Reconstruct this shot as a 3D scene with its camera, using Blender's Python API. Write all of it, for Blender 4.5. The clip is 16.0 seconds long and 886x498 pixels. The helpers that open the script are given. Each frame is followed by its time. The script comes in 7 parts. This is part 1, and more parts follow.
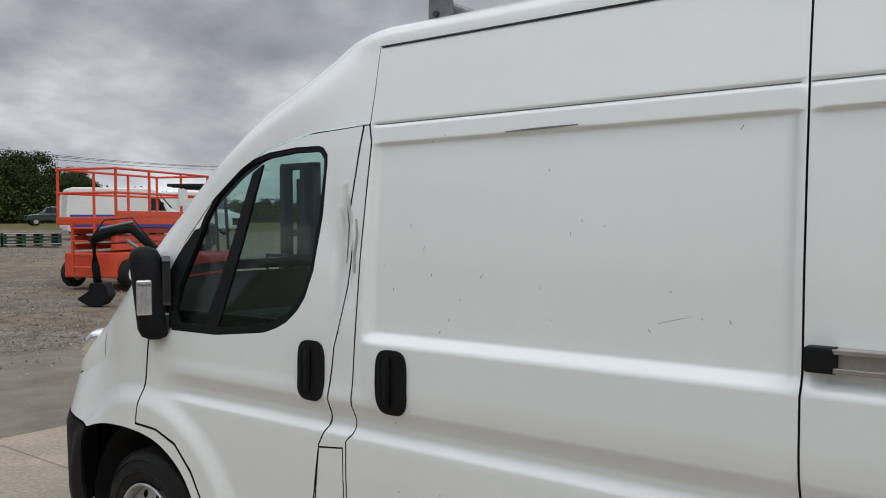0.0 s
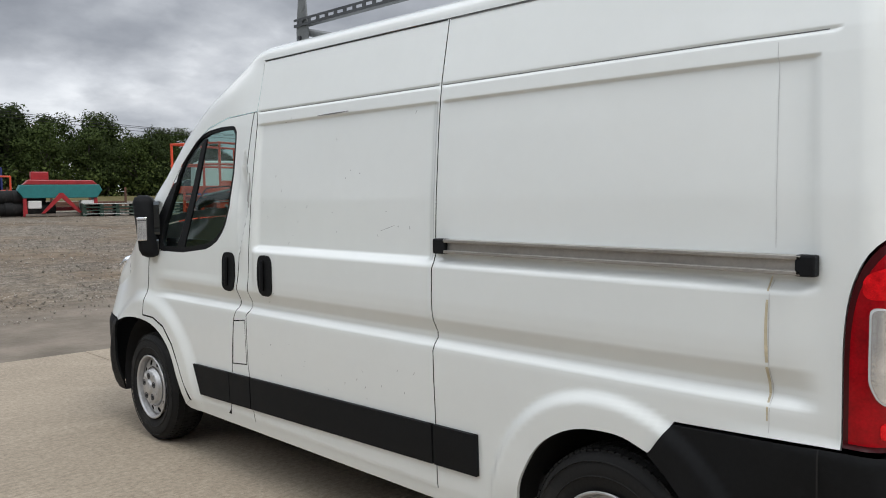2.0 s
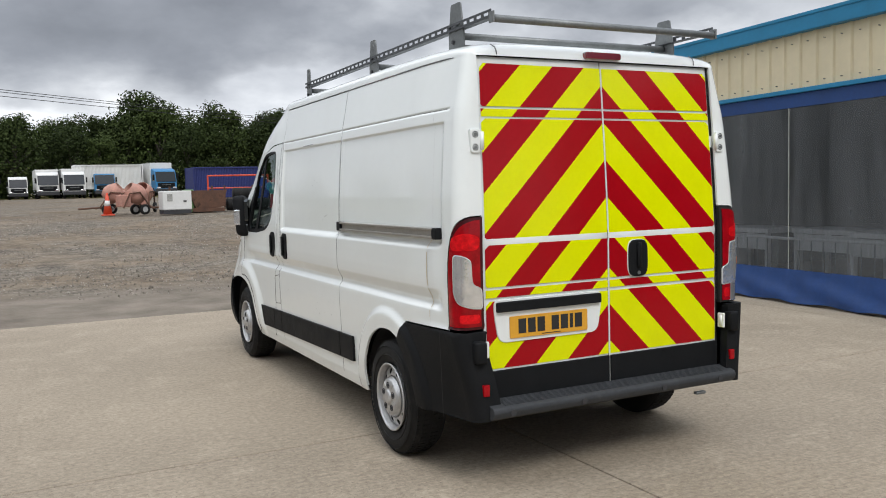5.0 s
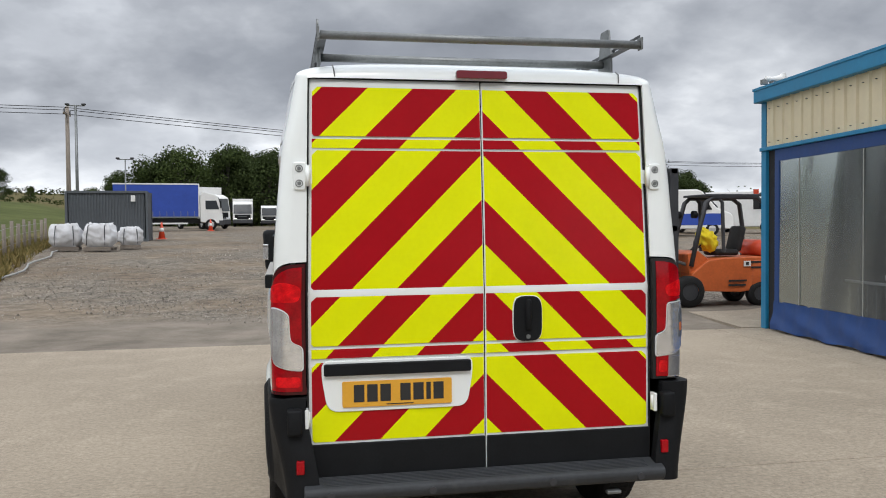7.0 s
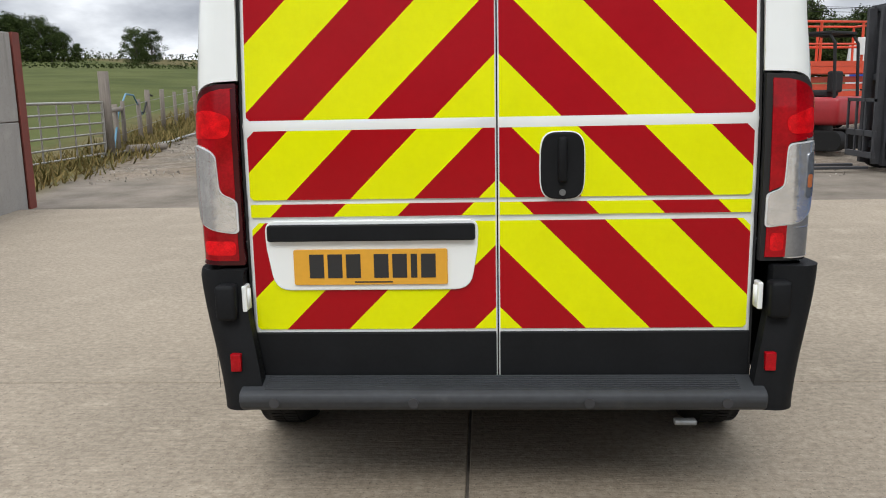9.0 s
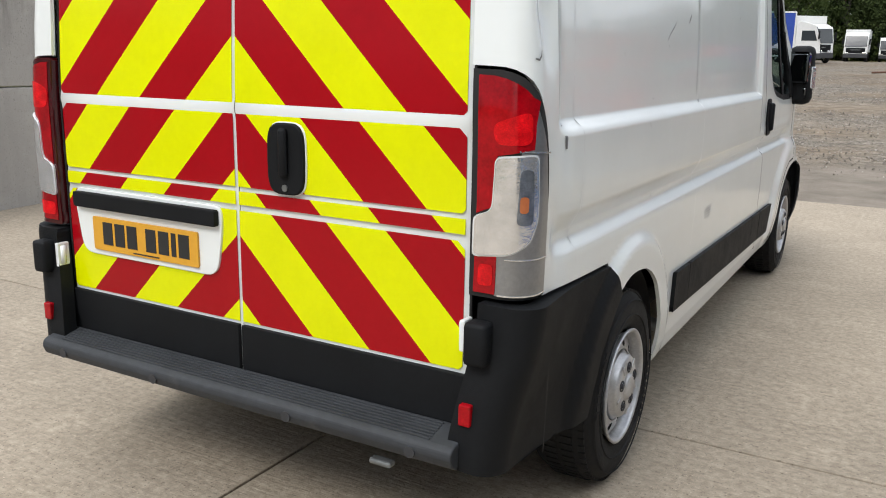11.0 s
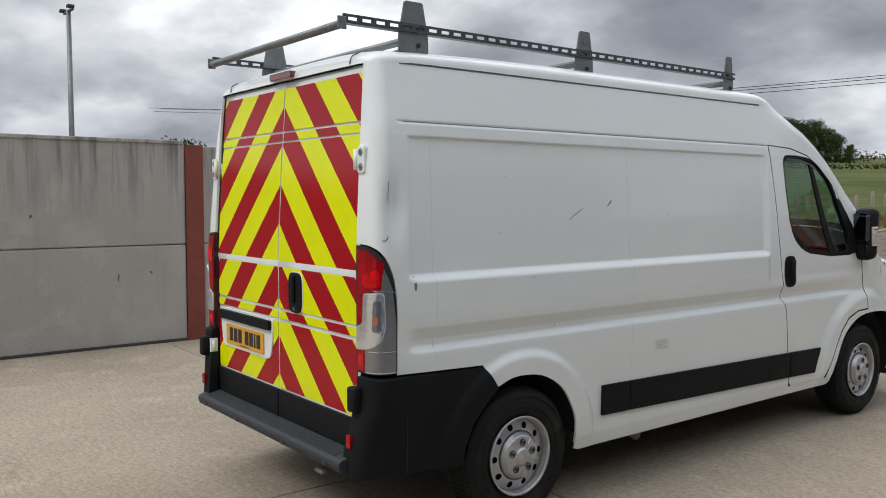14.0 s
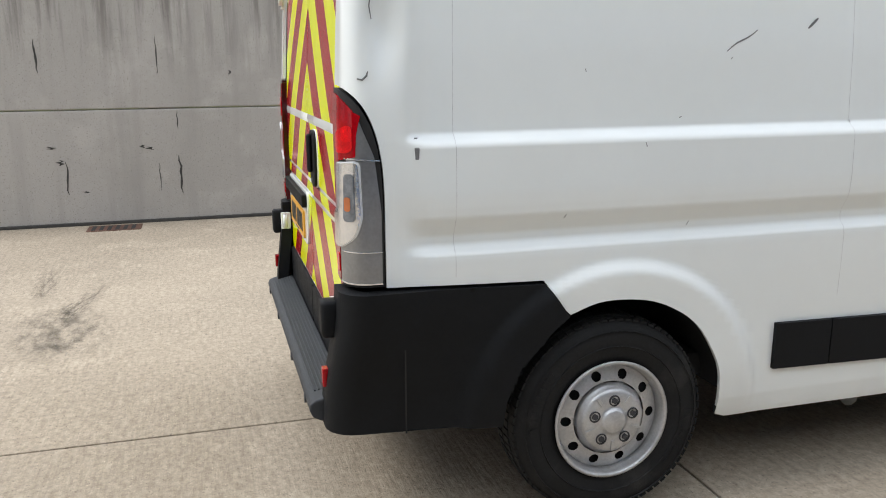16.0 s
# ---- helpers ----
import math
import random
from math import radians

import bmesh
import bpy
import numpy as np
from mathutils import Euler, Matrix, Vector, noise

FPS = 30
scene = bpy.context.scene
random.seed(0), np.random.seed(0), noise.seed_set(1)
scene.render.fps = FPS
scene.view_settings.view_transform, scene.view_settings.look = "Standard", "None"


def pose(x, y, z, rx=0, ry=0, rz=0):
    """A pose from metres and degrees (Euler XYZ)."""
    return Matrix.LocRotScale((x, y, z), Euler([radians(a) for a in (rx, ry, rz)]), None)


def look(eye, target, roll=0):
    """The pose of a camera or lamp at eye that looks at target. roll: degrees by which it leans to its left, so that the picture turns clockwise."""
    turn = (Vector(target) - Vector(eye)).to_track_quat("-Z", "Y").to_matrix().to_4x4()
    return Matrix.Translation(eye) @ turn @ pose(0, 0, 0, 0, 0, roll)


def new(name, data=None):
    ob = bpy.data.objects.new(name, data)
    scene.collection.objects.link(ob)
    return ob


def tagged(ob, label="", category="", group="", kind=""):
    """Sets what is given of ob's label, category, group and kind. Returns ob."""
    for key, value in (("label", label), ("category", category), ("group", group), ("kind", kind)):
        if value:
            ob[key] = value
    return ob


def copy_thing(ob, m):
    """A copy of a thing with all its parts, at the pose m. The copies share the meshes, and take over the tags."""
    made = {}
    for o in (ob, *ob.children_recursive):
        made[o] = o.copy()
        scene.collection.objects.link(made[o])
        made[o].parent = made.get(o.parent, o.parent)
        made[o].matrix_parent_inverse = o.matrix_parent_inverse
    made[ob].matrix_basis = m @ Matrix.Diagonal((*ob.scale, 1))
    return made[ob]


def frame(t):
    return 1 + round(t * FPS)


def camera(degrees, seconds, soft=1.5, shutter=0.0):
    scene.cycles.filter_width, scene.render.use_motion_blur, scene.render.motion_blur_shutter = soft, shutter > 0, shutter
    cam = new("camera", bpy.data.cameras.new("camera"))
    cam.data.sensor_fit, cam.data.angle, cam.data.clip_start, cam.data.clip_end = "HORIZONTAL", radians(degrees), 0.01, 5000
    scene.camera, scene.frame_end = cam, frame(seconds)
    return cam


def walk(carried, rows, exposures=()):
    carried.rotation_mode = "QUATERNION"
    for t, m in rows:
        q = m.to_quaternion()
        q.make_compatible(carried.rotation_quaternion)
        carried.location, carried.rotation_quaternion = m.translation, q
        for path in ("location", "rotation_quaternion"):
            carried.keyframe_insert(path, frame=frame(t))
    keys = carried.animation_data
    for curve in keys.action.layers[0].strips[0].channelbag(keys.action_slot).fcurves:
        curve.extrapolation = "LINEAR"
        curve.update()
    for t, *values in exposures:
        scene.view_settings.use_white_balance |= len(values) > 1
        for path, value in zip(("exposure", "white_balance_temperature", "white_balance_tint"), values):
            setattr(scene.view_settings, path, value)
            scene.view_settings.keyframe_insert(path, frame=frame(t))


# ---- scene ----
cam = camera(55.6, 16.0, soft=1.0)
PATH = [
    (0, (-2.95, 1.127, 1.628), (-1.373, 2.355, 1.564), -0.24),
    (0.5, (-2.879, 0.786, 1.587), (-1.413, 2.143, 1.49), -0.3),
    (1, (-3.015, 0.36, 1.531), (-1.606, 1.773, 1.403), -0.4),
    (1.5, (-3.104, -0.185, 1.509), (-1.716, 1.248, 1.369), -0.4),
    (2, (-3.202, -0.773, 1.522), (-1.829, 0.675, 1.39), -0.7),
    (2.1, (-3.264, -0.886, 1.532), (-1.885, 0.557, 1.399), -0.5),
    (2.5, (-3.311, -1.395, 1.539), (-1.968, 0.082, 1.424), -0.7),
    (3, (-3.348, -1.98, 1.553), (-2.057, -0.455, 1.455), -0.5),
    (3.5, (-3.399, -2.518, 1.564), (-2.182, -0.933, 1.468), -0.4),
    (4, (-3.33, -3.028, 1.556), (-2.207, -1.377, 1.449), -0.6),
    (4.2, (-3.299, -3.206, 1.538), (-2.22, -1.526, 1.423), -0.8),
    (6.3, (-1.525, -3.834, 1.554), (-0.967, -1.916, 1.441), -1.5),
    (6.5, (-1.322, -3.832, 1.547), (-0.826, -1.897, 1.454), -1.3),
    (7, (-0.879, -3.667, 1.562), (-0.509, -1.703, 1.505), -0.5),
    (7.5, (-0.493, -3.389, 1.592), (-0.235, -1.405, 1.581), 0.2),
    (8, (-0.339, -3.038, 1.607), (-0.168, -1.045, 1.61), 0.5),
    (8.3, (-0.284, -2.846, 1.558), (-0.174, -0.851, 1.489), 0.2),
    (8.4, (-0.268, -2.796, 1.547), (-0.179, -0.801, 1.425), -0.1),
    (8.5, (-0.256, -2.752, 1.519), (-0.188, -0.76, 1.352), -0.2),
    (9, (-0.037, -2.583, 1.364), (-0.139, -0.62, 0.996), -1.1),
    (9.5, (0.286, -2.331, 1.331), (0.029, -0.409, 0.842), -0.8),
    (10, (0.638, -1.964, 1.351), (0.207, -0.081, 0.834), 0.1),
    (10.2, (0.852, -1.824, 1.349), (0.309, 0.03, 0.834), 0.3),
    (12.3, (3.207, -1.957, 1.589), (1.842, -0.517, 1.338), 0.3),
    (12.5, (3.422, -1.989, 1.566), (2.032, -0.566, 1.356), -0.1),
    (13, (3.881, -2.126, 1.593), (2.437, -0.75, 1.451), -0.3),
    (13.5, (4.13, -2.227, 1.598), (2.626, -0.913, 1.494), -0.2),
    (14, (3.964, -1.977, 1.611), (2.382, -0.758, 1.489), 0.0),
    (14.5, (3.671, -1.637, 1.636), (1.998, -0.554, 1.471), 0.6),
    (15, (3.374, -1.303, 1.589), (1.608, -0.395, 1.342), 0.7),
    (15.4, (3.301, -0.972, 1.508), (1.476, -0.216, 1.189), 0.4),
    (15.5, (3.283, -0.882, 1.512), (1.454, -0.153, 1.162), 0.4),
    (16, (3.255, -0.39, 1.456), (1.375, 0.142, 1.032), -0.5),
]
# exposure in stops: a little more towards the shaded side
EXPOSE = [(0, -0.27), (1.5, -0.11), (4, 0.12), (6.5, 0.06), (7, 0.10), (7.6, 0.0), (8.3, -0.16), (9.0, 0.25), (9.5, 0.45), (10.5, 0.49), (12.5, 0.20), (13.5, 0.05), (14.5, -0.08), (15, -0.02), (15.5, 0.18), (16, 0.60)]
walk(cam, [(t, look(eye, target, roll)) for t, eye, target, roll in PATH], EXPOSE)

# ---- world and sun ----
SUN_EL, SUN_AZ = 48.0, 185.0          # elevation, and azimuth clockwise from +y
world = bpy.data.worlds.new("overcast_sky")
scene.world = world
world.use_nodes = True


def node(tree, kind, **settings):
    n = tree.nodes.new(kind)
    for key, value in settings.items():
        if key in n.inputs:
            n.inputs[key].default_value = value
    return n


def ramp(tree, stops, fac=None):
    n = tree.nodes.new("ShaderNodeValToRGB")
    el = n.color_ramp.elements
    while len(el) < len(stops):
        el.new(0.5)
    for e, (p, c) in zip(el, stops):
        e.position = p
        e.color = (c, c, c, 1) if isinstance(c, (int, float)) else (*c, 1)
    if fac is not None:
        tree.links.new(fac, n.inputs[0])
    return n


def mixc(tree, a, b, fac, mode="MIX"):
    """Colour mix; a, b and fac are sockets, colours or numbers."""
    n = tree.nodes.new("ShaderNodeMix")
    n.data_type, n.blend_type = "RGBA", mode
    for value, slot in ((fac, 0), (a, 6), (b, 7)):
        if isinstance(value, bpy.types.NodeSocket):
            tree.links.new(value, n.inputs[slot])
        elif slot == 0:
            n.inputs[0].default_value = value
        else:
            n.inputs[slot].default_value = (*value, 1) if len(value) == 3 else value
    return n.outputs[2]


def make_sky():
    tr = world.node_tree
    tr.nodes.clear()
    out = tr.nodes.new("ShaderNodeOutputWorld")
    bg = tr.nodes.new("ShaderNodeBackground")
    sky = tr.nodes.new("ShaderNodeTexSky")
    sky.sky_type, sky.sun_disc = "NISHITA", False
    sky.sun_elevation, sky.sun_rotation = radians(SUN_EL), radians(SUN_AZ)
    blue = mixc(tr, sky.outputs[0], (0.085, 0.085, 0.085), 1.0, "MULTIPLY")
    co = tr.nodes.new("ShaderNodeTexCoord")
    # cloud layer: directions laid on a flat deck so that clouds shrink towards the horizon
    sep = tr.nodes.new("ShaderNodeSeparateXYZ")
    tr.links.new(co.outputs["Generated"], sep.inputs[0])
    lift = node(tr, "ShaderNodeMath")
    lift.operation = "MAXIMUM"
    tr.links.new(sep.outputs[2], lift.inputs[0])
    lift.inputs[1].default_value = 0.0
    add = tr.nodes.new("ShaderNodeMath")
    add.operation = "ADD"
    tr.links.new(lift.outputs[0], add.inputs[0])
    add.inputs[1].default_value = 0.42
    div = tr.nodes.new("ShaderNodeVectorMath")
    div.operation = "DIVIDE"
    comb = tr.nodes.new("ShaderNodeCombineXYZ")
    for i in range(3):
        tr.links.new(add.outputs[0], comb.inputs[i])
    tr.links.new(co.outputs["Generated"], div.inputs[0])
    tr.links.new(comb.outputs[0], div.inputs[1])

    def clouds(scale, detail, rough, shift):
        mp = tr.nodes.new("ShaderNodeMapping")
        mp.inputs["Location"].default_value = shift
        tr.links.new(div.outputs[0], mp.inputs[0])
        n = node(tr, "ShaderNodeTexNoise", Scale=scale, Detail=detail, Roughness=rough, Distortion=0.0)
        tr.links.new(mp.outputs[0], n.inputs[0])
        return n.outputs[0]
    big = clouds(1.0, 10, 0.54, (3.1, 1.7, 0.4))
    fine = clouds(2.5, 7, 0.50, (7.3, 2.2, 1.0))
    # thin cloud is bright, thick cloud has a dark base
    deck = ramp(tr, [(0.34, (0.84, 0.86, 0.88)), (0.42, (0.66, 0.685, 0.72)), (0.49, (0.46, 0.485, 0.525)), (0.56, (0.33, 0.352, 0.392)), (0.66, (0.22, 0.238, 0.27))], big).outputs[0]
    puff = ramp(tr, [(0.40, (0.74, 0.75, 0.77)), (0.50, (0.98, 0.98, 0.98)), (0.58, (1.32, 1.31, 1.29))], fine).outputs[0]
    shade = mixc(tr, deck, puff, 1.0, "MULTIPLY")
    gap = ramp(tr, [(0.60, 0.0), (0.68, 1.0)], clouds(0.9, 5, 0.55, (1.3, 9.2, 5.0))).outputs[0]
    mixed = mixc(tr, shade, blue, gap)
    # an overcast sky is about three times as bright overhead as at the horizon
    rise = ramp(tr, [(0.0, 0.41), (0.30, 0.42), (0.55, 0.72), (1.0, 1.0)], sep.outputs[2]).outputs[0]
    mixed = mixc(tr, mixed, rise, 1.0, "MULTIPLY")
    tr.links.new(mixed, bg.inputs[0])
    bg.inputs[1].default_value = 3.05
    tr.links.new(bg.outputs[0], out.inputs[0])


make_sky()
sun = new("sun", bpy.data.lights.new("sun", "SUN"))
sun.data.energy, sun.data.angle, sun.data.color = 1.15, radians(20), (1.0, 0.975, 0.945)
sun.matrix_world = look((100 * math.sin(radians(SUN_AZ)) * math.cos(radians(SUN_EL)), 100 * math.cos(radians(SUN_AZ)) * math.cos(radians(SUN_EL)), 100 * math.sin(radians(SUN_EL))), (0, 0, 0))

# ---- materials ----
def mat(name, colour, rough=0.5, metal=0.0, vary=0.12, scale=6.0, bump=0.0, bump_scale=None, coat=0.0, spot=None, spot_scale=3.0, spot_at=(0.6, 0.7), stretch=None, random=0.0, rough_vary=0.12, spec=0.5):
    """A surface with grain at two scales, optional stains (spot) and fine relief."""
    m = bpy.data.materials.new(name)
    m.use_nodes = True
    tr = m.node_tree
    bs = tr.nodes["Principled BSDF"]
    co = tr.nodes.new("ShaderNodeTexCoord")
    src = co.outputs["Object"]
    if stretch:
        mp = tr.nodes.new("ShaderNodeMapping")
        mp.inputs["Scale"].default_value = stretch
        tr.links.new(src, mp.inputs[0])
        src = mp.outputs[0]

    def noise_of(s, d=5):
        n = node(tr, "ShaderNodeTexNoise", Scale=s, Detail=d, Roughness=0.6)
        tr.links.new(src, n.inputs[0])
        return n.outputs[0]
    a, b = noise_of(scale), noise_of(scale * 9)
    lo, hi = 1 - vary, 1 + vary
    g1 = ramp(tr, [(0.3, lo), (0.7, min(hi, 1.5))], a).outputs[0]
    g2 = ramp(tr, [(0.3, 1 - vary * 0.6), (0.7, 1 + vary * 0.6)], b).outputs[0]
    col = mixc(tr, mixc(tr, colour, g1, 1.0, "MULTIPLY"), g2, 1.0, "MULTIPLY")
    if random:
        oi = tr.nodes.new("ShaderNodeObjectInfo")
        g3 = ramp(tr, [(0.0, 1 - random), (1.0, 1 + random)], oi.outputs["Random"]).outputs[0]
        col = mixc(tr, col, g3, 1.0, "MULTIPLY")
    if spot:
        f = ramp(tr, [(spot_at[0], 0.0), (spot_at[1], 1.0)], noise_of(spot_scale, 7)).outputs[0]
        col = mixc(tr, col, spot, f)
    tr.links.new(col, bs.inputs["Base Color"])
    bs.inputs["Metallic"].default_value = metal
    r = ramp(tr, [(0.3, max(0.02, rough - rough_vary * rough)), (0.7, min(1, rough + rough_vary * rough))], a).outputs[0]
    tr.links.new(r, bs.inputs["Roughness"])
    bs.inputs["Specular IOR Level"].default_value = spec
    if coat:
        bs.inputs["Coat Weight"].default_value = coat
        bs.inputs["Coat Roughness"].default_value = 0.06
    if bump:
        bp = node(tr, "ShaderNodeBump", Strength=min(1.0, bump), Distance=0.01)
        tr.links.new(noise_of(bump_scale or scale * 12, 6), bp.inputs["Height"])
        tr.links.new(bp.outputs[0], bs.inputs["Normal"])
    return m


WHITE = mat("white_van_paint", (0.825, 0.855, 0.835), 0.24, vary=0.012, scale=1.5, coat=0.6, rough_vary=0.1, spot=(0.80, 0.825, 0.80), spot_scale=2.2, spot_at=(0.5, 0.95))
WHITE2 = mat("white_lorry_paint", (0.72, 0.72, 0.70), 0.4, vary=0.06, scale=1.0)
BLACKP = mat("black_plastic", (0.0105, 0.0112, 0.0122), 0.58, spec=0.12, vary=0.15, scale=8, bump=0.15, bump_scale=400)
RUBBER = mat("tyre_rubber", (0.013, 0.013, 0.013), 0.75, vary=0.25, scale=10, bump=0.2, bump_scale=120, spec=0.25, spot=(0.04, 0.038, 0.035), spot_scale=6, spot_at=(0.55, 0.8))
DARK = mat("dark_interior", (0.012, 0.012, 0.013), 0.8, vary=0.2)
SILVER = mat("silver_wheel_paint", (0.50, 0.50, 0.50), 0.36, 0.55, vary=0.16, scale=12, spot=(0.16, 0.15, 0.13), spot_scale=14, spot_at=(0.64, 0.82))
GALV = mat("galvanised_steel", (0.20, 0.21, 0.21), 0.5, 0.6, vary=0.2, scale=9)
ALU = mat("aluminium_rail", (0.42, 0.40, 0.37), 0.42, 0.8, vary=0.12, scale=8)
RED = mat("reflective_red_film", (0.35, 0.003, 0.008), 0.16, vary=0.05, scale=5, spec=0.2)
YELLOW = mat("reflective_yellow_film", (0.75, 0.80, 0.0), 0.16, vary=0.03, scale=5, spec=0.2)
LAMPRED = mat("red_lamp_lens", (0.31, 0.002, 0.006), 0.10, vary=0.32, scale=14, spec=0.25, coat=0.12)
# brighter red laid on the lenses paints the glow of the bowls inside
LAMPGLOW = mat("painted_red_bowl_glow", (0.62, 0.006, 0.010), 0.12, vary=0.35, scale=30, spec=0.25)
LAMPDARK = mat("dark_red_lamp_case", (0.05, 0.003, 0.005), 0.15, vary=0.1, spec=0.4)
LAMPWHITE = mat("bright_lens_edge", (0.75, 0.76, 0.77), 0.12, 0.3, vary=0.05)
LAMPCLEAR = mat("clear_lamp_lens", (0.80, 0.81, 0.82), 0.07, 0.8, vary=0.14, scale=22, coat=1.0, bump=0.12, bump_scale=45)
BULBGLASS = mat("smoky_bulb_bowl", (0.22, 0.24, 0.27), 0.15, 0.6, vary=0.4, scale=30)
AMBER = mat("amber_bulb", (0.45, 0.14, 0.05), 0.2, vary=0.2)
DULLCHROME = mat("dull_lamp_chrome", (0.30, 0.305, 0.31), 0.30, 0.7, vary=0.12, scale=10)
PLATE = mat("amber_plate", (0.72, 0.36, 0.03), 0.4, vary=0.05)
INK = mat("black_ink", (0.02, 0.02, 0.02), 0.5, vary=0.1)


def concrete_mat(name, colour, dark, brushed=0.0, streaks=False):
    """Cast concrete: cloudy tone, dark blotches, pinholes; brushed lines for a yard slab or water streaks for a wall."""
    m = bpy.data.materials.new(name)
    m.use_nodes = True
    tr = m.node_tree
    bs = tr.nodes["Principled BSDF"]
    geo = tr.nodes.new("ShaderNodeNewGeometry")
    world_at = geo.outputs["Position"]

    def nz(scale, detail=6, stretch=None, rough=0.6):
        src = world_at
        if stretch:
            mp = tr.nodes.new("ShaderNodeMapping")
            mp.inputs["Scale"].default_value = stretch
            tr.links.new(src, mp.inputs[0])
            src = mp.outputs[0]
        n = node(tr, "ShaderNodeTexNoise", Scale=scale, Detail=detail, Roughness=rough)
        tr.links.new(src, n.inputs[0])
        return n.outputs[0]
    oi = tr.nodes.new("ShaderNodeObjectInfo")
    col = mixc(tr, colour, tuple(c * 0.80 for c in colour), ramp(tr, [(0.36, 0.0), (0.64, 1.0)], nz(0.55, 5)).outputs[0])
    col = mixc(tr, col, tuple(min(1, c * 1.14) for c in colour), ramp(tr, [(0.52, 0.0), (0.72, 1.0)], nz(2.3, 6)).outputs[0])
    col = mixc(tr, col, dark, ramp(tr, [(0.58, 0.0), (0.80, 0.75)], nz(0.8, 9, rough=0.72)).outputs[0])
    col = mixc(tr, col, tuple(c * 0.6 for c in colour), ramp(tr, [(0.64, 0.0), (0.72, 0.8)], nz(38, 2)).outputs[0])
    col = mixc(tr, col, tuple(c * 0.42 for c in colour), ramp(tr, [(0.63, 0.0), (0.67, 0.95)], nz(80, 2)).outputs[0])
    col = mixc(tr, col, tuple(min(1, c * 1.45) for c in colour), ramp(tr, [(0.64, 0.0), (0.72, 0.7)], nz(120, 2)).outputs[0])
    col = mixc(tr, col, tuple(c * 0.86 for c in colour), ramp(tr, [(0.0, 0.0), (1.0, 0.5)], oi.outputs["Random"]).outputs[0])
    bp = node(tr, "ShaderNodeBump", Strength=0.35, Distance=0.004)
    h = nz(70, 4)
    if brushed:
        lines = nz(1.0, 3, (6.0, 52.0, 1.0), 0.55)
        worn = ramp(tr, [(0.38, 0.12), (0.66, 1.0)], nz(0.6, 6, rough=0.7)).outputs[0]
        h = mixc(tr, h, lines, 0.62)
        col = mixc(tr, col, mixc(tr, col, tuple(c * 0.66 for c in colour), ramp(tr, [(0.42, 1.0), (0.54, 0.0)], lines).outputs[0]), mixc(tr, (0, 0, 0), worn, brushed))
        bp.inputs["Strength"].default_value = 1.0
        bp.inputs["Distance"].default_value = 0.006
        grit = nz(30, 5, rough=0.75)
        col = mixc(tr, col, mixc(tr, (0.81, 0.80, 0.79), (1.15, 1.15, 1.14), ramp(tr, [(0.38, 0.0), (0.62, 1.0)], grit).outputs[0]), 1.0, "MULTIPLY")
    if streaks:
        sep = tr.nodes.new("ShaderNodeSeparateXYZ")
        tr.links.new(world_at, sep.inputs[0])
        up = ramp(tr, [(0.60, 0.0), (1.0, 1.0)], None)
        mm = tr.nodes.new("ShaderNodeMath")
        mm.operation = "MULTIPLY"
        tr.links.new(sep.outputs[2], mm.inputs[0])
        mm.inputs[1].default_value = 1 / 2.2
        tr.links.new(mm.outputs[0], up.inputs[0])
        drip = ramp(tr, [(0.48, 0.0), (0.62, 1.0)], nz(1.0, 5, (7, 7, 0.5), 0.65)).outputs[0]
        col = mixc(tr, col, (0.17, 0.155, 0.14), mixc(tr, (0, 0, 0), drip, up.outputs[0]))
        col = mixc(tr, col, tuple(c * 0.72 for c in colour), ramp(tr, [(0.5, 0.0), (0.7, 0.6)], nz(1.0, 5, (5, 5, 0.35), 0.6)).outputs[0])
    tr.links.new(col, bs.inputs["Base Color"])
    bs.inputs["Roughness"].default_value = 0.88
    bs.inputs["Specular IOR Level"].default_value = 0.15
    tr.links.new(h, bp.inputs["Height"])
    tr.links.new(bp.outputs[0], bs.inputs["Normal"])
    return m


CONCRETE = concrete_mat("brushed_concrete", (0.392, 0.331, 0.256), (0.236, 0.197, 0.152), brushed=0.62)
WALLC = concrete_mat("cast_concrete", (0.43, 0.405, 0.37), (0.27, 0.25, 0.225), streaks=True)
REDOX = mat("red_oxide_steel", (0.20, 0.045, 0.03), 0.7, vary=0.18, scale=4)
CREAM = mat("cream_cladding", (0.66, 0.58, 0.40), 0.5, vary=0.05, scale=1.0)
TEALBLUE = mat("blue_trim", (0.012, 0.19, 0.36), 0.45, vary=0.08, scale=2)
TARP = mat("blue_tarpaulin", (0.009, 0.047, 0.18), 0.5, vary=0.12, scale=3, bump=0.3, bump_scale=8)
BUMPER = mat("scuffed_bumper_plastic", (0.036, 0.039, 0.043), 0.6, vary=0.2, scale=5, spot=(0.07, 0.07, 0.07), spot_scale=9, spot_at=(0.62, 0.8), spec=0.35, bump=0.1, bump_scale=300)
GREYSTEEL = mat("grey_container_paint", (0.075, 0.085, 0.095), 0.6, vary=0.12, scale=0.8)
BULK = mat("woven_bulk_bag", (0.56, 0.56, 0.57), 0.8, vary=0.1, scale=4, bump=0.6, bump_scale=9)
TIMBER = mat("weathered_timber", (0.20, 0.17, 0.14), 0.85, vary=0.25, scale=5, stretch=(6, 6, 0.6), bump=0.3, random=0.15)
ORANGE = mat("orange_truck_paint", (0.52, 0.11, 0.025), 0.5, vary=0.14, scale=3, spot=(0.16, 0.06, 0.03), spot_scale=3, spot_at=(0.6, 0.8))
LIFTRED = mat("red_orange_paint", (0.62, 0.07, 0.025), 0.45, vary=0.12, scale=3)
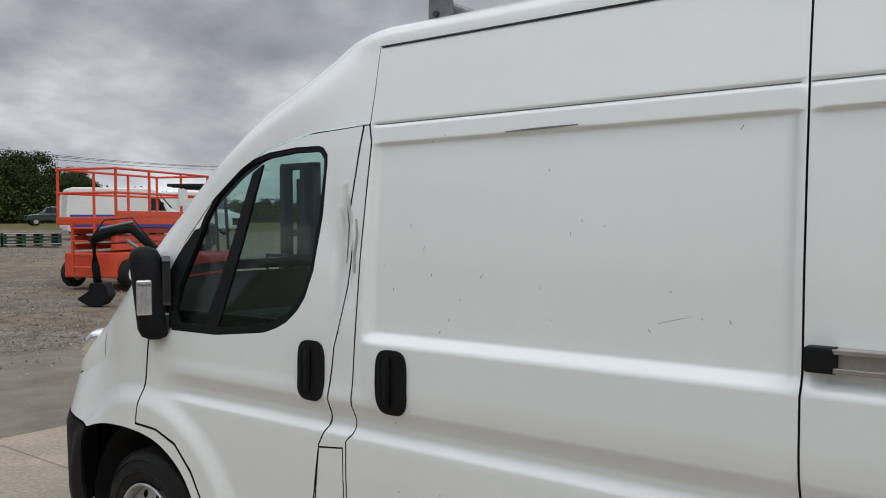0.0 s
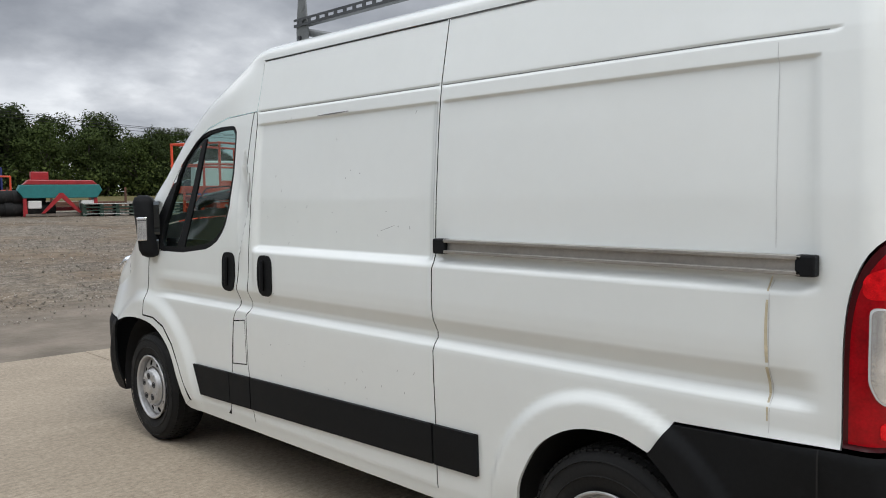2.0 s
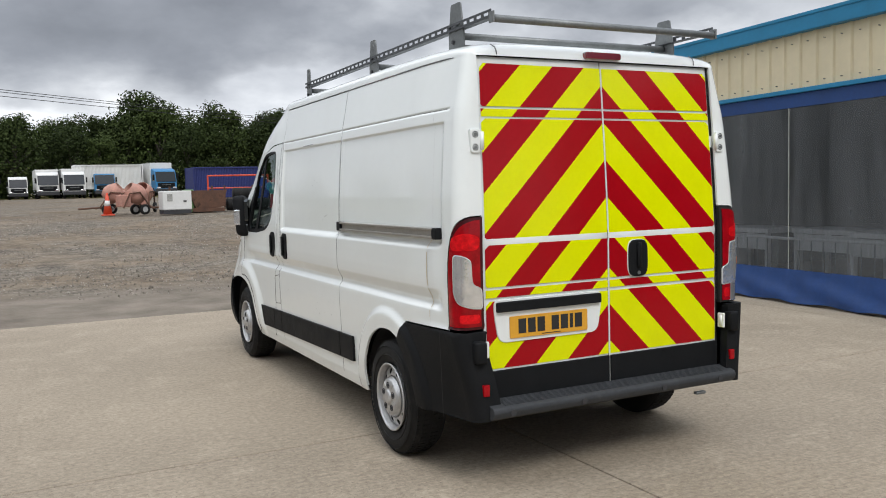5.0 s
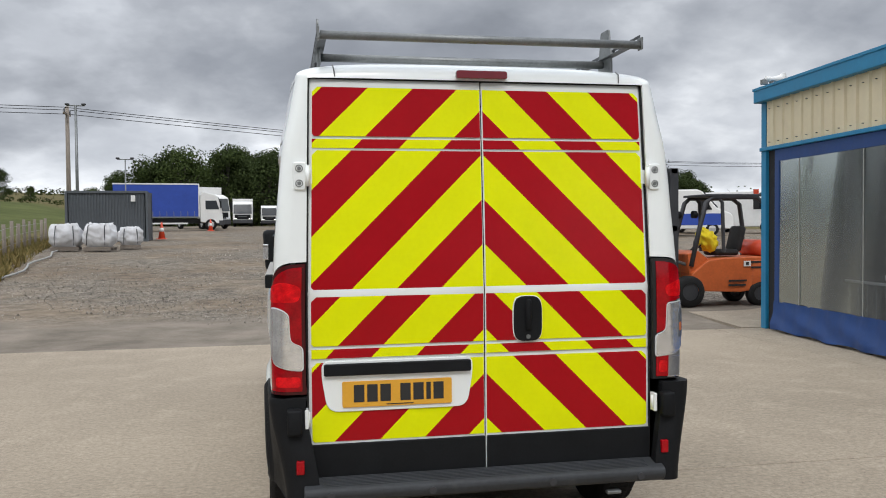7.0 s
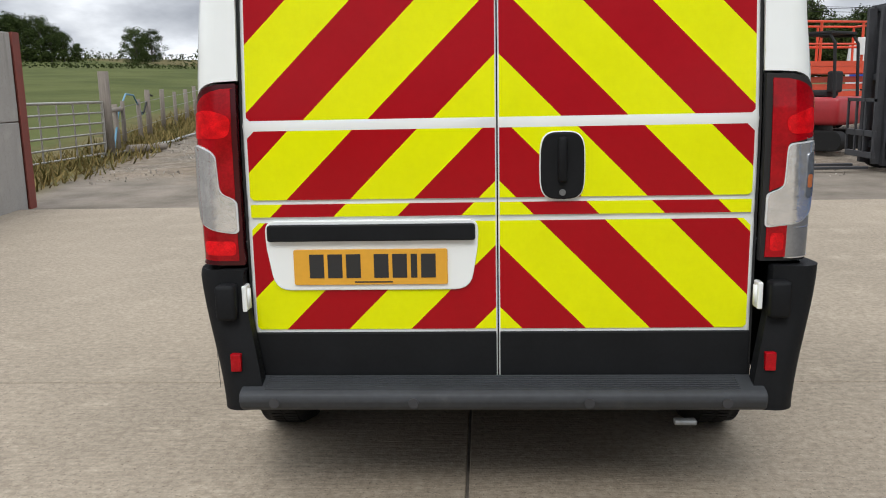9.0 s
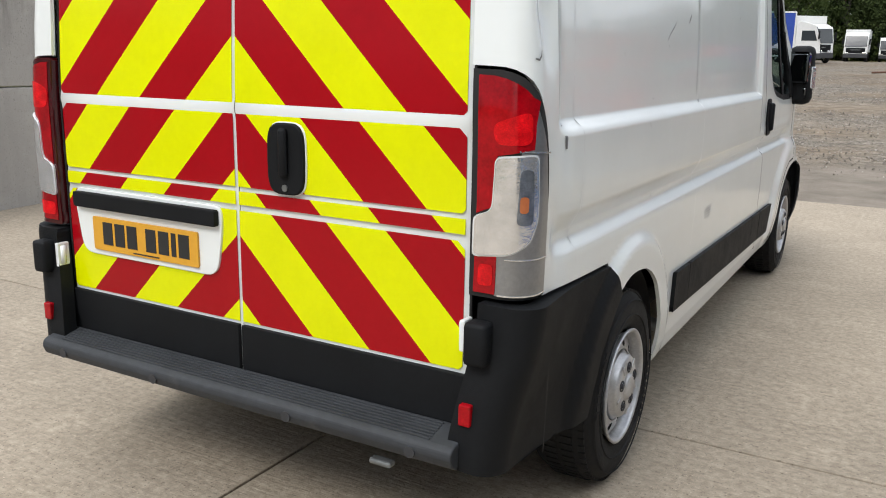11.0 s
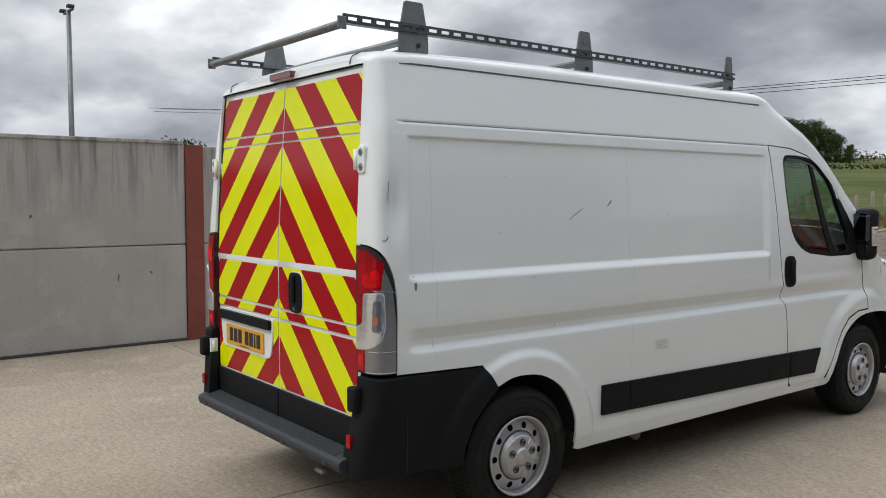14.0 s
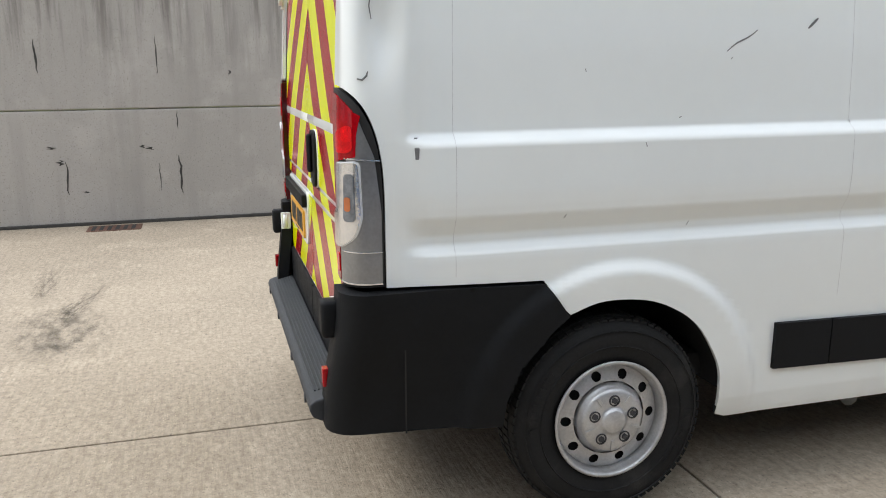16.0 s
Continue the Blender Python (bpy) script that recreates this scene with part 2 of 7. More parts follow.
CHARCOAL = mat("dark_grey_steel", (0.035, 0.036, 0.04), 0.55, vary=0.2, scale=4)
SEAM = mat("black_rubber_and_gap_shade", (0.008, 0.008, 0.008), 0.7, vary=0.1)
SEALANT = mat("grey_panel_sealant", (0.13, 0.13, 0.13), 0.7, vary=0.25, scale=8)
FAINT = mat("pale_panel_joint", (0.60, 0.61, 0.60), 0.6, vary=0.2, scale=8)
GREYP = mat("grey_putty", (0.33, 0.33, 0.31), 0.6, vary=0.2, scale=12)
BLUEC = mat("blue_curtain", (0.02, 0.06, 0.33), 0.5, vary=0.12, scale=0.6)


def glass_mat(name, tint, clear, rough=0.02, ior=1.6, streaky=False):
    """A pane: tinted see-through with a sharp surface reflection by its index."""
    m = bpy.data.materials.new(name)
    m.use_nodes = True
    tr = m.node_tree
    tr.nodes.clear()
    out = tr.nodes.new("ShaderNodeOutputMaterial")
    t = node(tr, "ShaderNodeBsdfTransparent", Color=(*tint, 1))
    g = node(tr, "ShaderNodeBsdfGlossy", Roughness=rough, Color=(0.62, 0.68, 0.66, 1))
    d = node(tr, "ShaderNodeBsdfDiffuse", Color=(0.18, 0.19, 0.20, 1))
    mx = tr.nodes.new("ShaderNodeMixShader")
    mx.inputs[0].default_value = 1 - clear
    if streaky:      # upright noise streaks vary how much grey is mixed in
        co = tr.nodes.new("ShaderNodeTexCoord")
        mp = tr.nodes.new("ShaderNodeMapping")
        mp.inputs["Scale"].default_value = (1, 2.2, 0.35)
        tr.links.new(co.outputs["Object"], mp.inputs[0])
        n = node(tr, "ShaderNodeTexNoise", Scale=1.0, Detail=9, Roughness=0.68)
        tr.links.new(mp.outputs[0], n.inputs[0])
        tr.links.new(ramp(tr, [(0.35, (1 - clear) * 0.55), (0.65, min(1, (1 - clear) * 1.7))], n.outputs[0]).outputs[0], mx.inputs[0])
    tr.links.new(t.outputs[0], mx.inputs[1])
    tr.links.new(d.outputs[0], mx.inputs[2])
    fr = node(tr, "ShaderNodeFresnel", IOR=ior)
    m2 = tr.nodes.new("ShaderNodeMixShader")
    tr.links.new(fr.outputs[0], m2.inputs[0])
    tr.links.new(mx.outputs[0], m2.inputs[1])
    tr.links.new(g.outputs[0], m2.inputs[2])
    tr.links.new(m2.outputs[0], out.inputs[0])
    return m


GLASS = glass_mat("tinted_glass", (0.62, 0.76, 0.73), 0.99, ior=1.5)
PVC = glass_mat("clear_pvc_sheet", (0.62, 0.64, 0.67), 0.66, 0.22, 1.16, streaky=True)


# ---- building helpers ----
def mesh_of(bm, name, material, smooth=False):
    me = bpy.data.meshes.new(name)
    bm.to_mesh(me)
    bm.free()
    for m in (material if isinstance(material, (list, tuple)) else [material]):
        me.materials.append(m)
    if smooth:
        me.polygons.foreach_set("use_smooth", [True] * len(me.polygons))
    return me


def part(name, bm, material, parent=None, label="", smooth=False):
    ob = new(name, mesh_of(bm, name, material, smooth))
    if parent is not None:
        ob.parent = parent
    if label:
        ob["label"] = label
    return ob


def thing(name, label, category, at=None, group="", kind=""):
    ob = new(name)
    ob.empty_display_size = 0.1
    if at is not None:
        ob.matrix_world = at
    return tagged(ob, label, category, group, kind)


def add_box(bm, lo, hi, bevel=0.0, m=None):
    ret = bmesh.ops.create_cube(bm, size=1.0)
    vs = ret["verts"]
    c = [(a + b) / 2 for a, b in zip(lo, hi)]
    s = [b - a for a, b in zip(lo, hi)]
    for v in vs:
        v.co = Vector((v.co.x * s[0] + c[0], v.co.y * s[1] + c[1], v.co.z * s[2] + c[2]))
    if bevel:
        es = list({e for v in vs for e in v.link_edges})
        r = bmesh.ops.bevel(bm, geom=es, offset=bevel, segments=2, affect="EDGES", profile=0.5)
        vs = list({v for f in r["faces"] for v in f.verts} | {v for v in vs if v.is_valid})
    if m is not None:
        bmesh.ops.transform(bm, matrix=m, verts=vs)
    return vs


def box(lo, hi, bevel=0.0):
    bm = bmesh.new()
    add_box(bm, lo, hi, bevel)
    return bm


def add_rod(bm, a, b, r, r2=None, n=10):
    a, b = Vector(a), Vector(b)
    d = b - a
    q = d.to_track_quat("Z", "Y").to_matrix().to_4x4()
    m = Matrix.Translation((a + b) / 2) @ q
    bmesh.ops.create_cone(bm, cap_ends=True, segments=n, radius1=r, radius2=r if r2 is None else r2, depth=d.length, matrix=m)


def rod(a, b, r, r2=None, n=10):
    bm = bmesh.new()
    add_rod(bm, a, b, r, r2, n)
    return bm


def add_path(bm, pts, r, n=8):
    """A round tube through points, smooth at the bends."""
    pts = [Vector(p) for p in pts]
    rings = []
    for i, p in enumerate(pts):
        d = (pts[min(i + 1, len(pts) - 1)] - pts[max(i - 1, 0)]).normalized()
        q = d.to_track_quat("Z", "Y")
        rings.append([bm.verts.new(p + q @ Vector((r * math.cos(k * math.tau / n), r * math.sin(k * math.tau / n), 0))) for k in range(n)])
    for a, b in zip(rings, rings[1:]):
        for k in range(n):
            bm.faces.new((a[k], a[(k + 1) % n], b[(k + 1) % n], b[k]))
    bm.faces.new(rings[0][::-1])
    bm.faces.new(rings[-1])


def tube(pts, r, n=8):
    bm = bmesh.new()
    add_path(bm, pts, r, n)
    return bm


def add_prism(bm, outline, axis, lo, hi):
    """A flat outline of (u, v) pulled along an axis from lo to hi."""
    def at(u, v, w):
        return {"x": (w, u, v), "y": (u, w, v), "z": (u, v, w)}[axis]
    a = [bm.verts.new(at(u, v, lo)) for u, v in outline]
    b = [bm.verts.new(at(u, v, hi)) for u, v in outline]
    fs = [bm.faces.new(a), bm.faces.new(b[::-1])]
    n = len(a)
    for i in range(n):
        fs.append(bm.faces.new((a[i], b[i], b[(i + 1) % n], a[(i + 1) % n])))
    bmesh.ops.recalc_face_normals(bm, faces=fs)
    return a + b


def prism(outline, axis, lo, hi, bevel=0.0):
    bm = bmesh.new()
    add_prism(bm, outline, axis, lo, hi)
    if bevel:
        bmesh.ops.bevel(bm, geom=bm.edges[:], offset=bevel, segments=2, affect="EDGES", profile=0.5)
    return bm


def add_turned(bm, profile, centre, axis="x", n=40, flip=1):
    """A turned shape: profile of (radius, offset) round an axis through centre."""
    rings = []
    for r, o in profile:
        ring = []
        for k in range(n):
            c, s = r * math.cos(k * math.tau / n), r * math.sin(k * math.tau / n)
            p = {"x": (o * flip, c, s), "z": (c, s, o), "y": (c, o, s)}[axis]
            ring.append(bm.verts.new(Vector(centre) + Vector(p)))
        rings.append(ring)
    fs = []
    for a, b in zip(rings, rings[1:]):
        for k in range(n):
            fs.append(bm.faces.new((a[k], a[(k + 1) % n], b[(k + 1) % n], b[k])))
    return rings, fs


RISE = [(8.5, 0.0), (14, 0.10), (20, 0.33), (28, 0.66), (40, 0.93), (55, 1.15), (80, 1.5), (120, 1.8), (300, 3.5), (2600, 6.0)]


def terrain(x, y):
    """Height of the ground: flat concrete, then a yard that climbs gently, with fields rising on the west side."""
    z = 0.0
    for (a, p), (b, q) in zip(RISE, RISE[1:]):
        if a < y <= b:
            z = p + (q - p) * (y - a) / (b - a)
    left = max(0.0, -x - 13 - 0.03 * y)
    ramp_y = min(max((y - 12) / 60, 0), 1)
    return z + ramp_y * min(left, 260) * 0.035 + min(max(y - 60, 0), 400) * 0.032 * min(left / 25, 1)

# ---- ground ----
def ground_material():
    m = bpy.data.materials.new("yard_ground")
    m.use_nodes = True
    tr = m.node_tree
    bs = tr.nodes["Principled BSDF"]
    co = tr.nodes.new("ShaderNodeTexCoord")
    sep = tr.nodes.new("ShaderNodeSeparateXYZ")
    tr.links.new(co.outputs["Object"], sep.inputs[0])

    def nz(scale, detail=6, rough=0.6):
        n = node(tr, "ShaderNodeTexNoise", Scale=scale, Detail=detail, Roughness=rough)
        tr.links.new(co.outputs["Object"], n.inputs[0])
        return n.outputs[0]

    def calc(op, a, b):
        n = tr.nodes.new("ShaderNodeMath")
        n.operation = op
        for v, s in ((a, 0), (b, 1)):
            if isinstance(v, (int, float)):
                n.inputs[s].default_value = v
            else:
                tr.links.new(v, n.inputs[s])
        return n.outputs[0]
    wob = calc("MULTIPLY", calc("SUBTRACT", nz(0.35), 0.5), 3.2)
    yy = calc("ADD", sep.outputs[1], wob)
    # stony yard
    stone = node(tr, "ShaderNodeTexVoronoi", Scale=17.0)
    tr.links.new(co.outputs["Object"], stone.inputs[0])
    chips = mixc(tr, (0.065, 0.055, 0.043), (0.27, 0.24, 0.198), ramp(tr, [(0.2, 0.0), (0.8, 1.0)], stone.outputs["Color"]).outputs[0])
    mud = mixc(tr, (0.135, 0.100, 0.068), (0.235, 0.195, 0.150), ramp(tr, [(0.35, 0.0), (0.65, 1.0)], nz(0.22)).outputs[0])
    fine_st = node(tr, "ShaderNodeTexVoronoi", Scale=46.0)
    tr.links.new(co.outputs["Object"], fine_st.inputs[0])
    chips = mixc(tr, chips, mixc(tr, (0.05, 0.045, 0.04), (0.30, 0.275, 0.24), ramp(tr, [(0.2, 0.0), (0.85, 1.0)], fine_st.outputs["Color"]).outputs[0]), 0.5)
    grav = mixc(tr, chips, mud, ramp(tr, [(0.42, 0.05), (0.60, 0.85)], nz(0.30, 8, 0.65)).outputs[0])
    grav = mixc(tr, grav, mixc(tr, (0.72, 0.70, 0.68), (1.35, 1.32, 1.27), ramp(tr, [(0.38, 0.0), (0.62, 1.0)], nz(2.6, 9, 0.75)).outputs[0]), 1.0, "MULTIPLY")
    asph = mixc(tr, (0.15, 0.128, 0.103), (0.25, 0.215, 0.175), ramp(tr, [(0.35, 0.0), (0.65, 1.0)], nz(1.1)).outputs[0])
    col = mixc(tr, asph, grav, ramp(tr, [(0.0, 0.0), (1.0, 1.0)], calc("MULTIPLY", calc("SUBTRACT", yy, 10.6), 0.9)).outputs[0])
    # grass and verge left of the fence, and under the far woods
    grass = mixc(tr, (0.060, 0.074, 0.020), (0.100, 0.112, 0.036), ramp(tr, [(0.35, 0.0), (0.65, 1.0)], nz(0.12)).outputs[0])
    rough_grass = mixc(tr, (0.07, 0.07, 0.022), (0.16, 0.125, 0.06), ramp(tr, [(0.35, 0.0), (0.65, 1.0)], nz(1.4)).outputs[0])
    side = calc("ADD", calc("MULTIPLY", sep.outputs[0], -1.0), calc("MULTIPLY", sep.outputs[1], -0.18))
    side = calc("ADD", calc("SUBTRACT", side, 4.7), calc("MULTIPLY", wob, 0.25))
    col = mixc(tr, col, rough_grass, ramp(tr, [(0.0, 0.0), (0.5, 1.0)], side).outputs[0])
    col = mixc(tr, col, grass, ramp(tr, [(0.3, 0.0), (1.0, 1.0)], calc("MULTIPLY", calc("SUBTRACT", side, 1.6), 0.5)).outputs[0])
    far = calc("ADD", calc("MULTIPLY", calc("SUBTRACT", sep.outputs[1], 62), 0.15), calc("MULTIPLY", calc("SUBTRACT", sep.outputs[0], 22), 0.2))
    col = mixc(tr, col, rough_grass, ramp(tr, [(0.0, 0.0), (1.0, 1.0)], far).outputs[0])
    tr.links.new(col, bs.inputs["Base Color"])
    bs.inputs["Roughness"].default_value = 0.95
    bs.inputs["Specular IOR Level"].default_value = 0.1
    bp = node(tr, "ShaderNodeBump", Strength=0.7, Distance=0.03)
    tr.links.new(mixc(tr, stone.outputs["Distance"], nz(5), 0.4), bp.inputs["Height"])
    tr.links.new(bp.outputs[0], bs.inputs["Normal"])
    return m


def build_ground():
    def steps(lo, hi, fine_lo, fine_hi, fine, grow):
        out, v, d = [], fine_hi, fine
        while v < hi:
            out.append(v)
            d *= grow
            v += d
        out.append(hi)
        v, d, back = fine_lo, fine, []
        while v > lo:
            back.append(v)
            d *= grow
            v -= d
        back.append(lo)
        mid = [fine_lo + (fine_hi - fine_lo) * i / round((fine_hi - fine_lo) / fine) for i in range(1, round((fine_hi - fine_lo) / fine))]
        return back[::-1] + mid + out
    xs, ys = steps(-2500, 2500, -30, 30, 1.0, 1.14), steps(-2500, 2500, -14, 60, 1.0, 1.12)
    verts = []
    for y in ys:
        for x in xs:
            z = terrain(x, y) - 0.03
            if y > 9:
                z += 0.05 * (noise.noise((x * 0.25, y * 0.25, 0)) + 0.5 * noise.noise((x * 0.9, y * 0.9, 3)))
            verts.append((x, y, z))
    nx = len(xs)
    faces = [(j * nx + i, j * nx + i + 1, (j + 1) * nx + i + 1, (j + 1) * nx + i) for j in range(len(ys) - 1) for i in range(nx - 1)]
    me = bpy.data.meshes.new("ground")
    me.from_pydata(verts, [], faces)
    me.materials.append(ground_material())
    me.polygons.foreach_set("use_smooth", [True] * len(me.polygons))
    return tagged(new("ground", me), "stony grey yard climbing to green fields", "ground", kind="structure")


build_ground()


JOINT = mat("dirty_joint_filler", (0.15, 0.132, 0.11), 0.9, vary=0.4, scale=9, spot=(0.24, 0.21, 0.175), spot_scale=5, spot_at=(0.55, 0.75))


def build_pavement():
    root = thing("pavement", "pale brushed concrete yard slabs with straight joints", "pavement", kind="structure")
    xs = [-22.0, -11.0, -5.55, -0.11, 5.3, 10.7, 16.0]
    ys = [-16.0, -10.9, -4.95, 1.24, 7.675]
    for i in range(len(xs) - 1):
        for j in range(len(ys) - 1):
            g = 0.0055
            part("slab", box((xs[i] + g, ys[j] + g, -0.15), (xs[i + 1] - g, ys[j + 1] - g, 0.0), 0.004), CONCRETE, root)
    bm = bmesh.new()
    add_prism(bm, [(5.75, 7.687), (16, 7.687), (16, 14.0), (6.5, 14.0), (6.25, 11.7)], "z", -0.15, 0.012)
    part("slab", bm, CONCRETE, root)
    part("joint_filler", box((-22, -16, -0.16), (16, 7.66, -0.010)), JOINT, root)
    return root


build_pavement()


# ---- concrete boundary wall ----
def build_wall(name, a, b, panels):
    """Two rows of cast panels between steel posts, from a to b."""
    a, b = Vector(a), Vector(b)
    root = thing(name, "cast concrete panel wall between red oxide steel posts", "wall", kind="structure")
    d = (b - a) / panels
    n = Vector((-d.y, d.x, 0)).normalized() * 0.09
    for i in range(panels):
        p, q = a + d * i, a + d * (i + 1)
        u = d.normalized()
        for lo, hi in ((-0.05, 1.085), (1.095, 2.19 + 0.03 * (i % 2))):
            bm = bmesh.new()
            lo_p, hi_p = p + u * 0.10, q - u * 0.10
            vs = [bm.verts.new((w.x, w.y, z)) for z in (lo, hi) for w in (lo_p + n, hi_p + n, hi_p - n, lo_p - n)]
            for f in ((0, 1, 2, 3), (7, 6, 5, 4), (0, 4, 5, 1), (1, 5, 6, 2), (2, 6, 7, 3), (3, 7, 4, 0)):
                bm.faces.new([vs[k] for k in f])
            bmesh.ops.recalc_face_normals(bm, faces=bm.faces[:])
            bmesh.ops.bevel(bm, geom=bm.edges[:], offset=0.012, segments=2, affect="EDGES", profile=0.5)
            part("panel", bm, WALLC, root)
    for i in range(panels + 1):
        p = a + d * i
        bm = bmesh.new()
        t = math.atan2(d.y, d.x) - math.pi / 2
        m = Matrix.Translation((p.x, p.y, 0)) @ Matrix.Rotation(t, 4, "Z")
        add_box(bm, (-0.115, -0.10, -0.05), (-0.10, 0.10, 2.2), m=m)
        add_box(bm, (0.10, -0.10, -0.05), (0.115, 0.10, 2.2), m=m)
        add_box(bm, (-0.10, -0.006, -0.05), (0.10, 0.006, 2.2), m=m)
        part("post", bm, REDOX, root)
    return root


def wall_mark(x, y, z0, z1, w):
    """A dark chipped streak on the wall's face."""
    bm = bmesh.new()
    rr = random.Random(int(1000 * (y + z0)))
    n = 7
    rows = []
    for i in range(n + 1):
        z = z0 + (z1 - z0) * i / n
        c = y + rr.uniform(-0.5, 0.5) * w
        k = w * (0.25 + 0.75 * math.sin(math.pi * i / n)) * rr.uniform(0.5, 1.1)
        rows.append([bm.verts.new((x, c - k / 2, z)), bm.verts.new((x, c + k / 2, z))])
    for a, b in zip(rows, rows[1:]):
        bm.faces.new((a[0], a[1], b[1], b[0]))
    return bm


west = build_wall("wall_west", (-5.38, -11.1, 0), (-5.38, 1.6, 0), 2)
CRACK = mat("dark_chip_and_gap_shade", (0.05, 0.047, 0.043), 0.9, vary=0.3, scale=20)
for y, z0, z1, w in ((-1.81, 1.43, 1.73, 0.024), (-0.763, 1.42, 1.755, 0.016), (-1.64, 0.30, 0.62, 0.022), (-0.62, 0.27, 0.64, 0.026), (-0.81, 0.30, 0.57, 0.010), (-1.76, 0.73, 0.76, 0.06), (-1.69, 0.58, 0.63, 0.05), (-0.96, 0.72, 0.75, 0.05), (-0.87, 0.70, 0.73, 0.06), (-0.616, 0.88, 1.07, 0.010), (-2.3, 1.3, 1.7, 0.016), (-2.6, 0.4, 0.7, 0.02), (-1.50, 0.31, 0.33, 0.05), (-0.1, 1.40, 1.44, 0.03), (0.75, 0.70, 0.80, 0.015), (1.1, 0.78, 0.81, 0.03)):
    part("chip", wall_mark(-5.286, y, z0, z1, w), CRACK, west)
for a, b in ((-4.6, -0.55), (-0.42, 1.48)):
    part("coping", box((-5.49, a, 2.205), (-5.27, b, 2.245), 0.008), WALLC, west)
# solid dark strip, standing for the shaded gap at the wall's foot
part("foot_gap", box((-5.30, -11.0, 0.0), (-5.262, 1.5, 0.030), 0.006), CRACK, west)
build_wall("wall_north_west", (-5.39, 1.6, 0), (-6.03, 8.0, 0), 1)

# ---- workshop building with a clear curtain front ----
def build_workshop():
    at = pose(6.08, 7.67, 0, 0, 0, -4.7)
    b = thing("workshop_building", "cream and blue clad workshop with clear curtain doors", "building", at)
    far = -15.0
    for y in (-0.06, -6.40, -12.2):
        part("column", box((-0.03, y - 0.07, 0.0), (0.12, y + 0.07, 3.31), 0.006), TEALBLUE, b)
    part("fascia", box((-0.13, far, 3.31), (0.02, 0.06, 3.515), 0.012), TEALBLUE, b, "bright blue pressed roof fascia")
    part("fascia_lip", box((-0.142, far, 3.485), (-0.128, 0.07, 3.525), 0.003), TEALBLUE, b)
    part("sill_trim", box((-0.055, far, 2.602), (0.03, 0.02, 2.655), 0.006), TEALBLUE, b)
    # box-profile cladding sheets, one metre wide each
    for k in range(15):
        y0 = -0.14 - 1.0 * k
        bm = bmesh.new()
        prof = []
        for r in range(4):
            c = y0 - 0.25 * r
            prof += [(c, 0.0), (c - 0.19, 0.0), (c - 0.205, -0.028), (c - 0.235, -0.028)]
        prof.append((y0 - 1.0, 0.0))
        vs = [[bm.verts.new((x - 0.02, y, z)) for y, x in prof] for z in (2.655, 3.31)]
        for i in range(len(prof) - 1):
            bm.faces.new((vs[0][i], vs[0][i + 1], vs[1][i + 1], vs[1][i]))
        sheet = part("cladding_sheet", bm, CREAM, b, "ribbed cream steel cladding")
        for r in range(4):
            for z in (2.72, 3.20):
                part("screw", rod((-0.046, y0 - 0.25 * r - 0.1, z), (-0.016, y0 - 0.25 * r - 0.1, z), 0.006, n=6), SEALANT, sheet)
    # curtain bays
    for y1, y0 in ((-0.36, -6.28), (-6.52, -12.1)):
        part("curtain_head", box((-0.012, y0, 2.43), (0.012, y1, 2.60), 0.004), TARP, b, "blue tarpaulin curtain edge")
        for a in (y1 - 0.12, y0):
            part("curtain_edge", box((-0.014, a, 0.40), (0.012, a + 0.12, 2.44), 0.004), TARP, b, "blue tarpaulin curtain edge")
        bm = bmesh.new()
        n = 60
        rows = []
        for j in range(9):
            z = 0.43 - 0.05 * j
            rows.append([bm.verts.new((-0.012 - (0.05 * smooth_step(j / 8) + 0.018 * math.sin(i * 0.55 + j) * (j / 8) + 0.012 * math.sin(i * 1.7)), y0 + (y1 - y0) * i / n, max(0.015, z + 0.012 * math.sin(i * 0.8) * (j / 8)))) for i in range(n + 1)])
        for a, c in zip(rows, rows[1:]):
            for i in range(n):
                bm.faces.new((a[i], a[i + 1], c[i + 1], c[i]))
        part("curtain_skirt", bm, TARP, b, "sagging blue tarpaulin skirt", smooth=True)
        bm = bmesh.new()
        rows = []
        for j in range(13):
            z = 0.42 + 2.02 * j / 12
            rows.append([bm.verts.new((0.004 * math.sin(i * 0.9 + j * 0.3) - 0.003, y0 + 0.11 + (y1 - y0 - 0.22) * i / 40, z)) for i in range(41)])
        for a, c in zip(rows, rows[1:]):
            for i in range(40):
                bm.faces.new((a[i], a[i + 1], c[i + 1], c[i]))
        pane = part("clear_curtain", bm, PVC, b, "hazy clear plastic curtain sheet", smooth=True)
        pane.visible_shadow = False
        seam_y = y0 + 0.9
        while seam_y < y1 - 0.5:
            part("weld_seam", box((-0.012, seam_y, 0.43), (-0.008, seam_y + 0.016, 2.43)), GREYP, pane)
            seam_y += 1.45
    # near-black strip stands for the shade in the recess beside the column
    part("dark_reveal", box((0.02, -0.36, 0.0), (0.10, -0.13, 2.6)), DARK, b)
    part("tag", box((-0.085, -5.62, 0.19), (-0.062, -5.42, 0.25), 0.004), WHITE2, b)
    # the gloom of the interior is put into this dark wall colour
    inner = mat("shade_dark_workshop_wall", (0.10, 0.10, 0.10), 0.9)
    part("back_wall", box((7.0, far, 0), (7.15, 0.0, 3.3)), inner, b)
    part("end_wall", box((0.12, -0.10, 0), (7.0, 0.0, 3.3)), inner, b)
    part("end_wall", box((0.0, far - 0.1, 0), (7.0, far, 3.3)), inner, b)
    part("roof_deck", box((-0.02, far, 3.33), (7.15, 0.0, 3.43)), CHARCOAL, b)
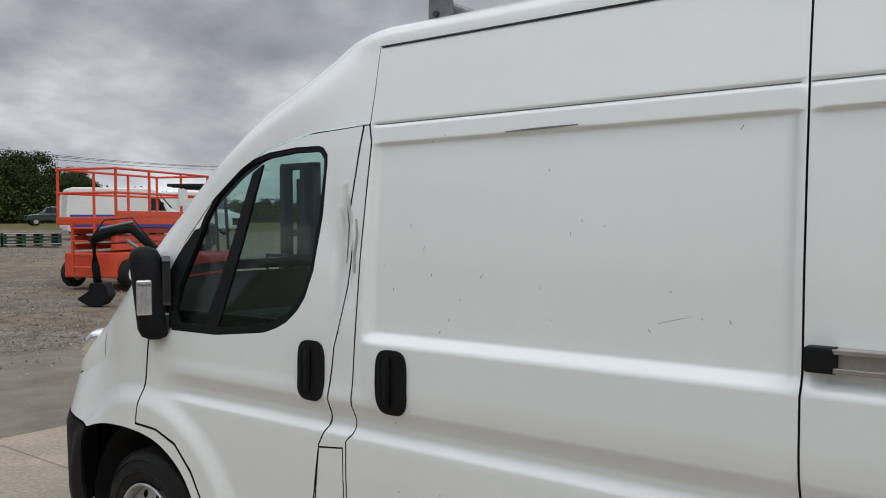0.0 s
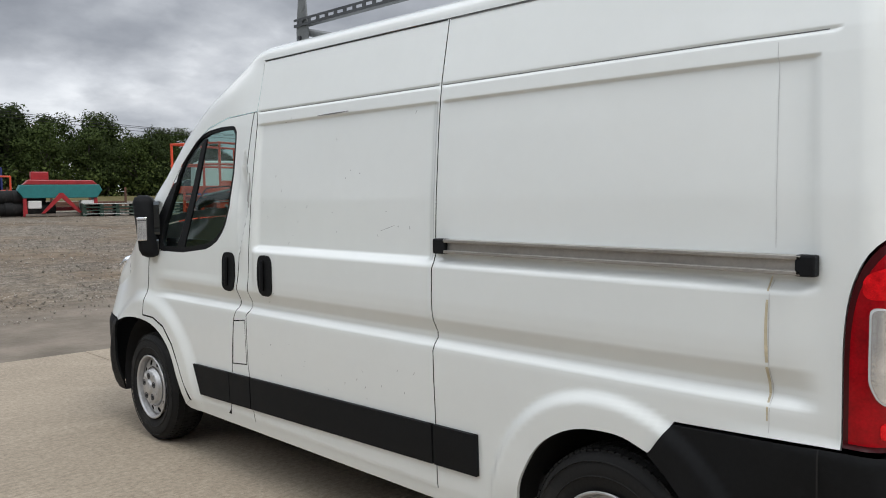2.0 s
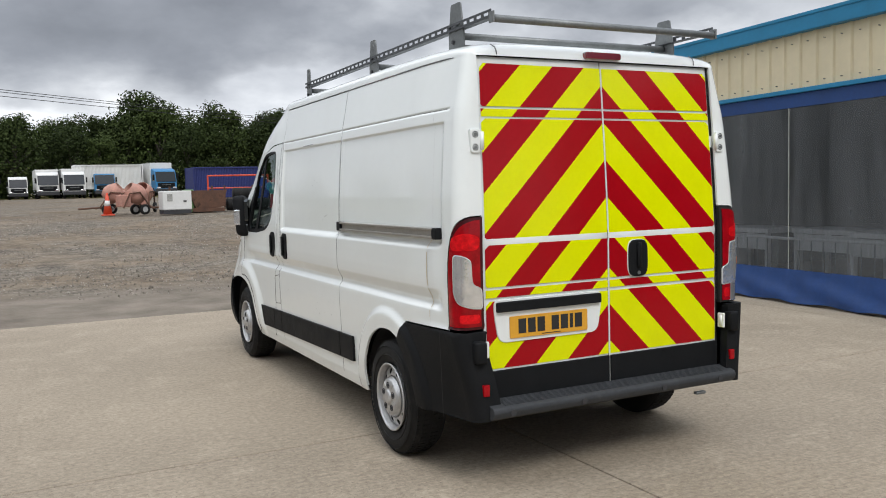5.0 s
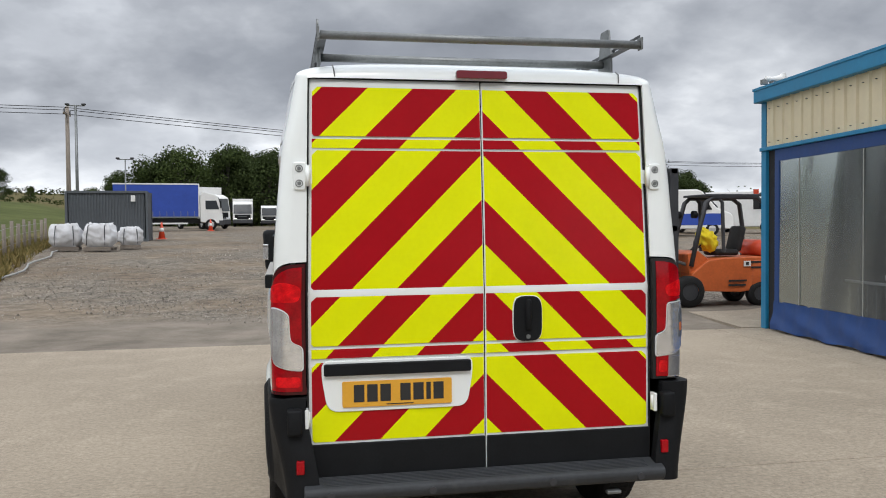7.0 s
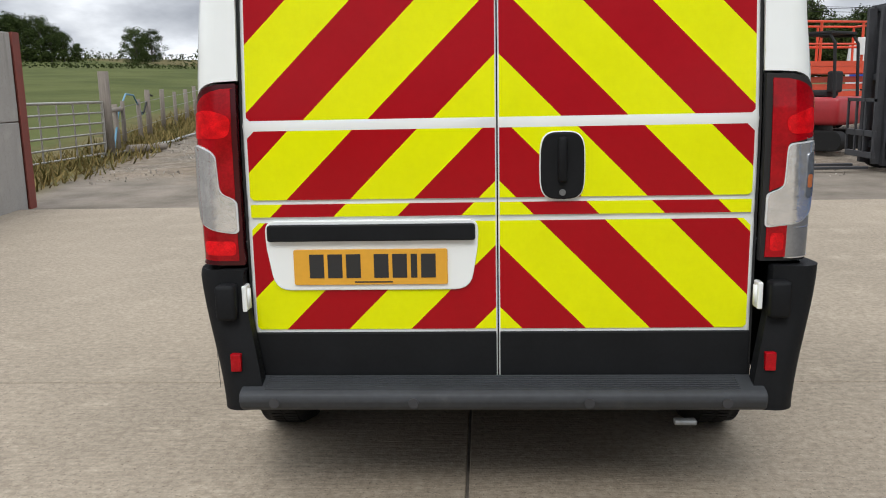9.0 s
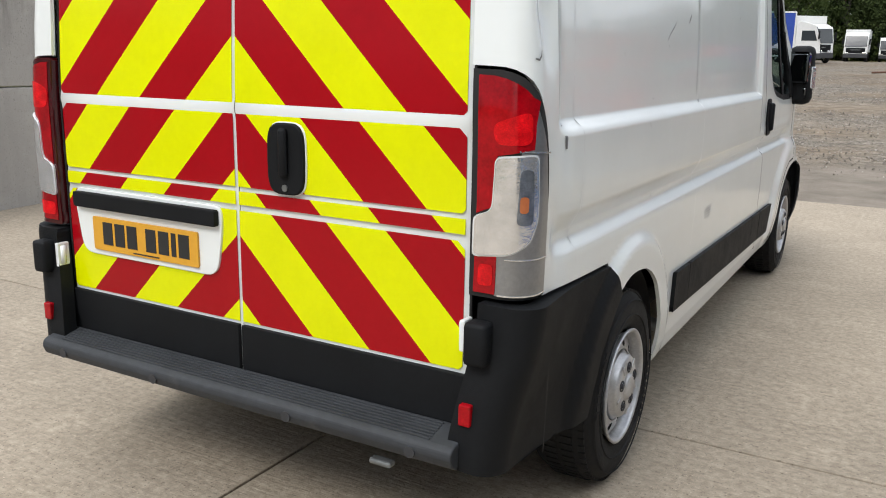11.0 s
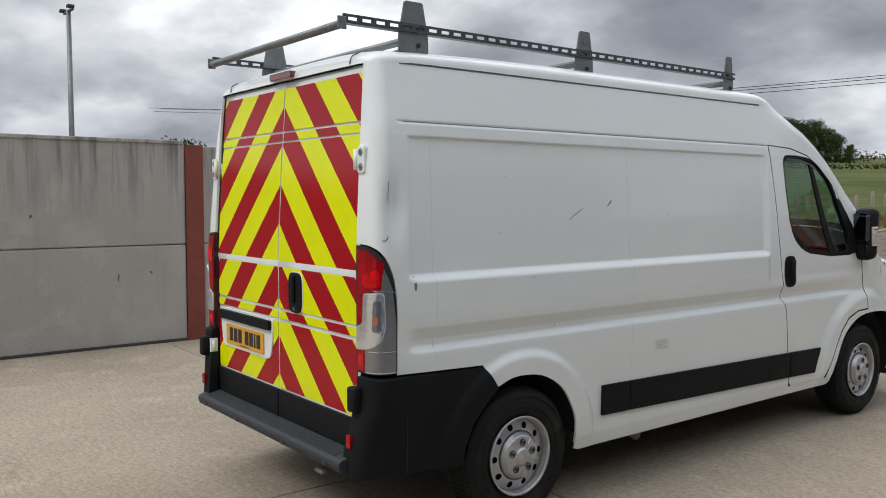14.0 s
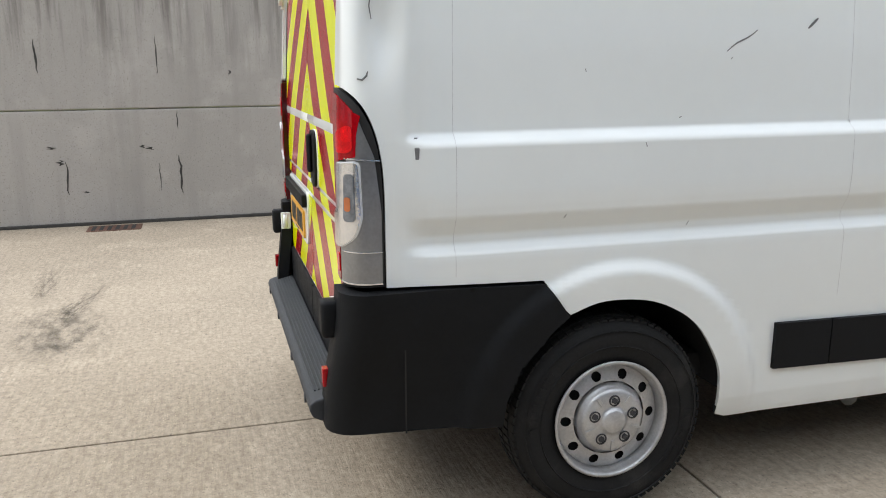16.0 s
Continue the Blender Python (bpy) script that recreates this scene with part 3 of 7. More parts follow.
    part("workshop_floor", box((0.1, far, 0.005), (7.0, -0.1, 0.02)), CONCRETE, b)
    part("gutter_end", box((0.02, -0.02, 3.31), (7.1, 0.06, 3.515), 0.01), TEALBLUE, b)
    for k in range(4):
        yk = -2.0 - 1.25 * k
        t = thing("work_bench", "plain white trestle bench inside the workshop", "bench", at @ pose(1.3 + 0.3 * (k % 2), yk, 0.02), group="workshop benches")
        part("top", box((-0.35, -0.55, 0.76), (0.35, 0.55, 0.83), 0.008), WHITE2, t)
        part("shelf", box((-0.33, -0.52, 0.52), (-0.31, 0.52, 0.75)), WHITE2, t)
        for sx in (-0.3, 0.3):
            for sy in (-0.5, 0.5):
                part("leg", box((sx - 0.03, sy - 0.03, 0), (sx + 0.03, sy + 0.03, 0.77)), WHITE2, t)
    rail = thing("crowd_barrier", "galvanised rail barrier behind the curtain", "barrier", at @ pose(0.8, -3.2, 0.02))
    for z in (0.15, 0.72):
        part("rail", rod((0, -2.4, z), (0, 2.4, z), 0.02), WHITE2, rail)
    for k in range(24):
        part("bar", rod((0, -2.3 + 0.2 * k, 0.15), (0, -2.3 + 0.2 * k, 0.72), 0.008, n=6), GALV, rail)
    spk = thing("horn_speaker", "pale horn loudspeaker on the roof corner", "speaker", at @ pose(0.06, -0.20, 3.52) @ Matrix.Scale(0.66, 4))
    bm = bmesh.new()
    add_turned(bm, [(0.001, -0.22), (0.06, -0.21), (0.07, -0.12), (0.05, -0.08), (0.06, 0.0), (0.09, 0.12), (0.15, 0.20), (0.155, 0.205), (0.08, 0.10)], (0, 0, 0.17), "x", 20, 1)
    part("horn", bm, WHITE2, spk, smooth=True)
    part("bracket", box((-0.1, -0.03, 0.0), (-0.04, 0.03, 0.14), 0.004), GALV, spk)
    part("box", box((-0.30, -0.05, 0.05), (-0.16, 0.05, 0.16), 0.01), GALV, spk)
    return b


def smooth_step(t):
    return t * t * (3 - 2 * t)


build_workshop()

# ---- the white panel van ----
from mathutils.geometry import delaunay_2d_cdt

WIDTH = [(0.20, 0.890), (0.28, 0.930), (0.36, 0.944), (0.62, 0.950), (0.80, 0.957), (0.90, 0.958), (0.916, 0.956), (0.940, 0.934), (0.948, 0.931), (0.966, 0.931), (0.974, 0.933), (1.022, 0.960), (1.030, 0.9635), (1.06, 0.967),
         (1.10, 0.969), (1.232, 0.966), (1.240, 0.963), (1.262, 0.946), (1.268, 0.944), (1.5, 0.936), (1.75, 0.918), (1.885, 0.905), (1.95, 0.897), (2.05, 0.876), (2.22, 0.842), (2.5, 0.78)]
FLAT = [(0.20, 0.890), (0.28, 0.930), (0.36, 0.944), (0.62, 0.950), (0.9, 0.958), (1.1, 0.960), (1.25, 0.957), (1.5, 0.944), (1.75, 0.922), (1.885, 0.909), (1.95, 0.899), (2.05, 0.876), (2.22, 0.842), (2.5, 0.78)]


def along(table, v):
    for (a, p), (b, q) in zip(table, table[1:]):
        if v <= b:
            t = max(0.0, (v - a) / (b - a))
            return p + (q - p) * t
    return table[-1][1]


def smooth(v, a, b):
    t = min(max((v - a) / (b - a), 0), 1)
    return t * t * (3 - 2 * t)


def half_width(side, s, z):
    """Half the body's width at station s and height z, with swages, pressed panels, arch flares and dents."""
    k = smooth(s, 0.13, 0.24) * (1 - smooth(s, 3.95, 4.2))
    kt = smooth(s, 0.13, 0.24) * (1 - smooth(s, 2.98, 3.03))
    kt = k + (kt - k) * smooth(z, 1.03, 1.10)
    w = along(FLAT, z) + (along(WIDTH, z) - along(FLAT, z)) * kt
    # pressed panels between the belt and the roof line
    if 1.24 < z < 1.93:
        band = smooth(z, 1.245, 1.275) * (1 - smooth(z, 1.876, 1.888))
        pan = smooth(s, 0.155, 0.185) * (1 - smooth(s, 1.63, 1.645)) + smooth(s, 1.67, 1.685) * (1 - smooth(s, 2.99, 3.005))
        if side > 0:
            pan = smooth(s, 0.155, 0.185) * (1 - smooth(s, 2.99, 3.005))
        w -= 0.013 * band * pan
    # joint of the raised roof
    if 0.1 < s < 3.02:
        w -= 0.006 * math.exp(-((z - 1.948) / 0.006) ** 2)
    # wheel arch flares
    for c, r in ((0.84, 0.53), (4.287, 0.645)):
        d = math.hypot(s - c, (z - 0.335) * (1.0 if c < 2 else 1.08))
        if z < 1.05:
            w += (0.025 if c < 2 else 0.028) * (1 - smooth(d, r - (0.045 if c < 2 else 0.075), r + (0.012 if c < 2 else 0.03))) * smooth(z, 0.2, 0.5)
    # the wing draws in towards the bonnet
    if s > 4.3 and z > 0.68:
        w -= 0.32 * (z - 0.68) * smooth(s, 4.3, 4.9)
    # cab narrows towards the windscreen
    w -= 0.055 * smooth(s, 3.2, 4.4) * smooth(z, 1.12, 1.6)
    if side < 0:      # crushed pillar behind the door
        half = 0.046 * max(0.0, 1 - ((z - 1.49) / 0.28) ** 2)
        if half > 0.001:
            off_c = abs(s - 3.116 - 0.13 * max(0.0, 1.42 - z)) / half
            w -= 0.034 * (half / 0.046) * (1 - smooth(off_c, 0.55, 1.0))
        w -= 0.010 * math.exp(-((s - 3.19) / 0.05) ** 2 - ((z - 1.60) / 0.16) ** 2)
        w -= 0.020 * (1 - smooth(s, 0.08, 0.55)) * smooth(z, 0.80, 0.86)
        w += 0.008 * math.exp(-((s - 3.10) / 0.04) ** 2 - ((z - 1.30) / 0.10) ** 2)
    else:             # pushed-in rear corner
        w -= 0.006 * (1 - smooth(s, 0.06, 0.45))
        w -= 0.030 * math.exp(-((s - 0.09) / 0.05) ** 2 - ((z - 1.56) / 0.12) ** 2)
        w -= 0.012 * math.exp(-((s - 0.17) / 0.05) ** 2 - ((z - 0.98) / 0.10) ** 2)
        w -= 0.0015 * math.exp(-((s - 1.66) / 0.012) ** 2) * smooth(z, 1.28, 1.32)
    return w


def lean(z):
    return 0.055 * max(0.0, (z - 1.3) / 0.9) ** 1.2


CORNER = 0.072      # radius of the upright rear corners
REAR = -0.018       # the pillars and lamps stand proud of the doors


def plan(s):
    """How far the skin has turned in, and how far along the van it lies, at station s."""
    if s > 4.8:
        if s < 5.585:
            th = (s - 4.8) / 0.5
            return 0.45 * (1 - math.cos(th)), 4.8 + 0.45 * math.sin(th)
        t = min(1, (s - 5.585) / 0.5)
        return 0.45 + s - 5.585, 5.25 + 0.08 * t * (2 - t)
    start = REAR + CORNER
    end = start - CORNER * math.pi / 2
    if s < start:
        if s > end:
            th = (start - s) / CORNER
            return CORNER * (1 - math.cos(th)), start - CORNER * math.sin(th)
        return CORNER + end - s, REAR
    return 0.0, s


def edge_x(z):
    """Outer edge of the rear doors."""
    return 0.784 - 0.020 * max(0, (z - 1.2) / 1.0)


def rear_y(z):
    """Where the skin of the rear doors lies."""
    return lean(z) + 0.002


def pillar_end(side, z):
    """Station at which the rear pillar meets the door."""
    return REAR + 2 * CORNER - CORNER * math.pi / 2 - (half_width(side, -0.1, z) - edge_x(z) - 0.009)


def skin_at(side, s, z):
    dx, y = plan(s)
    back = 1 - smooth(s, 0.0, 0.5) if s < 0.5 else 0
    return Vector((side * (half_width(side, s, z) - dx), y + lean(z) * back, z))


def skin_normal(side, s, z, e=0.003):
    n = (skin_at(side, s + e, z) - skin_at(side, s - e, z)).cross(skin_at(side, s, z + e) - skin_at(side, s, z - e))
    return (n * side).normalized() if n.length else Vector((side, 0, 0))


def inside(poly, u, v):
    hit = False
    for (a, b), (c, d) in zip(poly, poly[1:] + poly[:1]):
        if (b > v) != (d > v) and u < (c - a) * (v - b) / (d - b) + a:
            hit = not hit
    return hit


def dense(poly, step):
    out = []
    for (a, b), (c, d) in zip(poly, poly[1:] + poly[:1]):
        n = max(1, round(math.hypot(c - a, d - b) / step))
        out += [(a + (c - a) * i / n, b + (d - b) * i / n) for i in range(n)]
    return out


def skin(name, side, outline, material, parent, holes=(), off=0.0, du=0.03, dv=0.0125, rim=0.014, label="", lift=None, edge=None):
    """A panel of the body: the outline (station, height) laid on the skin, with a turned-in edge."""
    loops = [dense(p, min(du, 0.025)) for p in (outline, *holes)]
    pts = [p for l in loops for p in l]
    edges, base = [], 0
    for l in loops:
        edges += [(base + i, base + (i + 1) % len(l)) for i in range(len(l))]
        base += len(l)
    us, vs = [p[0] for p in outline], [p[1] for p in outline]
    rim_pts = np.array(pts)
    levels = [k * dv for k in range(math.ceil(min(vs) / dv), math.floor(max(vs) / dv) + 1)]
    if dv < 0.02 and max(vs) - min(vs) > 0.3:      # extra rows where the pressings turn
        levels = [v for v in levels if not (0.90 < v < 1.045 or 1.225 < v < 1.285 or 1.862 < v < 1.962)]
        levels += [0.904 + 0.006 * k for k in range(23)] + [1.227 + 0.0055 * k for k in range(11)] + [1.865 + 0.005 * k for k in range(20)]
    u = math.ceil(min(us) / du) * du
    while u < max(us):
        for v in levels:
            if min(vs) < v < max(vs) and inside(list(outline), u, v) and not any(inside(list(h), u, v) for h in holes):
                if np.min((rim_pts[:, 0] - u) ** 2 + (rim_pts[:, 1] - v) ** 2) > 0.002 ** 2:
                    pts.append((u, v))
        u += du
    got = delaunay_2d_cdt([Vector(p) for p in pts], edges, [], 0, 1e-6)
    uv, tris = got[0], got[2]
    keep = []
    for t in tris:
        cu, cv = sum(uv[i].x for i in t) / 3, sum(uv[i].y for i in t) / 3
        if inside(list(outline), cu, cv) and not any(inside(list(h), cu, cv) for h in holes):
            keep.append(t if side > 0 else t[::-1])
    verts, norms = [], []
    for p in uv:
        n = skin_normal(side, p.x, p.y)
        o = off + (lift(p.x, p.y) if lift else 0)
        verts.append(skin_at(side, p.x, p.y) + n * o)
        norms.append(n)
    faces = [tuple(t) for t in keep]
    face_n = len(faces)
    if rim:
        for l in loops:
            start = len(verts)
            m = len(l)
            for p in l:
                n = skin_normal(side, *p)
                q = skin_at(side, *p) + n * (off + (lift(*p) if lift else 0))
                verts += [q, q - n * rim]
            for i in range(m):
                a, b = l[i], l[(i + 1) % m]
                t = skin_at(side, *b) - skin_at(side, *a)
                e = (t.cross(skin_normal(side, *a)) * side).normalized()
                norms += [e, e]
                j = (i + 1) % m
                f = (start + 2 * i, start + 2 * i + 1, start + 2 * j + 1, start + 2 * j)
                faces.append(f if side > 0 else f[::-1])
    me = bpy.data.meshes.new(name)
    me.from_pydata([tuple(v) for v in verts], [], faces)
    me.materials.append(material)
    if edge or material is WHITE:      # turned-in edges are coloured black, standing for the shade in the shut gaps
        me.materials.append(edge or SEAM)
        me.polygons.foreach_set("material_index", [0] * face_n + [1] * (len(faces) - face_n))
    me.polygons.foreach_set("use_smooth", [True] * len(faces))
    me.normals_split_custom_set_from_vertices([tuple(n) for n in norms])
    ob = new(name, me)
    ob.parent = parent
    if label:
        ob["label"] = label
    return ob


def rounded(pts, r, n=5):
    """Outline with rounded corners."""
    out = []
    m = len(pts)
    for i in range(m):
        p, a, b = Vector(pts[i]), Vector(pts[i - 1]), Vector(pts[(i + 1) % m])
        u, v = (a - p), (b - p)
        k = min(r, u.length * 0.45, v.length * 0.45)
        s, e = p + u.normalized() * k, p + v.normalized() * k
        for j in range(n + 1):
            t = j / n
            out.append(tuple((1 - t) ** 2 * s + 2 * t * (1 - t) * p + t * t * e))
    return out


DOOR_BACK = [(3.058, 1.948), (3.098, 1.65), (3.12, 1.408), (3.155, 1.15), (3.19, 0.934), (3.225, 0.87), (3.258, 0.684), (3.285, 0.45), (3.30, 0.365)]
DOOR = [(4.296, 0.795), (4.247, 0.985), (4.22, 1.173), (4.19, 1.32), (4.05, 1.555), (3.88, 1.71), (3.70, 1.825), (3.54, 1.895), (3.32, 1.936)] + DOOR_BACK + [(3.33, 0.337), (3.735, 0.337), (3.795, 0.42), (3.85, 0.532), (3.92, 0.655), (4.02, 0.75), (4.15, 0.79)]
WINDOW = [(3.213, 1.824), (3.215, 1.862), (3.235, 1.886), (3.26, 1.894), (3.384, 1.896), (3.536, 1.885), (3.66, 1.858), (3.765, 1.812), (3.849, 1.745), (3.934, 1.65), (4.02, 1.49), (4.08, 1.36), (4.10, 1.24), (4.07, 1.197), (3.787, 1.199), (3.51, 1.229), (3.44, 1.25), (3.383, 1.277), (3.33, 1.32), (3.293, 1.367), (3.254, 1.462), (3.226, 1.649)]
SLIDE_FRONT = [(3.026, 2.212), (3.024, 1.95), (3.010, 1.89), (3.03, 1.55), (3.043, 1.272), (3.066, 0.924), (3.09, 0.898), (3.095, 0.638), (3.06, 0.40), (3.05, 0.337)]
SLIDE_BACK = [(1.660, 0.337), (1.660, 0.646), (1.662, 0.90), (1.655, 1.02), (1.655, 1.331), (1.656, 1.882), (1.657, 1.94), (1.660, 2.06), (1.662, 2.212)]
ARCH_REAR = [(1.222, 0.30), (1.218, 0.343), (1.205, 0.463), (1.16, 0.56), (1.105, 0.635), (1.03, 0.69), (0.94, 0.728), (0.84, 0.742), (0.75, 0.738), (0.66, 0.708)]
ARCH_FRONT = [(4.71, 0.715), (4.60, 0.745), (4.47, 0.759), (4.33, 0.760), (4.19, 0.742), (4.08, 0.70), (3.99, 0.635), (3.93, 0.555), (3.884, 0.455), (3.85, 0.36), (3.835, 0.30)]


def curved(pts, n=4):
    """Points of a smooth curve through pts."""
    v = [Vector(p) for p in pts]
    out = []
    for i in range(len(v) - 1):
        a, b, c, d = v[max(i - 1, 0)], v[i], v[i + 1], v[min(i + 2, len(v) - 1)]
        for k in range(n):
            t = k / n
            out.append(tuple(0.5 * (2 * b + (c - a) * t + (2 * a - 5 * b + 4 * c - d) * t * t + (3 * b - a - 3 * c + d) * t ** 3)))
    return out + [tuple(v[-1])]


ARCH_REAR, ARCH_FRONT = curved(ARCH_REAR), curved(ARCH_FRONT)
LAMP_EDGE = []
for i in range(15):
    r_ = math.sin(i / 14 * math.pi / 2)
    LAMP_EDGE.append((0.086 - 0.19 * (1 - (1 - r_ ** 2.7) ** (1 / 2.7)), 1.06 + 0.34 * r_))


def shrink(pts, du, dv=0.0):
    return [(u + du, v + dv) for u, v in pts]


van = thing("van", "white high-roof panel van with red and yellow rear chevrons", "van")


def build_side(side):
    door = skin("front_door", side, DOOR, WHITE, van, holes=[WINDOW], du=0.02)
    # black strips added behind the shut gaps to give them their shade
    backing_out = [(1.022 * (u - 3.68) + 3.68, 1.014 * (v - 1.15) + 1.15) for u, v in DOOR]
    backing_in = [(0.95 * (u - 3.68) + 3.68, 0.965 * (v - 1.15) + 1.15) for u, v in DOOR]
    skin("door_seal", side, backing_out, SEAM, van, holes=[backing_in], off=-0.017, rim=0)
    if side < 0:
        for edge in (SLIDE_FRONT, SLIDE_BACK[::-1]):
            skin("door_seal", side, [(u - 0.02, v) for u, v in edge] + [(u + 0.022, v) for u, v in edge[::-1]], SEAM, van, off=-0.017, rim=0)
    # window: black surround, fixed quarter light, sliding glass
    inner = [(0.945 * (u - 3.66) + 3.655, 0.93 * (v - 1.545) + 1.552) for u, v in WINDOW]
    skin("window_seal", side, WINDOW, BLACKP, door, holes=[inner], off=-0.004, rim=0.02)
    g = skin("window_glass", side, inner, GLASS, door, off=-0.012, rim=0, du=0.06, dv=0.04)
    g.visible_shadow = False
    skin("window_divider", side, [(3.575, 1.845), (3.635, 1.815), (3.875, 1.215), (3.79, 1.215)], BLACKP, door, off=-0.007, rim=0.01)
    # mirror sail
    skin("mirror_sail", side, [(4.065, 1.205), (4.05, 1.37), (3.99, 1.49), (3.93, 1.61), (3.985, 1.60), (4.085, 1.50), (4.17, 1.38), (4.212, 1.215)], BLACKP, door, off=0.006, rim=0.012)
    lip = [(3.835, 0.30), (3.765, 0.337), (3.805, 0.42), (3.86, 0.532), (3.93, 0.645), (4.025, 0.738), (4.155, 0.78), (4.306, 0.785), (4.257, 0.985), (4.23, 1.173), (4.215, 1.21), (4.40, 1.15), (4.65, 1.055), (4.92, 0.93), (5.25, 0.84), (5.25, 0.74), (4.95, 0.735)]
    skin("front_wing", side, lip + ARCH_FRONT, WHITE, van)
    skin("front_bumper", side, [(6.03, 0.74), (5.35, 0.73), (4.95, 0.725), (4.72, 0.705), (4.745, 0.60), (4.75, 0.45), (4.72, 0.30), (4.76, 0.235), (5.3, 0.22), (6.03, 0.22)], BLACKP, van, off=0.006)
    if side < 0:
        front = shrink(SLIDE_FRONT, 0.0055)
        pill = [(3.05, 1.948)] + [(u - 0.0065, v) for u, v in DOOR_BACK[1:]] + [(3.30, 0.337), (3.054, 0.337)] + front[:1:-1][1:] + [(3.031, 1.948)]
        flap = [(3.226, 0.862), (3.106, 0.876), (3.108, 0.634), (3.258, 0.622)]
        skin("door_pillar", side, pill, WHITE, van, holes=[flap], dv=0.0125, du=0.0125)
        skin("fuel_flap", side, [(3.220, 0.856), (3.111, 0.870), (3.113, 0.640), (3.252, 0.628)], WHITE, van, label="square white fuel filler flap")
        slide = skin("sliding_door", side, SLIDE_FRONT + SLIDE_BACK, WHITE, van)
        fixed_front = [(u - 0.0055, v) for u, v in SLIDE_BACK]
    else:
        slide = None
        pill = [(3.05, 1.948)] + [(u - 0.006, v) for u, v in DOOR_BACK[1:]] + [(3.295, 0.337)]
        fixed_front = [(3.032, 2.212), (3.032, 1.95)] + pill[:0:-1][::-1]
        fixed_front = fixed_front[::-1]
    if side < 0:
        quarter = fixed_front[::-1] + [(1.655, 0.30)]
    else:
        quarter = [(3.032, 2.212), (3.032, 1.95)] + pill + [(3.29, 0.30)]
    quarter = quarter + ARCH_REAR + [(0.645, 0.722), (0.578, 0.818), (0.092, 0.832)] + [(u + 0.006, w + 0.007 * (w - 1.06) / 0.34) for u, w in LAMP_EDGE] + [(pillar_end(side, w), w) for w in (1.408, 1.5, 1.65, 1.8, 1.9, 1.95, 2.0, 2.05, 2.13, 2.212)]
    skin("rear_side_panel", side, quarter, WHITE, van, edge=WHITE)
    # sill
    skin("sill", side, [(3.84, 0.334), (1.22, 0.334), (1.22, 0.295), (1.26, 0.28), (3.80, 0.28), (3.84, 0.295)], WHITE, van, off=-0.004)
    # black rubbing strips
    cuts = [(3.686, 3.284), (3.276, 3.070), (3.060, 1.669), (1.658, 1.42)] if side < 0 else [(3.677, 3.290), (3.280, 3.045), (3.042, 1.645), (1.640, 1.42)]

    def top(u):
        return 0.563 + (3.686 - u) * 0.0185

    def low(u):
        return 0.396 + (3.686 - u) * 0.021
    for i, (a, b) in enumerate(cuts):
        q = [(a, top(a)), (b, top(b)), (b, low(b)), (a - (0.07 if i == 0 else 0), low(a))]
        skin("side_moulding", side, q, BLACKP, door if i == 0 else van, off=0.016, rim=0.02, dv=0.05)
    # sealed joints of the raised roof, the gutter and the upright panel seams
    runs = [(0.135, 1.650), (1.668, 3.018)] if side < 0 else [(0.135, 3.026)]
    for a, b in runs:
        skin("roof_joint", side, [(b, 1.9505), (a, 1.9505), (a, 1.9465), (b, 1.9465)], SEALANT, van, off=0.0012, rim=0, dv=0.05)
        skin("gutter_joint", side, [(b, 2.2125), (a, 2.2125), (a, 2.2075), (b, 2.2075)], SEAM if side < 0 and a > 1 else SEALANT, van, off=0.002, rim=0, dv=0.05)
    for u, lo, hi in (((0.285, 0.84, 1.27), (0.285, 1.36, 1.93)) if side < 0 else ((1.66, 0.68, 1.94), (0.30, 0.85, 1.93))):
        skin("panel_joint", side, [(u + 0.0011, hi), (u - 0.0011, hi), (u - 0.0011, lo), (u + 0.0011, lo)], FAINT, van, off=0.0012, rim=0, du=0.02)
    # door handles
    spots = [(3.252, door)] + ([(2.880, slide)] if side < 0 else [])
    for u, owner in spots:
        oval = [(u + 0.064 * math.copysign(abs(math.cos(t)) ** 0.6, math.cos(t)), 1.122 + 0.102 * math.copysign(abs(math.sin(t)) ** 0.5, math.sin(t))) for t in [k * math.tau / 28 for k in range(28)]]
        cup = skin("door_handle", side, oval, BLACKP, owner, off=0.008, rim=0.012, dv=0.02)
        c = skin_at(side, u + 0.012, 1.12)
        bm = bmesh.new()
        add_box(bm, (c.x + side * 0.006 - 0.016, c.y - 0.017, 1.045), (c.x + side * 0.022 + 0.010, c.y + 0.017, 1.20), 0.010)
        part("grip", bm, BLACKP, cup, smooth=True)
    # tail lamp, wrapped round the corner
    def inner(w, d=0.0):
        return (pillar_end(side, w) + 0.004 + d, w)
    downs = [1.40 - 0.562 * i / 12 for i in range(13)]
    lamp_out = LAMP_EDGE[::-1][1:] + [(0.086, 0.838)] + [inner(w) for w in downs[::-1]]
    lamp = skin("tail_lamp", side, lamp_out, LAMPDARK if side < 0 else SEAM, van, off=0.004, rim=0.03, du=0.0125, label="red and clear wrap-round tail lamp")
    lens = dict(rim=0.006, du=0.0125)
    foot_in = pillar_end(side, 1.0) + 0.018
    mid_in = pillar_end(side, 1.25) + 0.020
    if side < 0:
        skin("red_lens", side, [(u - 0.014, w - 0.014) for u, w in LAMP_EDGE[::-1]] + [(0.072, 0.852)] + [inner(w, 0.016) for w in (0.852, 0.95, 1.1, 1.2, 1.3, 1.384)], LAMPRED, lamp, off=0.006, label="red brake lens with a darker rim", **lens)
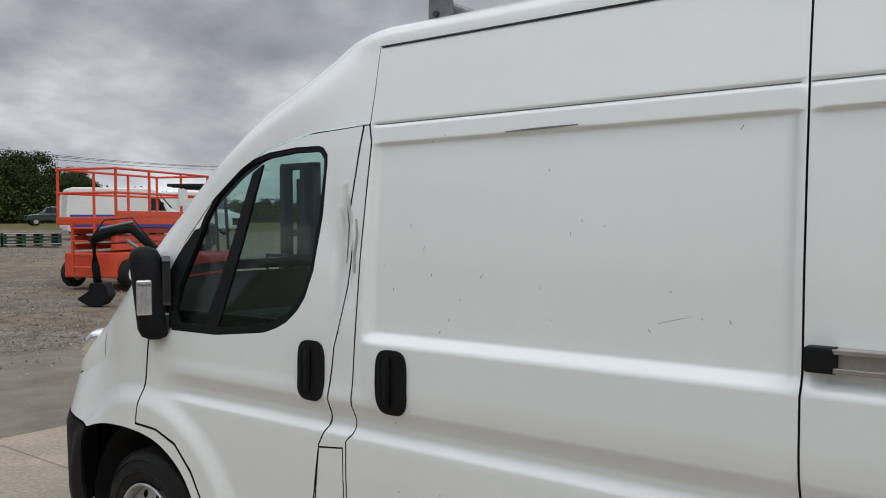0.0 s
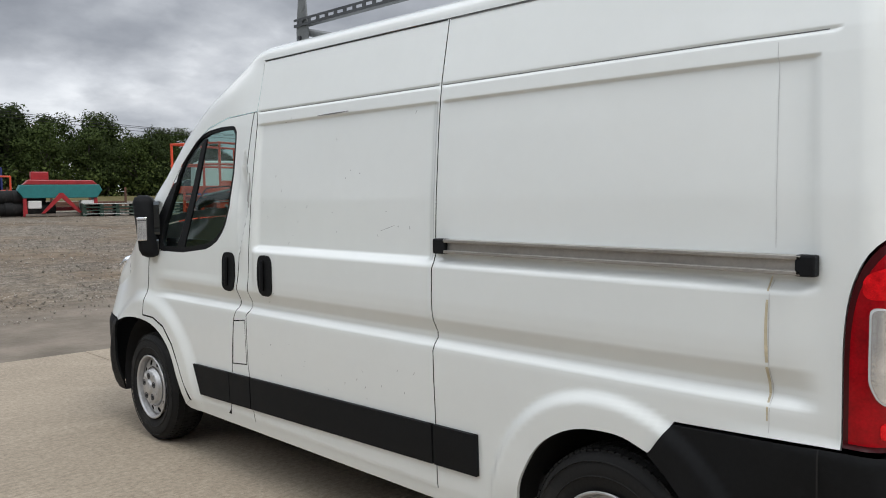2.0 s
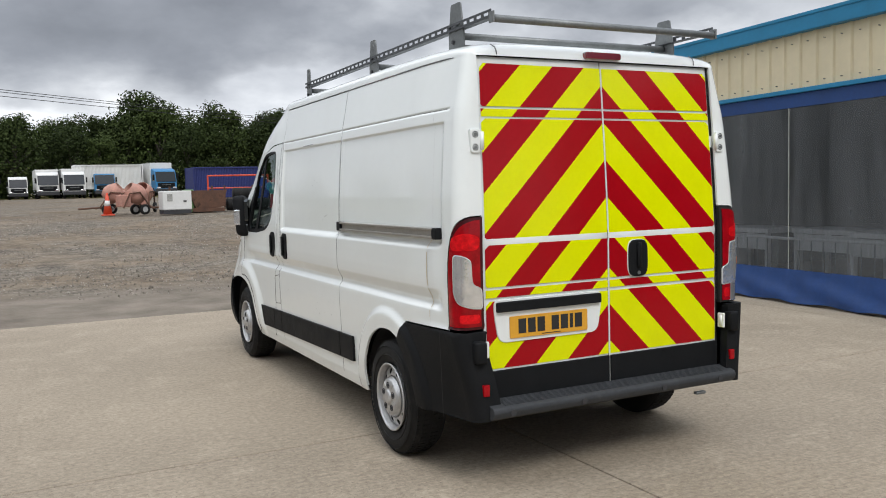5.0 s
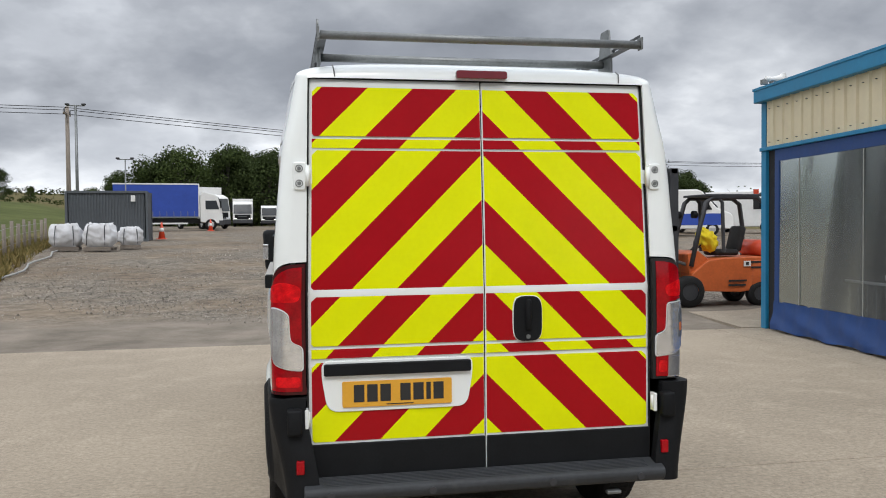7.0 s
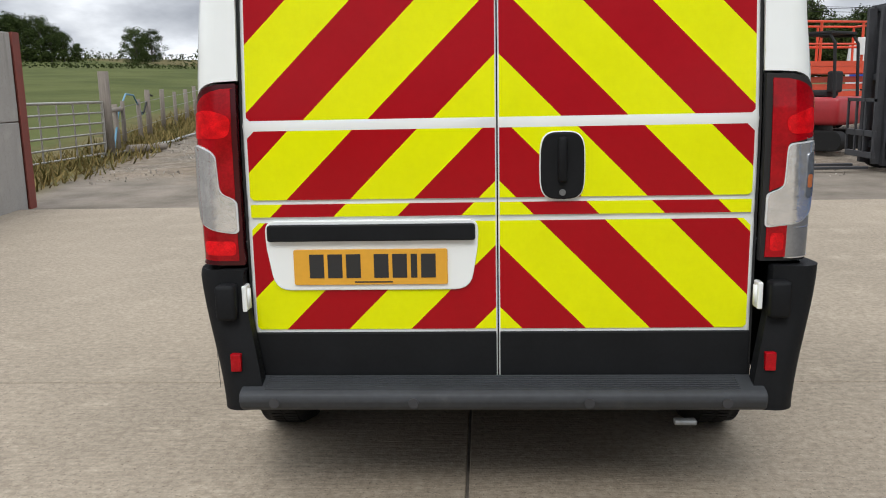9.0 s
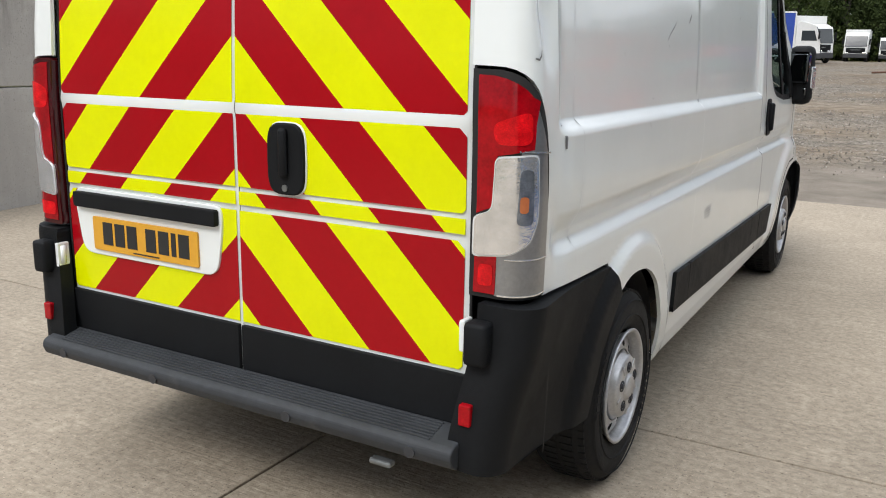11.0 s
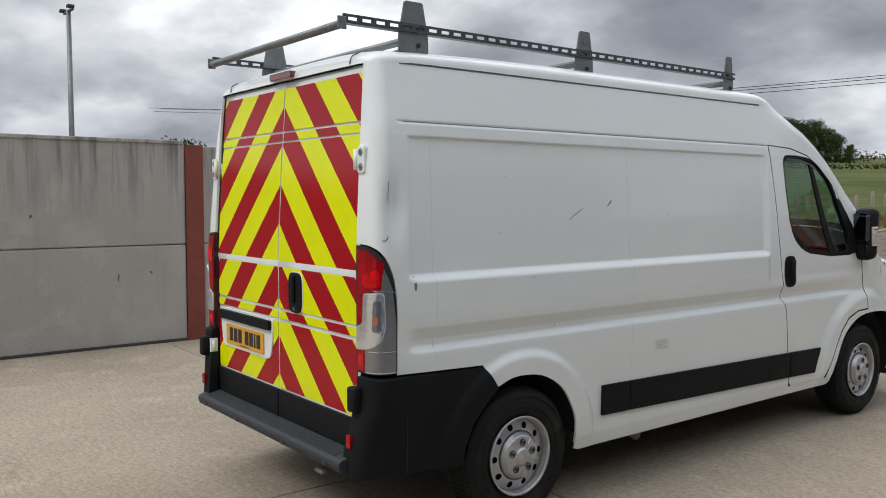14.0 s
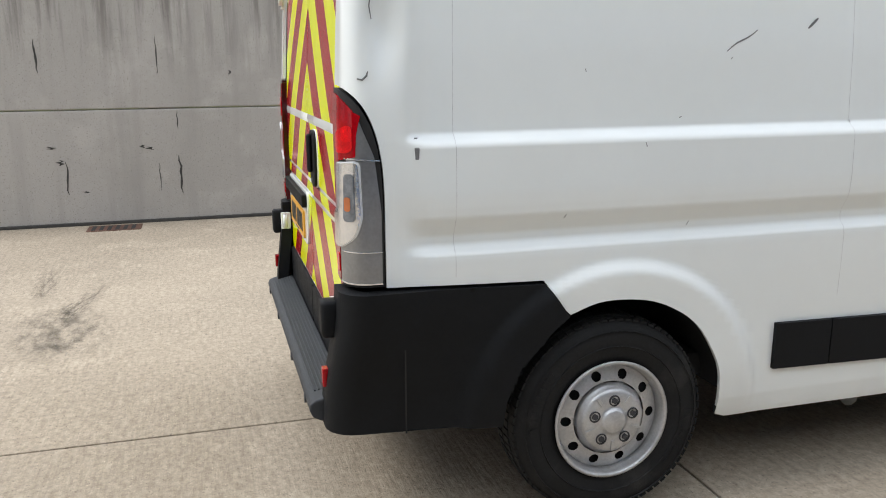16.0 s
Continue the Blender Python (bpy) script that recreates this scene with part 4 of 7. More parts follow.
        skin("reflector_bowl", side, rounded([(0.045, 1.30), (0.045, 1.235), (mid_in + 0.01, 1.235), (mid_in, 1.30), (-0.03, 1.325)], 0.03), LAMPGLOW, lamp, off=0.008, **lens)
        skin("reflector_bowl", side, rounded([(0.0, 0.915), (0.0, 0.87), (foot_in + 0.01, 0.87), (foot_in + 0.01, 0.915)], 0.015), LAMPGLOW, lamp, off=0.008, **lens)
        clear = rounded([(0.024, 1.212), (0.024, 1.02), (0.004, 0.972), (-0.05, 0.950), (foot_in, 0.942), (foot_in, 1.045), (-0.066, 1.066), (-0.058, 1.185), (-0.02, 1.208)], 0.02)
    else:
        skin("bare_housing", side, [(-0.02, 1.335), (0.02, 1.325), (0.064, 1.21), (0.080, 1.06), (0.080, 0.846), (-0.069, 0.846), (-0.069, 0.952), (-0.015, 1.20)], DULLCHROME, lamp, off=0.007, label="bare silver lamp housing where the lens broke", **lens)
        skin("red_lens", side, [(u - 0.014, w - 0.014) for u, w in LAMP_EDGE[:8:-1]] + [(0.030, 1.325), (0.018, 1.27), (0.014, 1.212), (-0.072, 1.195), (-0.078, 1.072)] + [inner(w, 0.018) for w in (1.052, 1.15, 1.25, 1.384)], LAMPRED, lamp, off=0.009, label="bright red brake lens, broken off along one side", **lens)
        skin("reflector_bowl", side, rounded([(0.008, 1.305), (0.008, 1.222), (-0.075, 1.222), (-0.085, 1.27)], 0.025), LAMPGLOW, lamp, off=0.011, **lens)
        skin("red_lens", side, [(foot_in + 0.002, 0.942), (-0.067, 0.948), (-0.067, 0.850), (foot_in + 0.002, 0.850)], LAMPRED, lamp, off=0.009, **lens)
        skin("reflector_bowl", side, rounded([(-0.075, 0.925), (-0.075, 0.87), (-0.115, 0.87), (-0.115, 0.925)], 0.012), LAMPGLOW, lamp, off=0.011, **lens)
        clear = rounded([(0.022, 1.198), (0.026, 1.04), (0.008, 0.985), (-0.035, 0.956), (foot_in, 0.945), (foot_in, 1.045), (-0.082, 1.062), (-0.074, 1.19)], 0.018)
        skin("bulb", side, rounded([(0.010, 1.165), (0.012, 1.03), (-0.024, 1.03), (-0.018, 1.165)], 0.014), BULBGLASS, lamp, off=0.0155, **lens)
        skin("bulb", side, rounded([(0.000, 1.10), (0.000, 1.06), (-0.018, 1.06), (-0.018, 1.10)], 0.008), AMBER, lamp, off=0.017, label="small amber bulb", **lens)
        for q in ([(0.080, 1.203), (0.080, 1.199), (-0.02, 1.206), (-0.02, 1.210)], [(0.080, 0.942), (0.080, 0.9395), (-0.046, 0.9395), (-0.046, 0.942)], [(0.080, 0.850), (0.080, 0.846), (-0.060, 0.846), (-0.060, 0.850)]):
            skin("housing_rib", side, q, LAMPCLEAR, lamp, off=0.009, **lens)
    rim_of = [(max(1.07 * (u + 0.04) - 0.04, foot_in - 0.005), 1.035 * (w - 1.075) + 1.075) for u, w in clear]
    skin("lens_edge", side, rim_of, LAMPWHITE, lamp, off=0.0105, label="bright chromed edge of the clear lens", **lens)
    skin("reversing_lens", side, clear, LAMPCLEAR, lamp, off=0.013, label="clear reversing lens" if side < 0 else "cracked clear reversing lens", **lens)
    # rear bumper corner

    def bulge(s, z):
        return 0.010
    corner = skin("bumper_corner", side, [(-0.132, 0.826), (0.085, 0.822), (0.58, 0.808), (0.655, 0.705), (0.60, 0.66), (0.50, 0.55), (0.455, 0.45), (0.445, 0.365), (0.08, 0.372), (-0.115, 0.385), (-0.132, 0.40)], BLACKP, van, lift=bulge, rim=0.05, du=0.02, label="black textured plastic bumper corner")
    for vert in corner.data.vertices:      # the rear face stands proud and draws in towards the step
        p = vert.co
        low_k = smooth(0.82 - p.z, 0.0, 0.44)
        p.y -= (0.016 + 0.045 * low_k) * (1 - smooth(p.y, 0.065, 0.165))
        p.x += (0.030 if side > 0 else 0.010) * (1 - smooth(p.y, 0.0, 0.35))
        p.x *= 1 - 0.062 * low_k * (1 - smooth(p.y, 0.0, 0.45))
    skin("shut_line", side, [(0.140, 0.82), (0.145, 0.82), (0.145, 0.375), (0.140, 0.375)], SEAM, corner, off=0.0125, rim=0)
    bm = box((side * 0.848 - 0.032, -0.090, 0.672), (side * 0.848 + 0.032, -0.03, 0.785), 0.012)
    part("door_stop", bm, BLACKP, corner, smooth=True)
    bm = box((side * 0.826 - 0.017, -0.089, 0.508), (side * 0.826 + 0.017, -0.055, 0.566), 0.004)
    part("reflector", bm, LAMPRED, corner, "small red square reflector")
    # hinges: a plate on the pillar with two deep bolts, a knuckle, and a leaf that turns onto the door
    for z, h in ((1.778, 0.060), (0.735, 0.042)):
        yb = REAR + lean(z)
        ex = edge_x(z)
        if z > 1:
            bm = prism(rounded([(side * (ex + 0.012), z - h), (side * (ex + 0.066), z - h), (side * (ex + 0.072), z + h), (side * (ex + 0.012), z + h)], 0.016), "y", yb - 0.014, yb + 0.012, 0.004)
        else:
            bm = box((side * (ex + 0.012) - 0.008, yb - 0.036, z - h), (side * (ex + 0.012) + 0.008, yb + 0.01, z + h), 0.004)
        hg = part("hinge", bm, WHITE, van, "white painted door hinge")
        part("knuckle", rod((side * (ex + 0.006), yb - 0.016, z - h * 0.75), (side * (ex + 0.006), yb - 0.016, z + h * 0.75), 0.011, n=14), WHITE, hg, smooth=True)
        if z > 1:
            part("door_leaf", box((side * (ex - 0.004) - 0.010, rear_y(z) - 0.006, z - h * 0.55), (side * (ex - 0.004) + 0.010, rear_y(z) + 0.004, z + h * 0.55), 0.002), WHITE, hg)
            for dz in (-0.032, 0.032):
                bm = bmesh.new()
                cx = side * (ex + 0.042)
                add_turned(bm, [(0.0165, 0.004), (0.0165, -0.002), (0.0125, -0.002), (0.0115, 0.006)], (cx, yb - 0.014, z + dz), "y", 16)
                add_rod(bm, (cx, yb - 0.018, z + dz), (cx, yb - 0.004, z + dz), 0.009, n=6)
                part("bolt", bm, GALV, hg)


build_side(-1)
build_side(1)


# roof, cab shell and bonnet: sections from one side to the other
def section(y, zs, top, power, n=36, merge=0.0):
    """Half-round section; merge draws it towards the load bay's own section."""
    xl, xr = half_width(-1, y, zs), half_width(1, y, zs)
    if y < REAR + CORNER:
        cut = CORNER * (1 - math.sqrt(max(0.0, 1 - ((REAR + CORNER - y) / CORNER) ** 2)))
        xl, xr = xl - cut, xr - cut
    if y > 4.8:
        cut = plan(4.8 + 0.5 * math.asin(min(1, (y - 4.8) / 0.45)))[0] if y < 5.24 else 0.45
        xl, xr = xl - cut, xr - cut
    out = []
    for i in range(n + 1):
        a = math.pi * i / n
        c, s = math.cos(a), math.sin(a)
        x = math.copysign(abs(c) ** (2 / power), c)
        z = zs + (top - zs) * s ** (2 / power)
        x *= xr if x > 0 else xl
        if merge:
            f = max(0.0, (z - 2.217) / max(1e-6, top - 2.217))
            w = along(FLAT, z) if z < 2.217 else 0.8426 * max(0.0, 1 - f ** 3.4) ** (1 / 3.4)
            x += (math.copysign(w, c) - x) * merge if i not in (n / 2,) else 0
        out.append((x, z))
    return out


def loft(name, stations, material, parent, pick=None, back=0.0, n=36, label=""):
    """A shell through sections; pick(y, x) says which faces to keep."""
    rows = []
    for y, zs, top, power in stations:
        rows.append([(x, y + lean(z) * (1 - smooth(y, 0.0, 0.5)), z - back) for x, z in section(y, zs, top, power, n, (1 - smooth(y, 3.04, 3.45)) if zs < 2.1 and y < 3.45 else 0.0)])
    bm = bmesh.new()
    grid = [[bm.verts.new(p) for p in row] for row in rows]
    for a, b in zip(grid, grid[1:]):
        for i in range(len(a) - 1):
            c = (a[i].co + a[i + 1].co + b[i].co + b[i + 1].co) / 4
            if pick is None or pick(c.y, c.x, i):
                bm.faces.new((a[i], b[i], b[i + 1], a[i + 1]))
    bmesh.ops.delete(bm, geom=[v for v in bm.verts if not v.link_faces], context="VERTS")
    bmesh.ops.recalc_face_normals(bm, faces=bm.faces[:])
    if sum(f.normal.z for f in bm.faces) < 0:
        bmesh.ops.reverse_faces(bm, faces=bm.faces[:])
    return part(name, bm, material, parent, label, smooth=True)


ROOF = [(-0.0168, 2.205, 2.209, 3.4), (-0.015, 2.205, 2.225, 3.4), (-0.011, 2.205, 2.243, 3.4), (-0.003, 2.205, 2.258, 3.4), (0.012, 2.205, 2.271, 3.4), (0.036, 2.205, 2.283, 3.4), (0.07, 2.205, 2.292, 3.4), (0.095, 2.206, 2.297, 3.4), (0.12, 2.21, 2.301, 3.4)] + [(0.12 + 0.097 * i, 2.217, 2.30 + 0.035 * math.sin(min(1, i / 12) * math.pi / 2), 3.4) for i in range(1, 31)]
roof = loft("roof", ROOF, WHITE, van)
CAB_T = [(3.03, 2.335), (3.2, 2.31), (3.4, 2.25), (3.6, 2.165), (3.9, 1.99), (4.2, 1.79), (4.5, 1.55), (4.72, 1.36)]
CAB_Z = [(3.03, 1.955), (3.32, 1.944), (3.54, 1.903), (3.7, 1.833), (3.88, 1.718), (4.05, 1.563), (4.19, 1.33), (4.28, 1.185), (4.5, 1.085), (4.72, 1.00)]
cab_rows = []
for i in range(53):
    y = 3.028 + 0.032 * i
    cab_rows.append((y, along(CAB_Z, y), along(CAB_T, y), 3.7 - 0.6 * smooth(y, 3.03, 3.6)))
loft("cab_roof", cab_rows, WHITE, van, lambda y, x, i: not (3.42 < y < 4.64 and 7 <= i < 29))
screen = loft("windscreen", cab_rows, GLASS, van, lambda y, x, i: 3.42 < y < 4.64 and 7 <= i < 29, label="raked laminated windscreen")
screen.visible_shadow = False
screen.data.flip_normals()
for side in (-1, 1):
    bm = tube([(side * 0.775, 4.84, 1.10), (side * 0.80, 4.91, 1.085), (side * 0.80, 5.0, 1.03), (side * 0.72, 5.11, 0.97), (side * 0.58, 5.18, 0.93)], 0.036, 10)
    part("headlamp", bm, LAMPCLEAR, van, "clear swept-back headlamp", smooth=True)
BON = [(4.70, 1.01, 1.375, 3.0), (4.78, 0.975, 1.30, 3.0), (4.88, 0.93, 1.21, 3.0), (4.98, 0.92, 1.12, 2.8), (5.07, 0.88, 1.03, 2.6), (5.13, 0.85, 0.95, 2.4), (5.17, 0.82, 0.87, 2.2)]
loft("bonnet", BON, WHITE, van)
part("front_panel", box((-0.62, 5.02, 0.35), (0.62, 5.26, 0.86), 0.02), BLACKP, van)

# shell behind the skin: floor, bulkhead, wheel wells
part("floor_pan", box((-0.80, 0.05, 0.385), (0.80, 4.95, 0.47), 0.01), DARK, van)
part("bulkhead", box((-0.80, 2.93, 0.46), (0.80, 2.97, 2.16)), CHARCOAL, van)
part("load_lining", box((-0.76, 0.14, 0.47), (0.76, 0.16, 2.14)), DARK, van)
for side in (-1, 1):
    for c, r in ((0.84, 0.415), (4.287, 0.45)):
        bm = bmesh.new()
        prof = [(r, 0.0), (r, -0.36), (0.02, -0.362)]
        rings, fs = add_turned(bm, prof, (side * 0.925, c, 0.335), "x", 40, side)
        bmesh.ops.bisect_plane(bm, geom=bm.verts[:] + bm.edges[:] + bm.faces[:], plane_co=(0, 0, 0.37 if c < 2 else 0.24), plane_no=(0, 0, 1), clear_inner=True)
        part("wheel_well", bm, DARK, van, smooth=True)

# rear doors
FILM = [(0.622, 0.968), (0.986, 1.026), (1.040, 1.254), (1.286, 1.892), (1.902, 1.942), (1.954, 2.170)]


def clip(poly, keep):
    """Cut a polygon to the side where keep((x, z)) >= 0."""
    out = []
    for p, q in zip(poly, poly[1:] + poly[:1]):
        a, b = keep(p), keep(q)
        if a >= 0:
            out.append(p)
        if (a >= 0) != (b >= 0):
            t = a / (a - b)
            out.append((p[0] + (q[0] - p[0]) * t, p[1] + (q[1] - p[1]) * t))
    return out


def build_rear_door(side):
    zs = [0.452 + 1.752 * i / 90 for i in range(91)]
    bm = bmesh.new()

    def groove(z):
        g = 0.0
        for c in (1.948, 1.897, 1.033, 0.977):
            g += 0.004 * math.exp(-((z - c) / 0.005) ** 2)
        return g - 0.006 * smooth(z, 1.24, 1.262) * (1 - smooth(z, 1.276, 1.30))
    rows = []
    for z in zs:
        xs = [0.0022, 0.006, 0.2, 0.4, 0.6, edge_x(z) - 0.008, edge_x(z) + 0.003]
        yo = [0.006, 0, 0, 0, 0, 0, 0.010]
        rows.append([bm.verts.new((side * x, rear_y(z) + groove(z) + o, z)) for x, o in zip(xs, yo)])
    for a, b in zip(rows, rows[1:]):
        for i in range(6):
            f = (a[i], a[i + 1], b[i + 1], b[i])
            bm.faces.new(f if side > 0 else f[::-1])
    for row in (rows[0], rows[-1]):
        back = [bm.verts.new(v.co + Vector((0, 0.05, 0))) for v in row]
        for i in range(6):
            bm.faces.new((row[i], back[i], back[i + 1], row[i + 1]))
    bmesh.ops.recalc_face_normals(bm, faces=bm.faces[:])
    if sum(f.normal.y * f.calc_area() for f in bm.faces) > 0:
        bmesh.ops.reverse_faces(bm, faces=bm.faces[:])
    leaf = part("rear_door", bm, WHITE, van, "white rear door leaf with chevron film", smooth=True)
    # reflective chevrons: diagonal strips cut to each sheet of film
    period = 0.40
    for lo, hi in FILM:
        phase = 1.48 if lo > 1.26 else 1.498
        for k in range(-6, 8):
            u0 = phase + period * k / 2
            u1 = u0 + period / 2
            inner = 0.0065
            poly = [(inner, lo), (edge_x(lo) - 0.012, lo), (edge_x(hi) - 0.012, hi), (inner, hi)]
            poly = clip(poly, lambda p: p[0] + p[1] - u0)
            poly = clip(poly, lambda p: u1 - p[0] - p[1])
            if hi - lo > 0.1:      # sheets have nipped corners
                poly = clip(poly, lambda p: (edge_x(p[1]) - 0.012 - p[0]) + (p[1] - lo) - 0.010) if len(poly) > 2 else poly
                poly = clip(poly, lambda p: (edge_x(p[1]) - 0.012 - p[0]) + (hi - p[1]) - 0.022) if len(poly) > 2 else poly
            if side < 0 and lo < 0.7 and len(poly) > 2 and all(0.06 < x < 0.735 and z > 0.745 for x, z in poly):
                continue
            area = abs(sum(a[0] * b[1] - b[0] * a[1] for a, b in zip(poly, poly[1:] + poly[:1]))) / 2 if len(poly) > 2 else 0
            if area < 2e-5:
                continue
            poly = dense(poly, 0.05)
            poly = [p for i, p in enumerate(poly) if math.hypot(p[0] - poly[i - 1][0], p[1] - poly[i - 1][1]) > 1e-4]
            bm = bmesh.new()
            vs = [bm.verts.new((side * x, rear_y(z) - 0.0025, z)) for x, z in poly]
            f = bm.faces.new(vs)
            f.normal_update()
            if f.normal.y > 0:
                f.normal_flip()
            bmesh.ops.triangulate(bm, faces=[f])
            ext = bmesh.ops.extrude_face_region(bm, geom=bm.faces[:])
            bmesh.ops.translate(bm, verts=[v for v in ext["geom"] if isinstance(v, bmesh.types.BMVert)], vec=(0, -0.0012, 0))
            part("stripe", bm, RED if k % 2 == 0 else YELLOW, leaf)
    part("lower_cover", prism([(side * 0.006, 0.452), (side * 0.782, 0.452), (side * 0.783, 0.612), (side * 0.006, 0.612)], "y", -0.012, 0.004, 0.003), BLACKP, leaf, "black plastic lower door cover")
    return leaf


left_leaf, right_leaf = build_rear_door(-1), build_rear_door(1)


def disc_y(name, outline, y0, y1, material, parent, bevel=0.0, label=""):
    return part(name, prism(outline, "y", y0, y1, bevel), material, parent, label)


recess = disc_y("plate_surround", rounded([(-0.730, 0.975), (-0.730, 0.90), (-0.705, 0.752), (-0.085, 0.752), (-0.060, 0.90), (-0.060, 0.975)], 0.05), -0.010, 0.004, WHITE, left_leaf, 0.003, "white number plate surround")
disc_y("handle_bar", rounded([(-0.720, 0.963), (-0.720, 0.912), (-0.070, 0.912), (-0.070, 0.963)], 0.01), -0.030, -0.008, BLACKP, left_leaf, 0.004, "black lamp bar above the plate")
plate = disc_y("number_plate", rounded([(-0.642, 0.884), (-0.642, 0.771), (-0.157, 0.771), (-0.157, 0.884)], 0.008), -0.017, -0.009, PLATE, recess, 0.001, "amber plate with plain dark bars")
x = -0.592
for wdt in (0.046, 0.046, 0.046, 0.0, 0.046, 0.046, 0.020, 0.046):
    if wdt:
        part("bar", box((x, -0.0186, 0.793), (x + wdt, -0.0165, 0.869), 0.0005), INK, plate)
        x += wdt + 0.012
    else:
        x += 0.030
part("bar", box((-0.45, -0.0183, 0.778), (-0.33, -0.0165, 0.782)), INK, plate)
cx = 0.198
oval = [(cx + 0.066 * math.copysign(abs(math.cos(t)) ** 0.55, math.cos(t)), 1.136 + 0.102 * math.copysign(abs(math.sin(t)) ** 0.5, math.sin(t))) for t in [k * math.tau / 32 for k in range(32)]]
ring = [((u - cx) * 1.06 + cx, (v - 1.136) * 1.03 + 1.136) for u, v in oval]
disc_y("handle_ring", ring, -0.006, 0.004, WHITE, right_leaf, 0.002)
hnd = disc_y("door_handle", oval, -0.016, 0.004, BLACKP, right_leaf, 0.005, "black recessed rear door handle")
part("grip", box((cx - 0.014, -0.034, 1.085), (cx + 0.014, -0.014, 1.225), 0.010), BLACKP, hnd, smooth=True)
part("lock", rod((cx, -0.020, 1.055), (cx, -0.012, 1.055), 0.010, n=14), GALV, hnd)
# black sheet added behind the rear doors, standing for the shade in their gaps
bm = bmesh.new()
rows = [[bm.verts.new((sx * (0.765 - 0.03 * max(0, z - 1.2)), lean(z) + 0.028, z)) for sx in (-1, 1)] for z in (0.45, 1.3, 1.6, 1.9, 2.213)]
for a, b in zip(rows, rows[1:]):
    bm.faces.new((a[0], a[1], b[1], b[0]))
part("door_gap", bm, SEAM, van)
# dark rubber round the doors, then the high brake lamp in the roof's end
bm = bmesh.new()
for side in (-1, 1):
    zs = [0.46 + 1.744 * i / 40 for i in range(41)]
    rows = [[bm.verts.new((side * (edge_x(z) + dx), rear_y(z) + dy, z)) for dx, dy in ((0.001, 0.004), (0.008, 0.0025), (0.009, 0.010))] for z in zs]
    for a, b in zip(rows, rows[1:]):
        for i in range(2):
            bm.faces.new((a[i], a[i + 1], b[i + 1], b[i]))
add_box(bm, (-0.772, rear_y(2.2) + 0.003, 2.203), (0.772, rear_y(2.2) + 0.03, 2.211))
part("door_rubber", bm, SEAM, van, "black rubber seal round the rear doors")
for side in (-1, 1):
    part("roof_cap_joint", tube([(side * 0.655, REAR + lean(2.22) - 0.0005, 2.214), (side * 0.657, REAR + lean(2.24) + 0.0015, 2.236), (side * 0.660, REAR + lean(2.25) + 0.010, 2.254), (side * 0.662, REAR + lean(2.26) + 0.045, 2.272)], 0.003, 6), SEALANT, van)
disc_y("brake_lamp", rounded([(-0.118, 2.252), (-0.118, 2.216), (0.118, 2.216), (0.118, 2.252)], 0.014), 0.018, 0.066, mat("dark_red_lens", (0.16, 0.006, 0.012), 0.12, coat=1.0), van, 0.004, "dark red high-level brake lamp")
# rear step bumper
bm = bmesh.new()
add_prism(bm, [(-0.014, 0.474), (-0.014, 0.385), (-0.095, 0.385), (-0.120, 0.400), (-0.130, 0.425), (-0.126, 0.444), (-0.112, 0.454), (-0.03, 0.472)], "x", -0.812, 0.812)
bmesh.ops.bevel(bm, geom=bm.edges[:], offset=0.006, segments=2, affect="EDGES", profile=0.5)
step = part("rear_bumper", bm, BUMPER, van, "scuffed black plastic step bumper")
for i in range(7):
    y = -0.030 - 0.012 * i
    z = 0.472 - 0.22 * (-0.03 - y)
    part("tread", box((-0.735, y - 0.003, z - 0.006), (0.735, y + 0.003, z + 0.004), 0.0012), BUMPER, step)
for x in (-0.70, -0.265, 0.275, 0.69):
    part("parking_sensor", rod((x, -0.132, 0.420), (x, -0.112, 0.420), 0.016, n=16), CHARCOAL, step)
# sliding door rail
rail = part("slide_rail", box((-0.952, 0.195, 1.292), (-0.93, 1.585, 1.344)), ALU, van, "grimy aluminium sliding door rail")
for z in (1.338, 1.296):
    part("rail_lip", box((-0.968, 0.195, z - 0.006), (-0.950, 1.585, z + 0.006), 0.002), ALU, rail)
for a, b in ((0.158, 0.212), (1.575, 1.645)):
    part("rail_end", box((-0.968, a, 1.287), (-0.93, b, 1.346), 0.006), BLACKP, rail)


